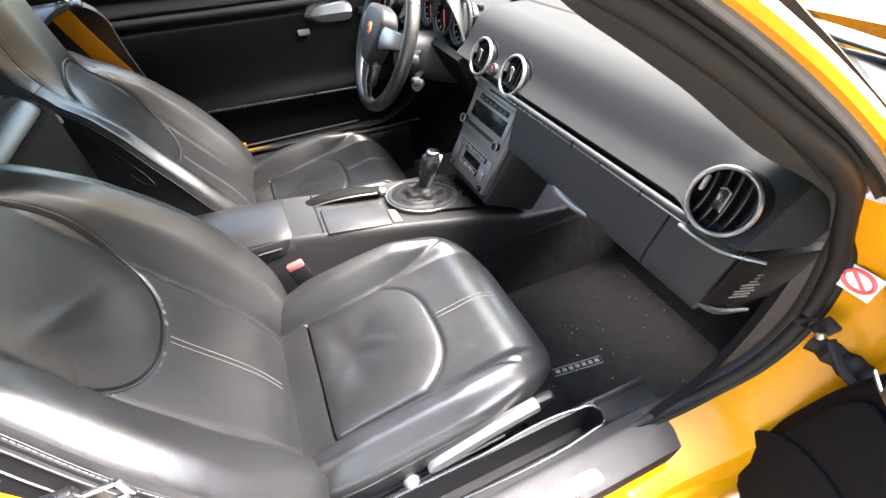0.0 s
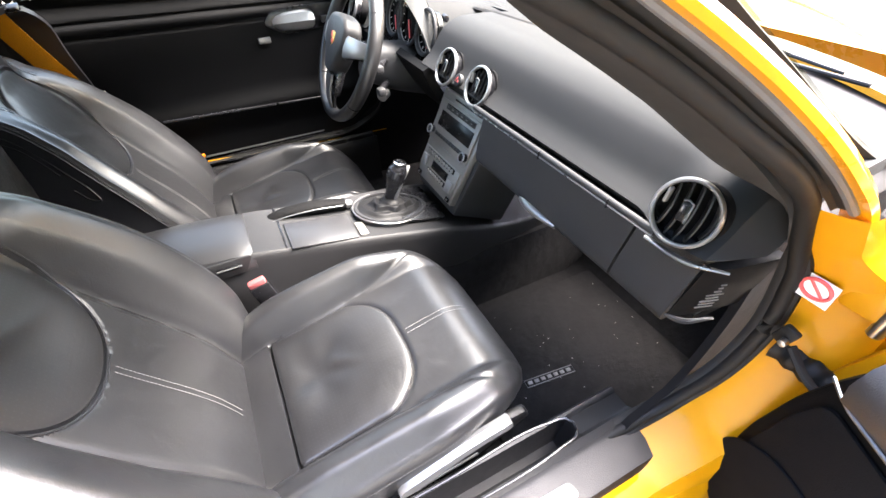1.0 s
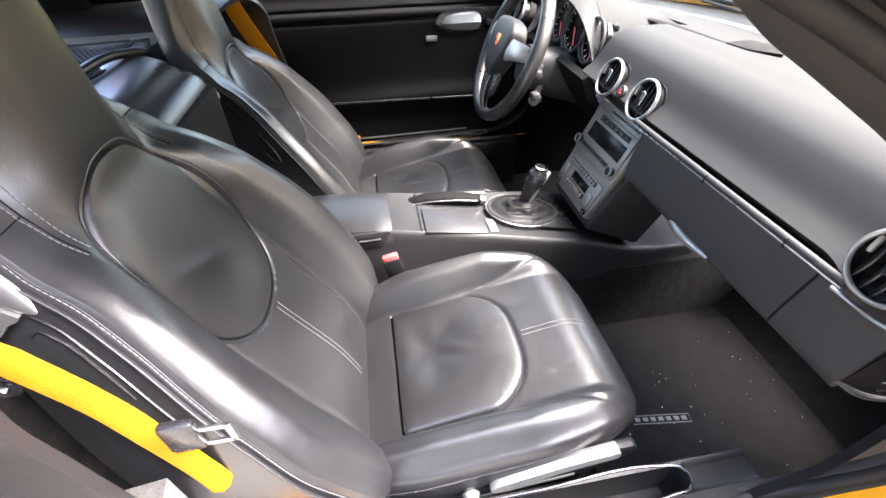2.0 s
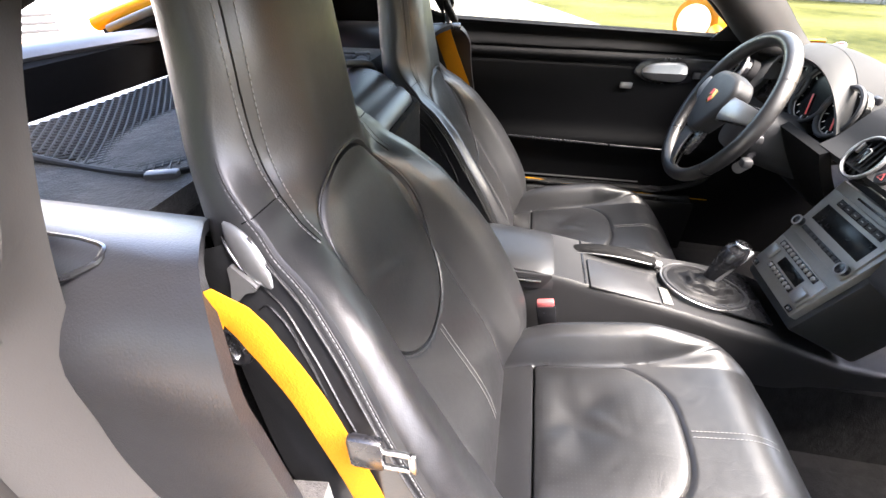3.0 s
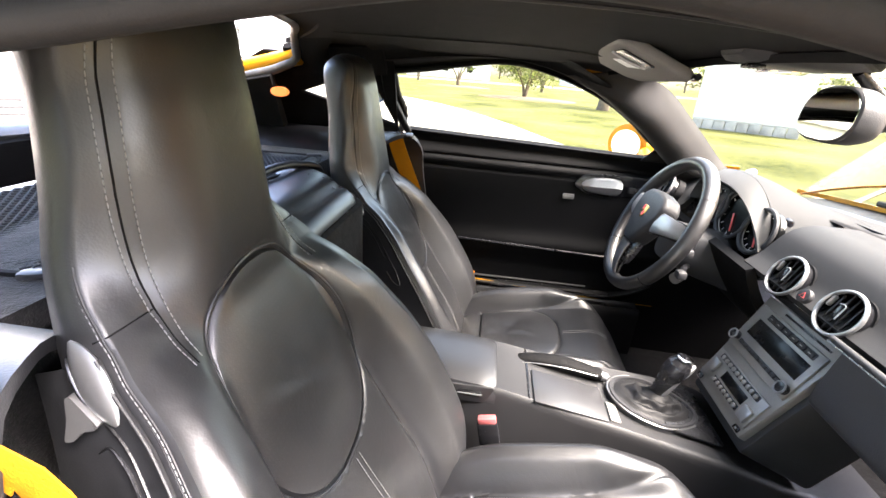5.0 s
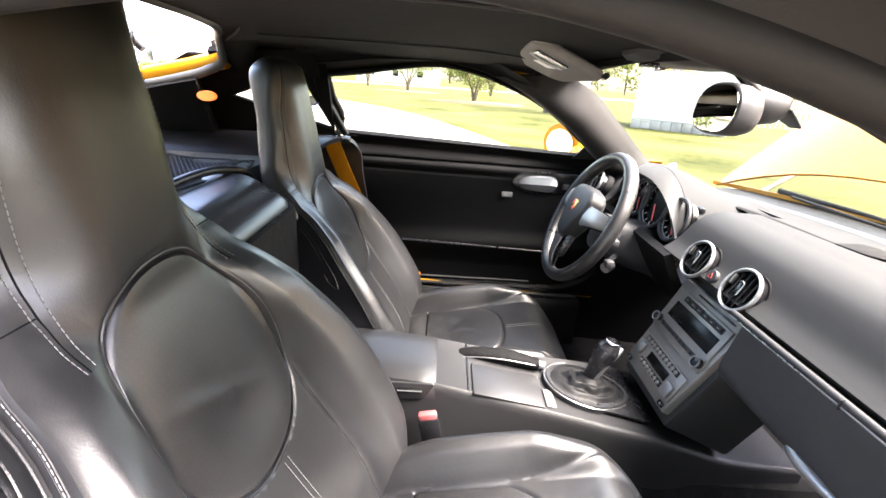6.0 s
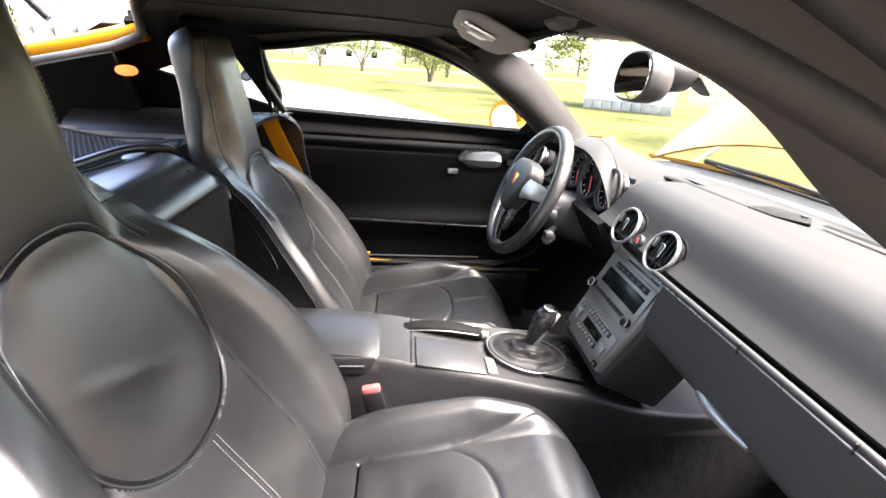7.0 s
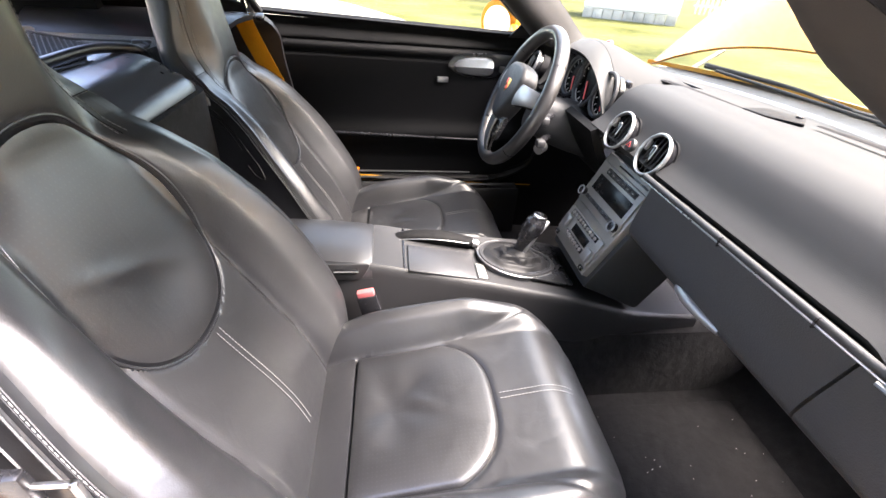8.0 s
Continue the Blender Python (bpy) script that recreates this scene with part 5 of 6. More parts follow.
for side in (-1, 1):
    def S(g):
        return g if side > 0 else mirrored(g)

    # rear quarter lining: a satin shoulder with the belt outlet, carpet below it
    def shoulder(u, v):
        x = lerp(-0.216 - 0.022 * step(0.30, 0.60, v) - 0.12 * step(0.60, 1.0, v), -0.82, u)
        prof = smooth_line([(0.645, 0.48), (0.645, 0.66), (0.642, 0.80), (0.634, 0.90), (0.600, 0.940), (0.54, 0.940), (0.48, 0.910), (0.445, 0.875)], 33)[round(v * 32)]
        return Vector((x, prof[0], prof[1]))
    bpart("quarter_shoulder", S(sheet(shoulder, 24, 32, 0.012)), PANEL, "satin black quarter shoulder")
    bpart("shoulder_lid_joint", S(tube([(-0.46, 0.572, 0.9425), (-0.406, 0.574, 0.9425), (-0.378, 0.576, 0.9425), (-0.357, 0.583, 0.9425), (-0.351, 0.597, 0.9420), (-0.362, 0.608, 0.938), (-0.46, 0.614, 0.934)], 0.0028, 8, 40)), GLOSS)
    bpart("quarter_carpet", S(sheet(lambda u, v: Vector((lerp(-0.20, -0.80, u), 0.635 + 0.01 * math.sin(u * 9), lerp(0.25, 0.72, v))), 8, 8, 0.02)), CARPET_GREY, "dark grey carpet side lining")
    bpart("rear_pillar", S(sheet(lambda u, v: Vector((lerp(-0.655 if side > 0 else -0.50, -1.40, u), lerp(0.585, 0.495, v), lerp(0.90, 1.096 - 0.15 * u - 0.037 * u * u, v))), 16, 6, 0.03)), HEADLINER)
    # the lining round the small three-cornered quarter window
    corners = rounded([(-0.318, 0.960), (-0.612, 1.046), (-0.402, 1.122)], 0.012, 5)
    hole = [Vector(corners[k // 8]).lerp(Vector(corners[(k // 8 + 1) % len(corners)]), k % 8 / 8) for k in range(8 * len(corners))]
    mid = Vector((-0.45, 1.04))

    def quarter_y(x, z):
        return 0.632 - 0.36 * (z - 0.94) - 0.020 * step(-0.48, -0.66, x)

    def surround(u, v):
        h = hole[round(u * len(hole)) % len(hole)]
        d = h - mid
        k = min((-0.320 - mid.x) / d.x if d.x > 0 else 1e9, (-0.76 - mid.x) / d.x if d.x < 0 else 1e9, (1.150 - mid.y) / d.y if d.y > 0 else 1e9, (0.920 - mid.y) / d.y if d.y < 0 else 1e9)
        q = mid + d * lerp(1.0, max(k, 1.0), v)
        return Vector((q.x, quarter_y(q.x, q.y) - 0.012, q.y))
    if side > 0:
        bpart("quarter_window_lining", S(sheet(surround, len(hole), 4, 0.014)), HEADLINER)
        bpart("quarter_window_seal", S(tube([(h[0], quarter_y(h[0], h[1]) - 0.008, h[1]) for h in hole], 0.0045, 8, loop=True)), RUBBER)
    bpart("pillar_lining_rear", S(sheet(lambda u, v: Vector((lerp(-0.34, -0.62, u), lerp(0.560, 0.50, v), lerp(1.120 - 0.02 * u, 1.190 - 0.02 * u, v))), 6, 4, 0.02)), HEADLINER)
    bpart("hatch_seal", S(tube([(-0.46, 0.0, 1.222), (-0.48, 0.20, 1.216), (-0.53, 0.38, 1.206), (-0.566, 0.452, 1.192), (-0.577, 0.480, 1.166), (-0.582, 0.488, 1.136), (-0.63, 0.490, 1.108), (-0.71, 0.492, 1.084), (-0.85, 0.495, 1.052), (-1.2, 0.49, 0.965), (-1.38, 0.50, 0.91)], 0.0125, 12, 80)), SEALGREY, "grey rubber hatch seal")
    bpart("hatch_gutter", S(tube([(-0.58, 0.50, 1.140), (-0.70, 0.525, 1.112), (-0.85, 0.530, 1.078), (-1.2, 0.525, 0.99), (-1.45, 0.53, 0.92)], 0.024, 10, 30)), YELLOW)
    corner = smooth_line([(-0.46, 0.0, 1.217), (-0.48, 0.20, 1.211), (-0.53, 0.38, 1.200), (-0.570, 0.474, 1.170), (-0.560, 0.500, 1.125), (-0.43, 0.540, 1.118)], 25)
    bpart("roof_corner_lining", S(sheet(lambda u, v: roof(0.90, 0.5 + 0.5 * u, 0.002).lerp(Vector(corner[round(u * 24)]), v), 24, 6, -0.010)), HEADLINER)
    bpart("window_post", S(tube([(-0.290, 0.640, 0.945), (-0.338, 0.600, 1.045), (-0.384, 0.560, 1.146)] if side > 0 else [(-0.385, 0.628, 0.945), (-0.395, 0.596, 1.045), (-0.405, 0.556, 1.146)], 0.0145, 10, 14, flat=0.7)), RUBBER)
    pane = bpart("quarter_glass", S(sheet(lambda u, v: Vector((lerp(-0.310 if side > 0 else -0.405, -0.64, u) - (0.06 if side > 0 else 0.0) * v * (1 - u), lerp(0.632, 0.568, v) - 0.018 * u, lerp(0.94, 1.13, v))), 4, 4, 0.004)), GLASS, "clear rear quarter window")
    pane.visible_shadow = False
bpart("quarter_rail_lining", sheet(lambda u, v: Vector((lerp(-0.20, -0.66, u), lerp(lerp(-0.535, -0.497, u), -0.44, v), lerp(1.140 - 0.33 * max(0.0, u * 0.46 - 0.07) - 0.01 * u, 1.195 - 0.05 * u, v))), 20, 6, 0.008), HEADLINER, "black lining of the roof side behind the door")
ht = thing("rear_hatch", "raised rear hatch with black lining", "car hatch", (-0.60, 0, 1.20))
part("hatch_frame", loft([[Vector((x + 0.60, y, z - 1.20)) for y, z in ((hw, z0), (hw - 0.10, z0 + 0.035), (-hw + 0.10, z0 + 0.035), (-hw, z0), (-hw + 0.1, z0 - 0.02), (hw - 0.1, z0 - 0.02))] for x, hw, z0 in ((-0.46, 0.30, 1.27), (-0.62, 0.47, 1.33), (-0.80, 0.50, 1.47), (-1.05, 0.52, 1.68), (-1.30, 0.50, 1.86))]), HEADLINER, ht)
for side in (-1, 1):
    part("gas_strut", tube([(-0.20, side * 0.50, -0.05), (-0.42, side * 0.49, 0.20)], 0.009, 10), RUBBER, ht)

# plain skins that close the car's outside
bpart("front_bumper", sheet(lambda u, v: Vector((2.14 + 0.14 * math.cos((u - 0.5) * 2.6) * (1 - 0.5 * (2 * v - 1) ** 2), lerp(-0.80, 0.80, u), lerp(0.24, 0.66, v))), 24, 10, 0.02), PAINT)
bpart("front_boot_floor", sheet(lambda u, v: Vector((lerp(1.12, 2.18, u), lerp(-0.70, 0.70, v), 0.42 + 0.02 * math.sin(u * 3))), 8, 8, 0.02), CARPET)
bpart("rear_bumper", sheet(lambda u, v: Vector((-1.93 - 0.10 * math.cos((u - 0.5) * 2.6), lerp(0.80, -0.80, u), lerp(0.24, 0.82, v))), 24, 10, 0.02), PAINT)

# front lid, propped open on struts, hinged at the scuttle
def lid_pts(u, v):
    k = 1 - 2 * v
    c = 1 - k * k
    tilt = radians(46)
    run = 0.98 * u
    return Vector((0.965 + 0.15 * c + run * math.cos(tilt) - 0.06 * c * u, 0.70 * k * (1 - 0.20 * u * u), 0.847 + 0.118 * math.sin(c * 1.57) + run * math.sin(tilt)))


fl = thing("front_lid", "yellow front boot lid propped wide open", "car bonnet", (1.0, 0, 0.87))
g = sheet(lid_pts, 16, 20, 0.008)
part("lid_skin", ([p - Vector((1.0, 0, 0.87)) for p in g[0]], g[1]), PAINT, fl)
for side in (-1, 1):
    part("gas_strut", tube([(0.02, side * 0.60, -0.03), (0.15, side * 0.62, 0.045)], 0.007, 10), STEEL, fl)
bpart("cowl_panel", sheet(lambda u, v: Vector((0.955 + 0.20 * (1 - (2 * v - 1) ** 2) + 0.075 * u, lerp(0.71, -0.71, v), 0.852 + 0.012 * (1 - (2 * v - 1) ** 2) - 0.02 * u * u)), 6, 30, 0.012), PAINT, "yellow painted cowl under the raised lid")
for y0, y1 in ((0.45, -0.05), (-0.02, -0.5)):
    w = thing("wiper", "black windscreen wiper lying on the scuttle", "wiper", (0.985, y0, 0.893))
    part("arm", tube([(0, 0, 0), (0.03, (y1 - y0) * 0.6, 0.004), (0.0, y1 - y0, 0.003)], [0.008, 0.005, 0.003], 8, 14), RUBBER, w)
    part("blade", tube([(-0.02, (y1 - y0) * 0.15, 0.0), (-0.02, (y1 - y0) * 1.1, 0.002)], 0.004, 8), RUBBER, w)


# ---- driver's door, closed ----
door = thing("coupe_door", "closed driver's door with black trim panel and silver handle", "car door", (0.2, 0.66, 0.42), "doors")


def card(u, v):
    """u along the door, v up the panel."""
    x = lerp(0.70, -0.30, u)
    z = lerp(0.425, lerp(0.905, 0.935, u), v)
    y = 0.668 + 0.03 * step(0.86, 1.0, v) - 0.02 * math.exp(-(((z - 0.60) / 0.03) ** 2)) + 0.02 * step(0.58, 0.50, z) - 0.012 * math.exp(-(((z - 0.78) / 0.10) ** 2))
    for zz in (0.865, 0.835):
        y += 0.008 * math.exp(-(((z - zz - 0.012 * u) / 0.005) ** 2))
    return Vector((x - 0.2, y - 0.66, z - 0.42))


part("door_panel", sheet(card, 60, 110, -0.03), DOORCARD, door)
part("sill_ledge", sheet(lambda u, v: Vector((lerp(0.56, -0.33, u) - 0.2, lerp(0.688, 0.735, v) - 0.66, lerp(0.905, 0.938, u) + 0.006 * math.sin(v * 3) - 0.42)), 20, 4, 0.01), SPEAKER, door)
for x0, x1 in ((-0.10, 0.225), (0.232, 0.40)):
    part("pull_bar", tube([(x0 - 0.2, -0.042, 0.191 - 0.03 * (x0 + 0.1)), (x1 - 0.2, -0.042, 0.191 - 0.03 * (x1 + 0.1))], 0.0045, 10, 8), GLOSS, door, "slim silver-edged pull bar")
hd = part("handle_recess", moved(prism(rounded([(-0.085, -0.004), (-0.055, 0.034), (0.06, 0.040), (0.17, 0.036), (0.17, -0.016), (0.06, -0.034), (-0.03, -0.034)], 0.02), 0.010, 0.004), Matrix(((1, 0, 0, 0.135), (0, 0, -1, 0.0), (0, 1, 0, 0.405), (0, 0, 0, 1)))), GLOSS, door)
part("door_handle", loft([[Vector((x, y, z)) for y, z in ((-0.008, 0.405 + h), (-0.020, 0.405 + h * 0.8), (-0.026 - 0.004 * h / 0.03, 0.405), (-0.020, 0.405 - h * 0.8), (-0.008, 0.405 - h), (-0.002, 0.405))] for x, h in ((0.080, 0.006), (0.092, 0.018), (0.115, 0.025), (0.15, 0.028), (0.18, 0.029), (0.196, 0.026), (0.203, 0.018))]), SILVER, hd, "silver door handle")
part("lock_button", box((0.045, -0.010, 0.362), (0.036, 0.010, 0.017), 0.003), SILVER, door, "silver lock button")
for k in range(2):
    part("window_switch", box((0.235 + 0.028 * k, -0.014, 0.40), (0.022, 0.010, 0.020), 0.004), TRIM, hd)
part("mirror_switch", moved(cyl(0.009, 0.02, 16, 0.002), pose(0.25, 0.0, 0.40, 90)), GLOSS, door)
part("lower_edge", tube([(-0.50, -0.014, 0.046), (-0.23, -0.014, 0.029), (-0.01, -0.014, 0.016), (0.25, -0.012, 0.002), (0.40, -0.006, -0.004)], [0.003, 0.003, 0.0025, 0.0015], 8, 24), YELLOW, door, "line of yellow paint under the panel")
part("reflector", box((-0.245, -0.016, 0.052), (0.026, 0.008, 0.014), 0.003), AMBER, door, "small orange door reflector")
WTOP = smooth_line(EDGE, 25)


def side_glass(u, v):
    top = Vector(WTOP[round(u * 24)])
    low = Vector((lerp(0.485, -0.335, u), 0.700, lerp(0.912, 0.935, u)))
    return low.lerp(top + Vector((0, 0.012, 0.004)), v) - Vector((0.2, 0.66, 0.42))


pane = part("window_glass", sheet(side_glass, 24, 8, 0.004), GLASS, door, "clear side window")
pane.visible_shadow = False
part("outer_skin", sheet(lambda u, v: Vector((lerp(0.78, -0.42, u) - 0.2, lerp(0.795, 0.745, v) + 0.06 * math.sin(math.pi * v) - 0.66, lerp(0.30, 0.915, v) - 0.42)), 12, 10, 0.01), YELLOW, door, "yellow painted outer door skin")
wm = part("wing_mirror", moved(join(loft([[Vector((x, 0.084 * r * math.cos(a), 0.070 * r * math.sin(a))) for a in np.linspace(0, 2 * math.pi, 28, endpoint=False)] for x, r in ((0.0, 1.0), (0.03, 1.02), (0.07, 0.9), (0.10, 0.62), (0.115, 0.2))])), pose(0.25, 0.20, 0.515, 0, 0, 34)), YELLOW, door, "yellow wing mirror")
part("mirror_glass", moved(cyl(1.0, 0.004, 32), pose(0.25, 0.20, 0.515, 0, 0, 34) @ Matrix.Translation((-0.002, 0, 0)) @ Euler((0, radians(-90), 0)).to_matrix().to_4x4() @ Matrix.Diagonal((0.050, 0.062, 1, 1))), MIRROR, wm)
part("mirror_foot", tube([(0.28, 0.05, 0.49), (0.29, 0.12, 0.50)], 0.02, 10), YELLOW, wm)
part("sail_panel", prism([(0, 0), (0.11, 0), (0.0, 0.12)], 0.01, 0.002), RUBBER, door)
for o in door.children:
    if o.name.startswith("sail_panel"):
        o.matrix_basis = Matrix(((-1, 0, 0, 0.36), (0, 0, 1, 0.02), (0, 1, 0, 0.49), (0, 0, 0, 1)))


# ---- passenger's door, standing open ----
pd = thing("coupe_door", "open passenger's door with black trim and a round speaker grille", "car door", (0.64, -0.78, 0.30), "doors")
PD = Matrix(((-0.342, -0.94, 0, 0), (-0.94, 0.342, 0, 0), (0, 0, 1, 0), (0, 0, 0, 1)))   # x along the door, y to its inside


def upright(g):
    return moved(g, PD @ Matrix(((1, 0, 0, 0), (0, 0, 1, 0), (0, 1, 0, 0), (0, 0, 0, 1))))


part("door_shell", upright(moved(prism(rounded([(0.06, -0.10), (0.98, -0.10), (1.03, 0.60), (0.05, 0.56), (0.0, 0.40), (-0.030, 0.26), (-0.043, 0.14), (-0.02, 0.04)], 0.03), 0.10, 0.018), pose(0, 0, -0.105))), YELLOW, pd)
outline = [(0.08, -0.06), (0.014, 0.06), (-0.012, 0.14), (-0.010, 0.237), (0.006, 0.342), (0.026, 0.413), (0.048, 0.467), (0.085, 0.55), (0.98, 0.58), (0.96, -0.06)]
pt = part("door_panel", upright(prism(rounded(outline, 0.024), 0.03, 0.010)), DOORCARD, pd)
part("speaker_panel", upright(moved(prism(rounded([(0.07, -0.02), (0.03, 0.07), (0.008, 0.14), (0.008, 0.23), (0.022, 0.33), (0.040, 0.385), (0.14, 0.37), (0.34, 0.34), (0.34, -0.03)], 0.02), 0.008, 0.004), pose(0, 0, 0.029))), SPEAKER, pt)
part("speaker_grille", upright(moved(cyl(0.105, 0.006, 48, 0.003), pose(0.085, 0.155, 0.036))), SPEAKER, pt, "round speaker grille")
part("armrest", upright(loft([[Vector((l, z + a, d)) for a, d in ((-0.03, 0.028), (-0.032, 0.044), (0.0, 0.054), (0.028, 0.048), (0.045, 0.028))] for l, z in ((0.048, 0.440), (0.07, 0.438), (0.22, 0.425), (0.5, 0.40), (0.85, 0.39))])), SATIN, pd)
part("armrest_edge", upright(tube([(0.024, 0.414, 0.033), (0.051, 0.408, 0.042), (0.096, 0.404, 0.046), (0.25, 0.392, 0.046), (0.6, 0.365, 0.046)], 0.0022, 8, 30)), STRIPE, pd, "fine bright edge under the armrest")
jamb = thing("door_check", "black door check strap bolted to the jamb", "door check", (0.628, -0.728, 0.700))
part("bracket", moved(box((0, 0, 0), (0.010, 0.020, 0.030), 0.003), pose(0, 0, 0, 15)), RUBBER, jamb)
part("bolt", moved(cyl(0.005, 0.010, 12, 0.001), Matrix.Translation((-0.005, -0.004, -0.004)) @ Euler((0, radians(-90), 0)).to_matrix().to_4x4()), STEEL, jamb)
part("strap", tube([(0.0, -0.012, -0.01), (-0.004, -0.045, -0.035), (0.0, -0.085, -0.05)], 0.007, 8, 10, flat=0.6), RUBBER, jamb)
gaiter = thing("wiring_gaiter", "black ribbed rubber wiring gaiter between door and jamb", "gaiter", (0.655, -0.742, 0.655))
part("bellows", tube([(0, 0.02, 0), (0.0, -0.005, 0.0), (-0.005, -0.03, 0.002), (-0.01, -0.06, 0.01)], [0.020, 0.016, 0.020, 0.015, 0.019, 0.014, 0.018, 0.013], 14, 24), RUBBER, gaiter)
for z in (0.79, 0.50):
    hg = bpart("door_hinge", box((0.665, -0.765, z), (0.05, 0.05, 0.045), 0.006), YELLOW, "yellow painted door hinge")
    bpart("pin", moved(cyl(0.008, 0.07, 14, 0.002), pose(0.645, -0.785, z - 0.035)), STEEL, "", hg)
post = thing("door_edge_seal", "grey rubber seal standing along the door's front edge", "rubber seal", (0.668, -0.775, 0.45))
part("tube", tube([(0.0, 0.0, -0.02), (0.004, 0.0, 0.15), (0.004, -0.008, 0.34), (0.0, -0.02, 0.42)], 0.011, 10, 20), SEALGREY, post)


# ---- belts, mats and small fittings ----
def belt(label, pts, width=0.047):
    b = thing("seat_belt", label, "seat belt", pts[0])
    o = Vector(pts[0])
    c = [Vector(p) for p in smooth_line(pts, 40)]
    rows = []
    for i, p in enumerate(c):
        t = (c[min(i + 1, 39)] - c[max(i - 1, 0)]).normalized()
        s = t.cross(Vector((0, 1, 0))).normalized()
        rows.append([p - o + s * width * k - Vector((0, 0.0012 * q, 0)) for k, q in ((-0.5, 0), (-0.17, 1), (0.17, 1), (0.5, 0), (0.5, -1), (-0.5, -1))])
    part("webbing", loft(rows), BELT, b)
    return b


belt("yellow driver's seat belt hanging down the rear quarter", [(-0.318, 0.566, 0.938), (-0.308, 0.563, 0.91), (-0.275, 0.56, 0.83), (-0.245, 0.557, 0.76), (-0.215, 0.556, 0.64), (-0.20, 0.56, 0.50)])
pb = belt("yellow passenger's seat belt hanging beside the seat", [(-0.268, -0.606, 0.914), (-0.258, -0.605, 0.922), (-0.244, -0.605, 0.914), (-0.230, -0.605, 0.888), (-0.217, -0.605, 0.858), (-0.205, -0.605, 0.824), (-0.193, -0.607, 0.786), (-0.168, -0.612, 0.702), (-0.142, -0.622, 0.585), (-0.105, -0.630, 0.49), (-0.04, -0.632, 0.43)], 0.033)
tg = part("tongue", moved(box((0.102, -0.004, -0.165), (0.030, 0.010, 0.040), 0.004), pose(0.010, -0.010, 0.047)), GLOSS, pb, "black tongue grip")
part("tongue_plate", moved(join(box((0.127, -0.004, -0.160), (0.028, 0.004, 0.004), 0.001), box((0.127, -0.004, -0.182), (0.028, 0.004, 0.004), 0.001), box((0.140, -0.004, -0.171), (0.006, 0.004, 0.026), 0.001)), pose(0.010, -0.010, 0.047)), STEEL, tg, "steel belt tongue")
part("guide_loop", tube([Vector((0.010 + 0.009 * math.cos(a), 0.006, -0.034 + 0.018 * math.sin(a))) for a in np.linspace(0, 2 * math.pi, 24, endpoint=False)], 0.005, 8, loop=True), GLOSS, pb, "black belt guide loop")
bg = thing("belt_guide", "black belt outlet in the rear quarter lining", "belt guide", (-0.305, 0.580, 0.938))
part("slot", moved(box((0, 0, 0), (0.085, 0.026, 0.014), 0.006), pose(0, 0, 0, 20)), GLOSS, bg)
for x, y, z in ((0.043, -0.118, 0.535), (0.02, 0.118, 0.475)):
    bk = thing("belt_buckle", "black belt buckle with red release button", "belt buckle", (x, y, z - 0.07), "belt buckles")
    part("casing", moved(box((0, 0, 0.03), (0.040, 0.018, 0.075), 0.004), pose(0, 0, 0, 0, -12)), GLOSS, bk)
    part("button", moved(box((0, 0, 0.072), (0.034, 0.014, 0.014), 0.003), pose(0, 0, 0, 0, -12)), BUCKLE_RED, bk)

for y in (-0.40, 0.40):
    mt = thing("floor_mat", "black velour floor mat with a grey badge bar", "floor mat", (0.66, y, 0.238), "floor mats")
    part("mat_carpet", moved(prism(rounded([(-0.28, -0.19), (0.24, -0.19), (0.26, 0.20), (-0.28, 0.20)], 0.05), 0.010, 0.003), pose(0, 0, 0)), CARPET, mt)
    if y < 0:
        bar = part("badge_frame", tube([(-0.160, -0.040, 0.0115), (-0.034, -0.056, 0.0115), (-0.032, -0.038, 0.0115), (-0.158, -0.022, 0.0115)], 0.0012, 6, loop=True), THREAD, mt)
        part("badge_bars", join(*[moved(box((0, 0, 0), (0.011, 0.009, 0.002), 0.0005), pose(-0.147 + 0.0168 * k, -0.032 - 0.0022 * k, 0.0115, 0, 0, -7)) for k in range(7)]), THREAD, mt)

rv = thing("rear_view_mirror", "dark grey interior mirror on a stem below the roof lamp", "mirror", (0.436, -0.078, 1.112))


def mirror_ring(x, wide, high):
    """A rounded four-sided ring, deeper at its lower edge."""
    ring = []
    for a in np.linspace(0, 2 * math.pi, 40, endpoint=False):
        c, d = math.cos(a), math.sin(a)
        ring.append(Vector((x, wide * math.copysign(abs(c) ** 0.72, c) * (1 - 0.06 * d), high * math.copysign(abs(d) ** 0.78, d))))
    return ring


aim = pose(0, 0, 0, 0, 5, -4)
part("casing", moved(loft([mirror_ring(x, 0.062 * r, 0.037 * r) for x, r in ((-0.011, 0.95), (-0.009, 0.99), (0.0, 1.0), (0.014, 0.97), (0.026, 0.86), (0.034, 0.66), (0.037, 0.35))]), aim), CASING, rv)
part("mirror_glass", moved(loft([mirror_ring(x, 0.058, 0.033) for x in (-0.0125, -0.0105)]), aim), MIRROR, rv)
part("sensor_housing", tube([(0.030, 0.0, 0.004), (0.046, 0.0, 0.006), (0.070, 0.0, 0.010), (0.082, 0.0, 0.014)], [0.018, 0.026, 0.027, 0.022], 20), CASING, rv, "round grey sensor housing")
part("vane", moved(prism(rounded([(-0.012, -0.030), (0.034, -0.012), (0.034, 0.012), (-0.012, 0.030)], 0.004), 0.003, 0.001), pose(0.092, 0.004, -0.002, 0, 34)), CASING, rv)
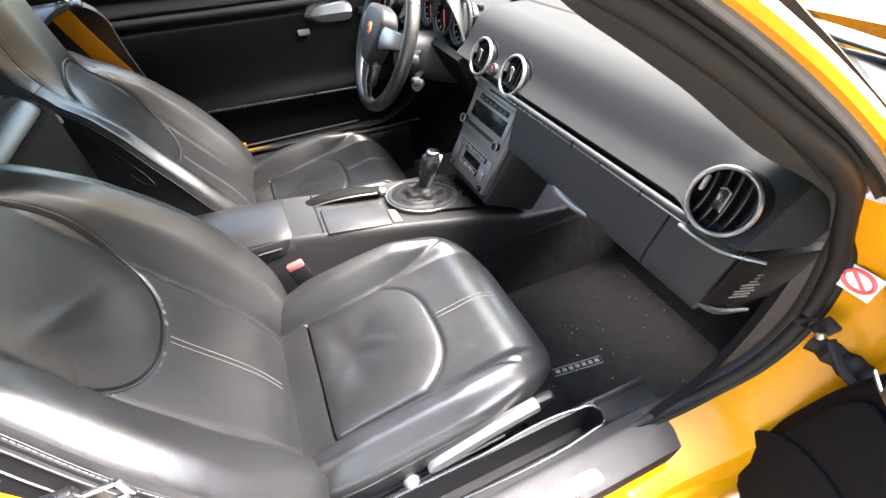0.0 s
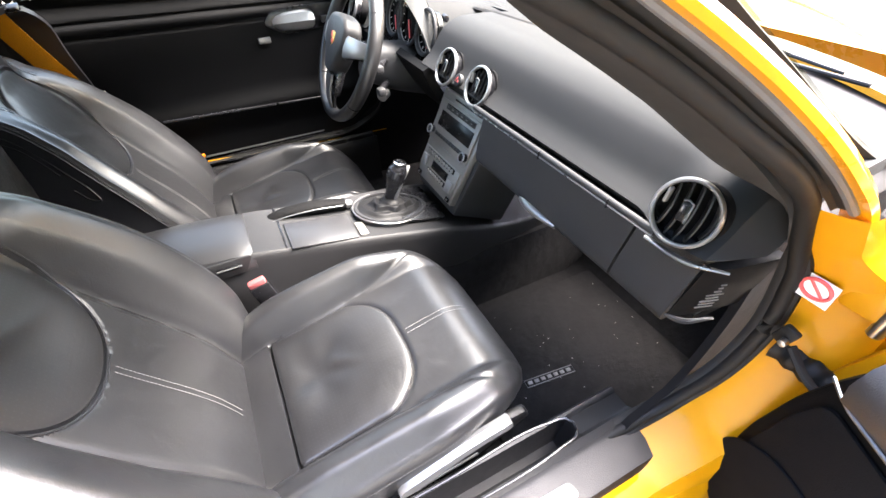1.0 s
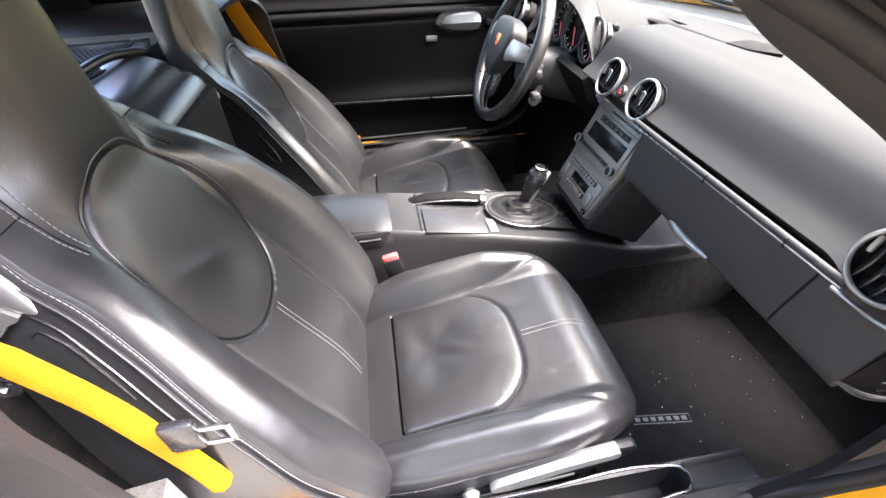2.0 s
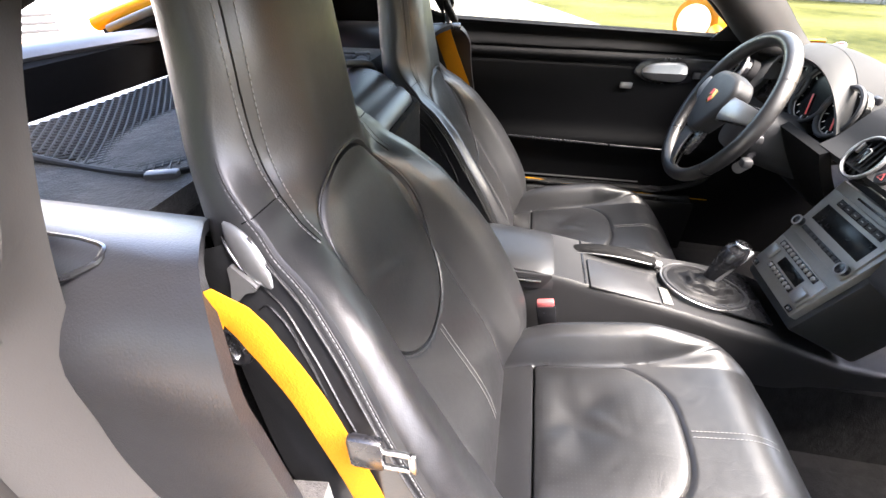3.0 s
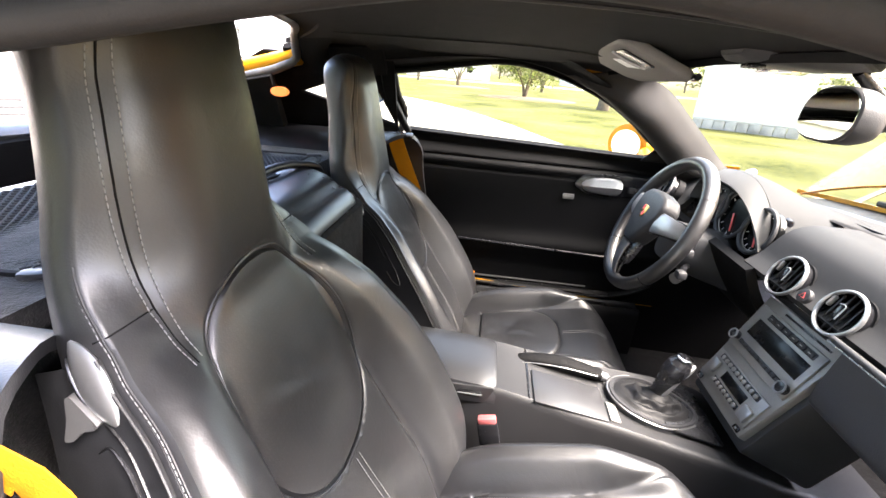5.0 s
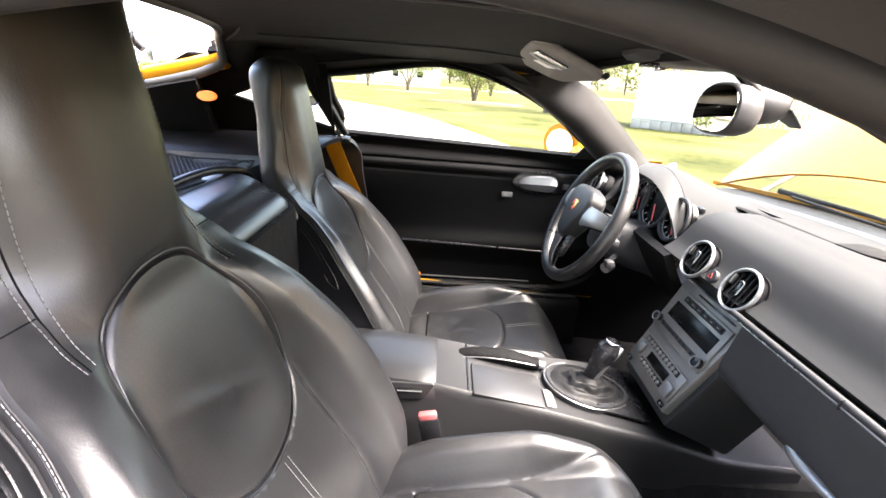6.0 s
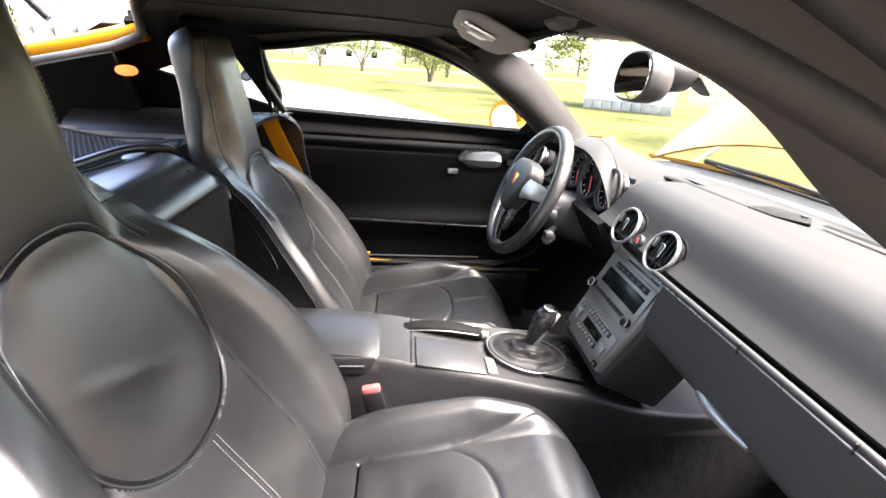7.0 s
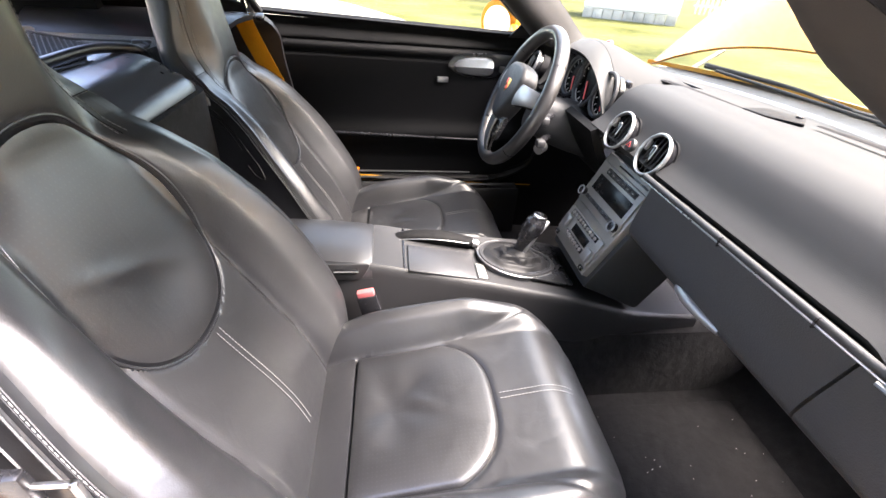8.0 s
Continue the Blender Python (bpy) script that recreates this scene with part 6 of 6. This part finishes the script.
part("stem", tube([(-0.002, -0.012, 0.054), (0.028, -0.006, 0.034), (0.054, 0.0, 0.016)], [0.0075, 0.0075, 0.010], 12, 12), GLOSS, rv)

vs = thing("sun_visor", "pale grey sun visor folded up, with a vanity flap", "sun visor", (0.235, 0.235, 1.176))
tilt = pose(0, 0, 0.0, 0, 22)
part("pad", moved(prism(rounded([(-0.075, -0.19), (0.072, -0.17), (0.078, 0.13), (0.055, 0.18), (-0.06, 0.185)], 0.022), 0.018, 0.006, 3), tilt @ Matrix.Translation((0, 0, -0.010))), VISOR, vs)
flap = part("mirror_flap", moved(prism(rounded([(-0.020, -0.150), (0.046, -0.140), (0.046, -0.082), (-0.020, -0.080)], 0.008), 0.003, 0.0008), tilt @ Matrix.Translation((-0.032, 0, 0)) @ Matrix.Translation((0, 0, -0.0125))), GLOSS, vs, "black vanity mirror flap")
part("flap_edge", moved(tube([(-0.022, -0.078, -0.012), (0.012, -0.0755, -0.014), (0.048, -0.079, -0.012)], 0.0028, 8, 12), tilt @ Matrix.Translation((-0.032, 0, 0))), SILVER, flap, "bright flap edge")
part("label", moved(box((-0.012, -0.025, -0.0115), (0.034, 0.062, 0.0015), 0), tilt @ pose(0, 0, 0, 0, 0, 8)), PAPER, vs, "white warning label")
for y in (-0.17, 0.165):
    part("pivot", moved(tube([(0.070, y - 0.012, 0.0), (0.074, y + 0.012, 0.0)], 0.006, 10), tilt), GLOSS, vs)
ol = thing("roof_console", "dark grey overhead lamp console by the screen header", "lamp", (0.385, -0.055, 1.181))
part("casing", loft([[Vector((x, 0.062 * w * c, z0 + 0.016 * w * d)) for c, d in ((1, 0.9), (1, -0.2), (0.82, -0.85), (0.4, -1), (-0.4, -1), (-0.82, -0.85), (-1, -0.2), (-1, 0.9))] for x, w, z0 in ((-0.095, 0.55, 0.006), (-0.080, 0.85, 0.004), (-0.03, 1.0, 0.0), (0.035, 1.0, -0.002), (0.068, 0.88, -0.002), (0.080, 0.6, 0.0))]), CASING, ol)
lens = part("lens", moved(prism(rounded([(-0.036, -0.014), (0.036, -0.014), (0.036, 0.014), (-0.036, 0.014)], 0.010), 0.008, 0.002), pose(0.0, 0.035, -0.018, -16)), CHROME, ol, "bright reflector of the map lamps")
for x in (-0.014, 0.016):
    part("bulb", moved(cyl(0.0055, 0.004, 16, 0.001), pose(x, 0.036, -0.0188, -16)), BULB, lens, "small warm lit bulb")
part("switch", box((-0.062, 0.0, -0.015), (0.020, 0.030, 0.006), 0.002), GLOSS, ol)
cl = thing("cabin_lamp", "lit orange-glowing courtesy lamp on the rear pillar", "lamp", (-0.630, 0.472, 1.044))
part("lens", moved(cyl(1, 0.012, 28), Matrix.Translation((0, 0.01, 0)) @ Euler((radians(90), 0, 0)).to_matrix().to_4x4() @ Matrix.Diagonal((0.025, 0.013, 1, 1))), LAMP, cl)

rail = thing("luggage_rail", "dark tubular luggage rail across the shelf", "rail", (-0.43, 0, 0.902))
part("bar", tube([(0.015, 0.225, -0.02), (0.012, 0.205, 0.002), (-0.01, 0.16, 0.014), (-0.035, 0.0, 0.016), (-0.01, -0.16, 0.014), (0.012, -0.205, 0.002), (0.015, -0.225, -0.02)], 0.009, 12, 60), PANEL, rail)
net = thing("cargo_net", "black knotted cargo net stretched over the luggage shelf", "cargo net", (-0.50, 0, 0.880))


def net_point(x, y):
    """x back over the shelf, y across; the net sags a little between its edges."""
    return Vector((-x, y, 0.012 + 0.02 * x / 0.27 - 0.010 * math.sin(math.pi * min(max(x / 0.27, 0), 1)) + 0.004 * math.sin(9 * y)))


cords = []
for k in range(-52, 53):
    for sgn in (-1, 1):
        pts = [net_point(0.27 * t, k * 0.017 + sgn * 0.40 * t) for t in np.linspace(0, 1, 19) if abs(k * 0.017 + sgn * 0.40 * t) < 0.37]
        if len(pts) > 2:
            cords.append(tube(pts, 0.0021, 5))
tagged(part("net_mesh", join(*cords), NET, net), kind="stuff")
hem = [net_point(0.27, -0.37), net_point(0.15, -0.37), net_point(0.0, -0.375), net_point(-0.005, 0), net_point(0.0, 0.375), net_point(0.15, 0.37), net_point(0.27, 0.37)]
part("hem", tube(hem, 0.005, 8, 60), NET, net)
for y in (-0.375, 0.375):
    part("clip", moved(box((0.0, 0, 0.008), (0.04, 0.018, 0.022), 0.004), pose(0.005, y, 0, 0, 0, 20)), SEALGREY, net, "grey plastic net clip")
    part("hook", tube([Vector((0.02 + 0.012 * math.cos(a), y - 0.012, -0.012 + 0.012 * math.sin(a))) for a in np.linspace(0.5, 5.2, 14)], 0.003, 8), STEEL, net)

sticker = thing("warning_sticker", "white sticker with a red crossed-out circle on the jamb", "sticker", (0.6305, -0.722, 0.776))
part("film", box((0, 0, 0), (0.0015, 0.038, 0.034), 0), PAPER, sticker)
part("ring", tube([Vector((-0.002, 0.0155 * math.cos(a), 0.002 + 0.0125 * math.sin(a))) for a in np.linspace(0, 2 * math.pi, 36, endpoint=False)], 0.0022, 6, loop=True), RED, sticker)
part("bar", tube([(-0.002, 0.010, 0.011), (-0.002, -0.010, -0.006)], 0.0016, 6), RED, sticker)

lint = thing("lint", "pale specks of lint scattered on the floor mat", "lint", (0.66, -0.40, 0.25), kind="stuff")
lr = random.Random(3)
tagged(part("specks", join(*[moved(box((0, 0, 0), (0.0009 + 0.003 * lr.random() ** 4, 0.0009, 0.0006), 0), pose(lr.uniform(-0.26, 0.22), lr.uniform(-0.18, 0.18), 0, 0, 0, lr.uniform(0, 180))) for _ in range(42)]), WHITE, lint), kind="stuff")
ws = thing("screen_sticker", "small round service sticker on the windscreen", "sticker", (0.772, 0.660, 0.905))
part("film", moved(cyl(0.020, 0.0006, 28), Matrix.Translation((0, 0, 0)) @ look((0, 0, 0), (0.7, 0.3, -0.65))), PAPER, ws)
part("ring", moved(tube([Vector((0.015 * math.cos(a), 0.015 * math.sin(a), 0.001)) for a in np.linspace(0, 6.283, 24, endpoint=False)], 0.002, 5, loop=True), look((0, 0, 0), (0.7, 0.3, -0.65))), RED, ws)
qs = thing("window_sticker", "round blue and white sticker on the quarter window", "sticker", (-0.372, 0.588, 1.044))
part("film", moved(cyl(0.017, 0.0006, 28), Euler((radians(67), 0, 0)).to_matrix().to_4x4()), PAPER, qs)
part("ring", moved(tube([Vector((0.0135 * math.cos(a), 0.0135 * math.sin(a), 0.001)) for a in np.linspace(0, 6.283, 24, endpoint=False)], 0.002, 5, loop=True), Euler((radians(67), 0, 0)).to_matrix().to_4x4()), BLUE, qs)


# ---- outside ----
ground = tagged(part("ground", sheet(lambda u, v: Vector((lerp(-600, 600, u), lerp(-600, 600, v), 0)), 40, 40, 0.0), GRASS), "mown green lawn, dry in patches", "lawn", kind="structure")
drive_in = smooth_line([(4.5, -9), (3.6, -3), (3.0, 2), (2.2, 5), (1.5, 6.9), (0.2, 10.8), (-2.0, 15.4), (-6.2, 20.5), (-14, 29), (-40, 50)], 40)
drive_out = smooth_line([(-12, -9), (-12, -3), (-11, 2), (-10.5, 5), (-10.5, 8), (-11.5, 11), (-13, 15), (-17, 20), (-25, 27), (-52, 46)], 40)
road = tagged(part("driveway", sheet(lambda u, v: Vector((*np.array(drive_in[round(v * 39)]) * (1 - u) + np.array(drive_out[round(v * 39)]) * u, 0.012)), 8, 39, 0.0), DRIVE), "pale concrete driveway", "driveway", kind="structure")
tagged(part("road", sheet(lambda u, v: Vector((lerp(-120, 90, u), lerp(62, 70, v) - 6 * u, 0.02)), 20, 2, 0.0), DRIVE), "pale road beyond the lawn", "road", kind="structure")
rnd = random.Random(5)


def leaf_cloud(n, centre, radii, size):
    """Small leaves scattered in clumps through a crown."""
    v, f = [], []
    clumps = []
    for _ in range(max(8, n // 90)):
        a, z, r = rnd.uniform(0, 6.283), rnd.uniform(-1, 1), rnd.uniform(0.45, 1.0)
        q = math.sqrt(1 - z * z)
        clumps.append((Vector((q * math.cos(a) * radii[0], q * math.sin(a) * radii[1], z * radii[2])) * r, rnd.uniform(0.12, 0.30)))
    for _ in range(n):
        c, s = rnd.choice(clumps)
        p = Vector(centre) + c + Vector((rnd.gauss(0, s) * radii[0], rnd.gauss(0, s) * radii[1], rnd.gauss(0, s) * radii[2] * 0.8))
        d = Vector((rnd.uniform(-1, 1), rnd.uniform(-1, 1), rnd.uniform(-1, 0.3))).normalized()
        w = d.orthogonal().normalized()
        h = size * rnd.uniform(0.6, 1.3)
        o = len(v)
        v += [p, p + d * h * 0.5 + w * h * 0.28, p + d * h, p + d * h * 0.5 - w * h * 0.28]
        f.append((o, o + 1, o + 2, o + 3))
    return v, f


def small_tree(at, height, spread, label, stems=5, leaves=4200, leaf=0.13):
    """A many-stemmed ornamental tree."""
    t = thing("tree", label, "tree", (*at, 0), "garden trees")
    limbs = []
    for k in range(stems):
        a = 6.283 * k / stems + rnd.uniform(-0.4, 0.4)
        out = spread * rnd.uniform(0.35, 0.75)
        pts = [(0.05 * math.cos(a), 0.05 * math.sin(a), 0), (0.12 * math.cos(a), 0.12 * math.sin(a), height * 0.16), (out * 0.5 * math.cos(a + 0.2), out * 0.5 * math.sin(a + 0.2), height * 0.42), (out * math.cos(a), out * math.sin(a), height * 0.72)]
        limbs.append(tube(pts, [0.085, 0.06, 0.045, 0.015], 7, 12))
        for m in range(4):
            b2 = a + rnd.uniform(-1.1, 1.1)
            s0 = Vector(pts[2]) if m % 2 else Vector(pts[2]).lerp(Vector(pts[3]), 0.4)
            limbs.append(tube([s0, s0 + Vector((0.25 * spread * math.cos(b2), 0.25 * spread * math.sin(b2), height * 0.14)), s0 + Vector((0.45 * spread * math.cos(b2), 0.45 * spread * math.sin(b2), height * 0.27))], [0.03, 0.02, 0.006], 5, 8))
    part("trunk", join(*limbs), BARK, t)
    tagged(part("crown", leaf_cloud(leaves, (0, 0, height * 0.56), (spread * 0.95, spread * 0.95, height * 0.34), leaf), LEAF, t), kind="stuff")
    return t


small_tree((1.45, 24.5), 3.3, 1.9, "small many-stemmed ornamental tree on a mulch bed")
small_tree((-3.3, 36), 4.2, 2.6, "leafy round-crowned tree beyond the driveway", 4, 3600, 0.14)
small_tree((3.6, 38), 4.0, 2.4, "small ornamental tree at the lawn's far side", 4, 3000, 0.14)
small_tree((-8.5, 47), 5.0, 3.0, "broad leafy tree by the far road", 4, 3200, 0.18)
for x, y, rx, ry in ((1.6, 24.2, 2.6, 1.6), (-3.3, 36, 2.6, 1.6)):
    bed = thing("mulch_bed", "round bed of brown mulch under a tree", "mulch bed", (x, y, 0.0))
    part("mulch", loft([[Vector((rx * r * math.cos(a) * (1 + 0.06 * math.sin(5 * a)), ry * r * math.sin(a), z)) for a in np.linspace(0, 6.283, 36, endpoint=False)] for r, z in ((1.0, 0.0), (0.97, 0.04), (0.6, 0.09), (0.1, 0.11))]), MULCH, bed)
big = thing("tree", "tall shade tree with a bare straight trunk", "tree", (4.6, 19.6, 0), "garden trees")
part("trunk", tube([(0, 0, -0.05), (0.03, 0, 0.3), (0.06, 0, 1.5), (0.12, 0.05, 3.2), (0.3, 0.1, 5.0)], [0.27, 0.21, 0.19, 0.17, 0.12], 14, 20), BARK, big)
part("branch", join(tube([(0.10, 0, 2.6), (1.0, -0.6, 3.0), (2.3, -1.4, 2.8)], [0.09, 0.06, 0.02], 8, 12), tube([(0.14, 0, 3.3), (-0.9, 0.4, 4.2), (-1.8, 0.6, 4.6)], [0.09, 0.05, 0.02], 8, 12)), BARK, big)
tagged(part("crown", join(leaf_cloud(5200, (0.4, 0, 5.0), (3.2, 3.0, 1.7), 0.16), leaf_cloud(2200, (1.9, -1.2, 2.45), (1.3, 1.0, 0.75), 0.13)), LEAF, big), kind="stuff")

shed = thing("white_shed", "white sided shed on grey blocks beyond the lawn", "shed", (6.3, 14.5, 0))
SD = Matrix.Translation((0, 0, 0)) @ Euler((0, 0, math.atan2(-1.5, 2.4))).to_matrix().to_4x4()
for k in range(15):
    part("board", moved(box((1.42, 0.02, 0.36 + 0.13 * k), (2.84, 0.02, 0.136), 0.006), SD @ Matrix.Translation((0, 0.012, 0)) @ pose(0, 0, 0, 3)), SIDING, shed)
part("wall", moved(box((1.42, 1.25, 1.25), (2.80, 2.4, 1.95), 0.01), SD), SIDING, shed)
part("roof", moved(loft([[Vector((x, y, z)) for y, z in ((-0.2, 2.15), (1.25, 2.9), (2.7, 2.15), (2.7, 2.22), (1.25, 2.98), (-0.2, 2.22))] for x in (-0.15, 2.99)]), SD), ROOFING, shed)
for k in range(9):
    part("block", moved(box((0.16 + 0.315 * k, 0.10, 0.14), (0.30, 0.22, 0.28), 0.015), SD), STONE, shed)

fence = thing("picket_fence", "white picket fence behind the lawn", "fence", (13.5, 19.5, 0))
for k in range(26):
    part("picket", box((0.16 * k, -0.10 * k, 0.62), (0.09, 0.03, 1.2), 0.008), SIDING, fence)
for z in (0.35, 0.95):
    part("rail", tube([(-0.1, 0.09, z), (4.1, -2.52, z)], 0.03, 6), SIDING, fence)


def house(at, turn, w, d, h, label):
    """A low house: walls, windows with frames, a hipped roof."""
    m = Matrix.Translation((0, 0, 0)) @ pose(0, 0, 0, 0, 0, turn)
    hs = thing("house", label, "house", (*at, 0), "houses")
    part("wall", moved(box((0, d / 2, h / 2), (w, d, h), 0.02), m), SIDING, hs)
    part("roof", moved(loft([[Vector((x * (w / 2 + 0.5), d / 2 + y * (d / 2 + 0.5), z)) for x, y in ((-1, -1), (1, -1), (1, 1), (-1, 1))] for z in (h, h + 0.12)] + [[Vector((x * (w / 2 - d / 3), d / 2 + y * 0.05, h + 1.6)) for x, y in ((-1, -1), (1, -1), (1, 1), (-1, 1))]]), m), ROOFING, hs)
    for k in range(3):
        x = (k - 1) * w * 0.30
        f = part("window", moved(box((x, -0.03, h * 0.55), (1.3, 0.08, 1.2), 0.02), m), WHITE, hs)
        part("pane", moved(box((x, -0.075, h * 0.55), (1.1, 0.02, 1.0), 0.005), m), SCREEN, f)
    return hs


house((-24, 34), -38, 13, 7, 2.8, "low white house across the driveway")
house((-10, 84), -4, 15, 8, 2.9, "distant white house beyond the road")
house((20, 86), 8, 14, 8, 2.9, "far pale house among trees")
garage = thing("garage", "white garage wall with dark louvred vents", "garage", (-5.9, 3.97, 0))
GM = pose(0, 0, 0, 0, 0, 50)
part("wall", moved(box((-2.6, 1.5, 1.4), (7.4, 3.0, 2.8), 0.02), GM), SIDING, garage)
part("corner_post", moved(box((0.72, -0.03, 1.4), (0.10, 0.06, 2.8), 0.01), GM), WHITE, garage)
for x in (-1.25, -0.15):
    vt = part("louvre", moved(box((x, -0.02, 0.36), (0.74, 0.05, 0.28), 0.01), GM), WHITE, garage)
    for k in range(3):
        part("slat", moved(box((x, -0.05, 0.28 + 0.085 * k), (0.66, 0.03, 0.040), 0.004), GM), LOUVRE, vt)
for x, y, r in ((-17.5, 27.5, 0.9), (-19.5, 29.5, 1.0), (-15.6, 26.0, 0.8), (-21.5, 31, 0.9)):
    bush = thing("bush", "rounded yellow-green bush before the house", "bush", (x, y, 0), "bushes")
    tagged(part("leaves", leaf_cloud(1500, (0, 0, r * 0.65), (r, r, r * 0.6), 0.10), LEAF, bush), kind="stuff")
    part("stem", tube([(0, 0, 0), (0.05, 0, r * 0.5)], 0.05, 6), BARK, bush)
# Unseen trees, added behind the camera to block low sky light off the seats.
for x, y, h in ((-6.6, -5.6, 9.5), (-1.6, -7.6, 10.0), (3.4, -9.6, 9.5), (9.0, -11.0, 10.5), (-10.5, -2.0, 9.0)):
    shade = thing("tree", "broad leafy tree, unseen, added to block low sky light", "tree", (x, y, 0), "shade trees")
    part("trunk", join(tube([(0, 0, -0.05), (0.05, 0, 1.0), (0.1, 0.1, h * 0.4), (0.2, 0.1, h * 0.75)], [0.36, 0.26, 0.22, 0.09], 12, 16), *[tube([(0.08, 0.08, h * 0.3), (1.3 * math.cos(a), 1.3 * math.sin(a), h * 0.45), (2.6 * math.cos(a), 2.6 * math.sin(a), h * 0.6)], [0.13, 0.08, 0.03], 7, 10) for a in (0.3, 1.6, 2.9, 4.1, 5.3)]), BARK, shade)
    tagged(part("crown", leaf_cloud(7000, (0.1, 0, h * 0.52), (3.5, 2.6, h * 0.42), 0.34), LEAF, shade), kind="stuff")
woods = thing("far_trees", "line of distant trees along the horizon", "trees", (0, 130, 0), kind="stuff")
part("trunks", join(*[tube([(x, rnd.uniform(-6, 6), 0), (x, 0, 6)], 0.25, 5) for x in range(-150, 151, 10)]), BARK, woods)
part("crowns", join(*[leaf_cloud(500, (x + rnd.uniform(-3, 3), rnd.uniform(-8, 8), rnd.uniform(4.5, 7)), (6, 5, 3.6), 0.9) for x in range(-150, 151, 8)]), LEAF, woods)
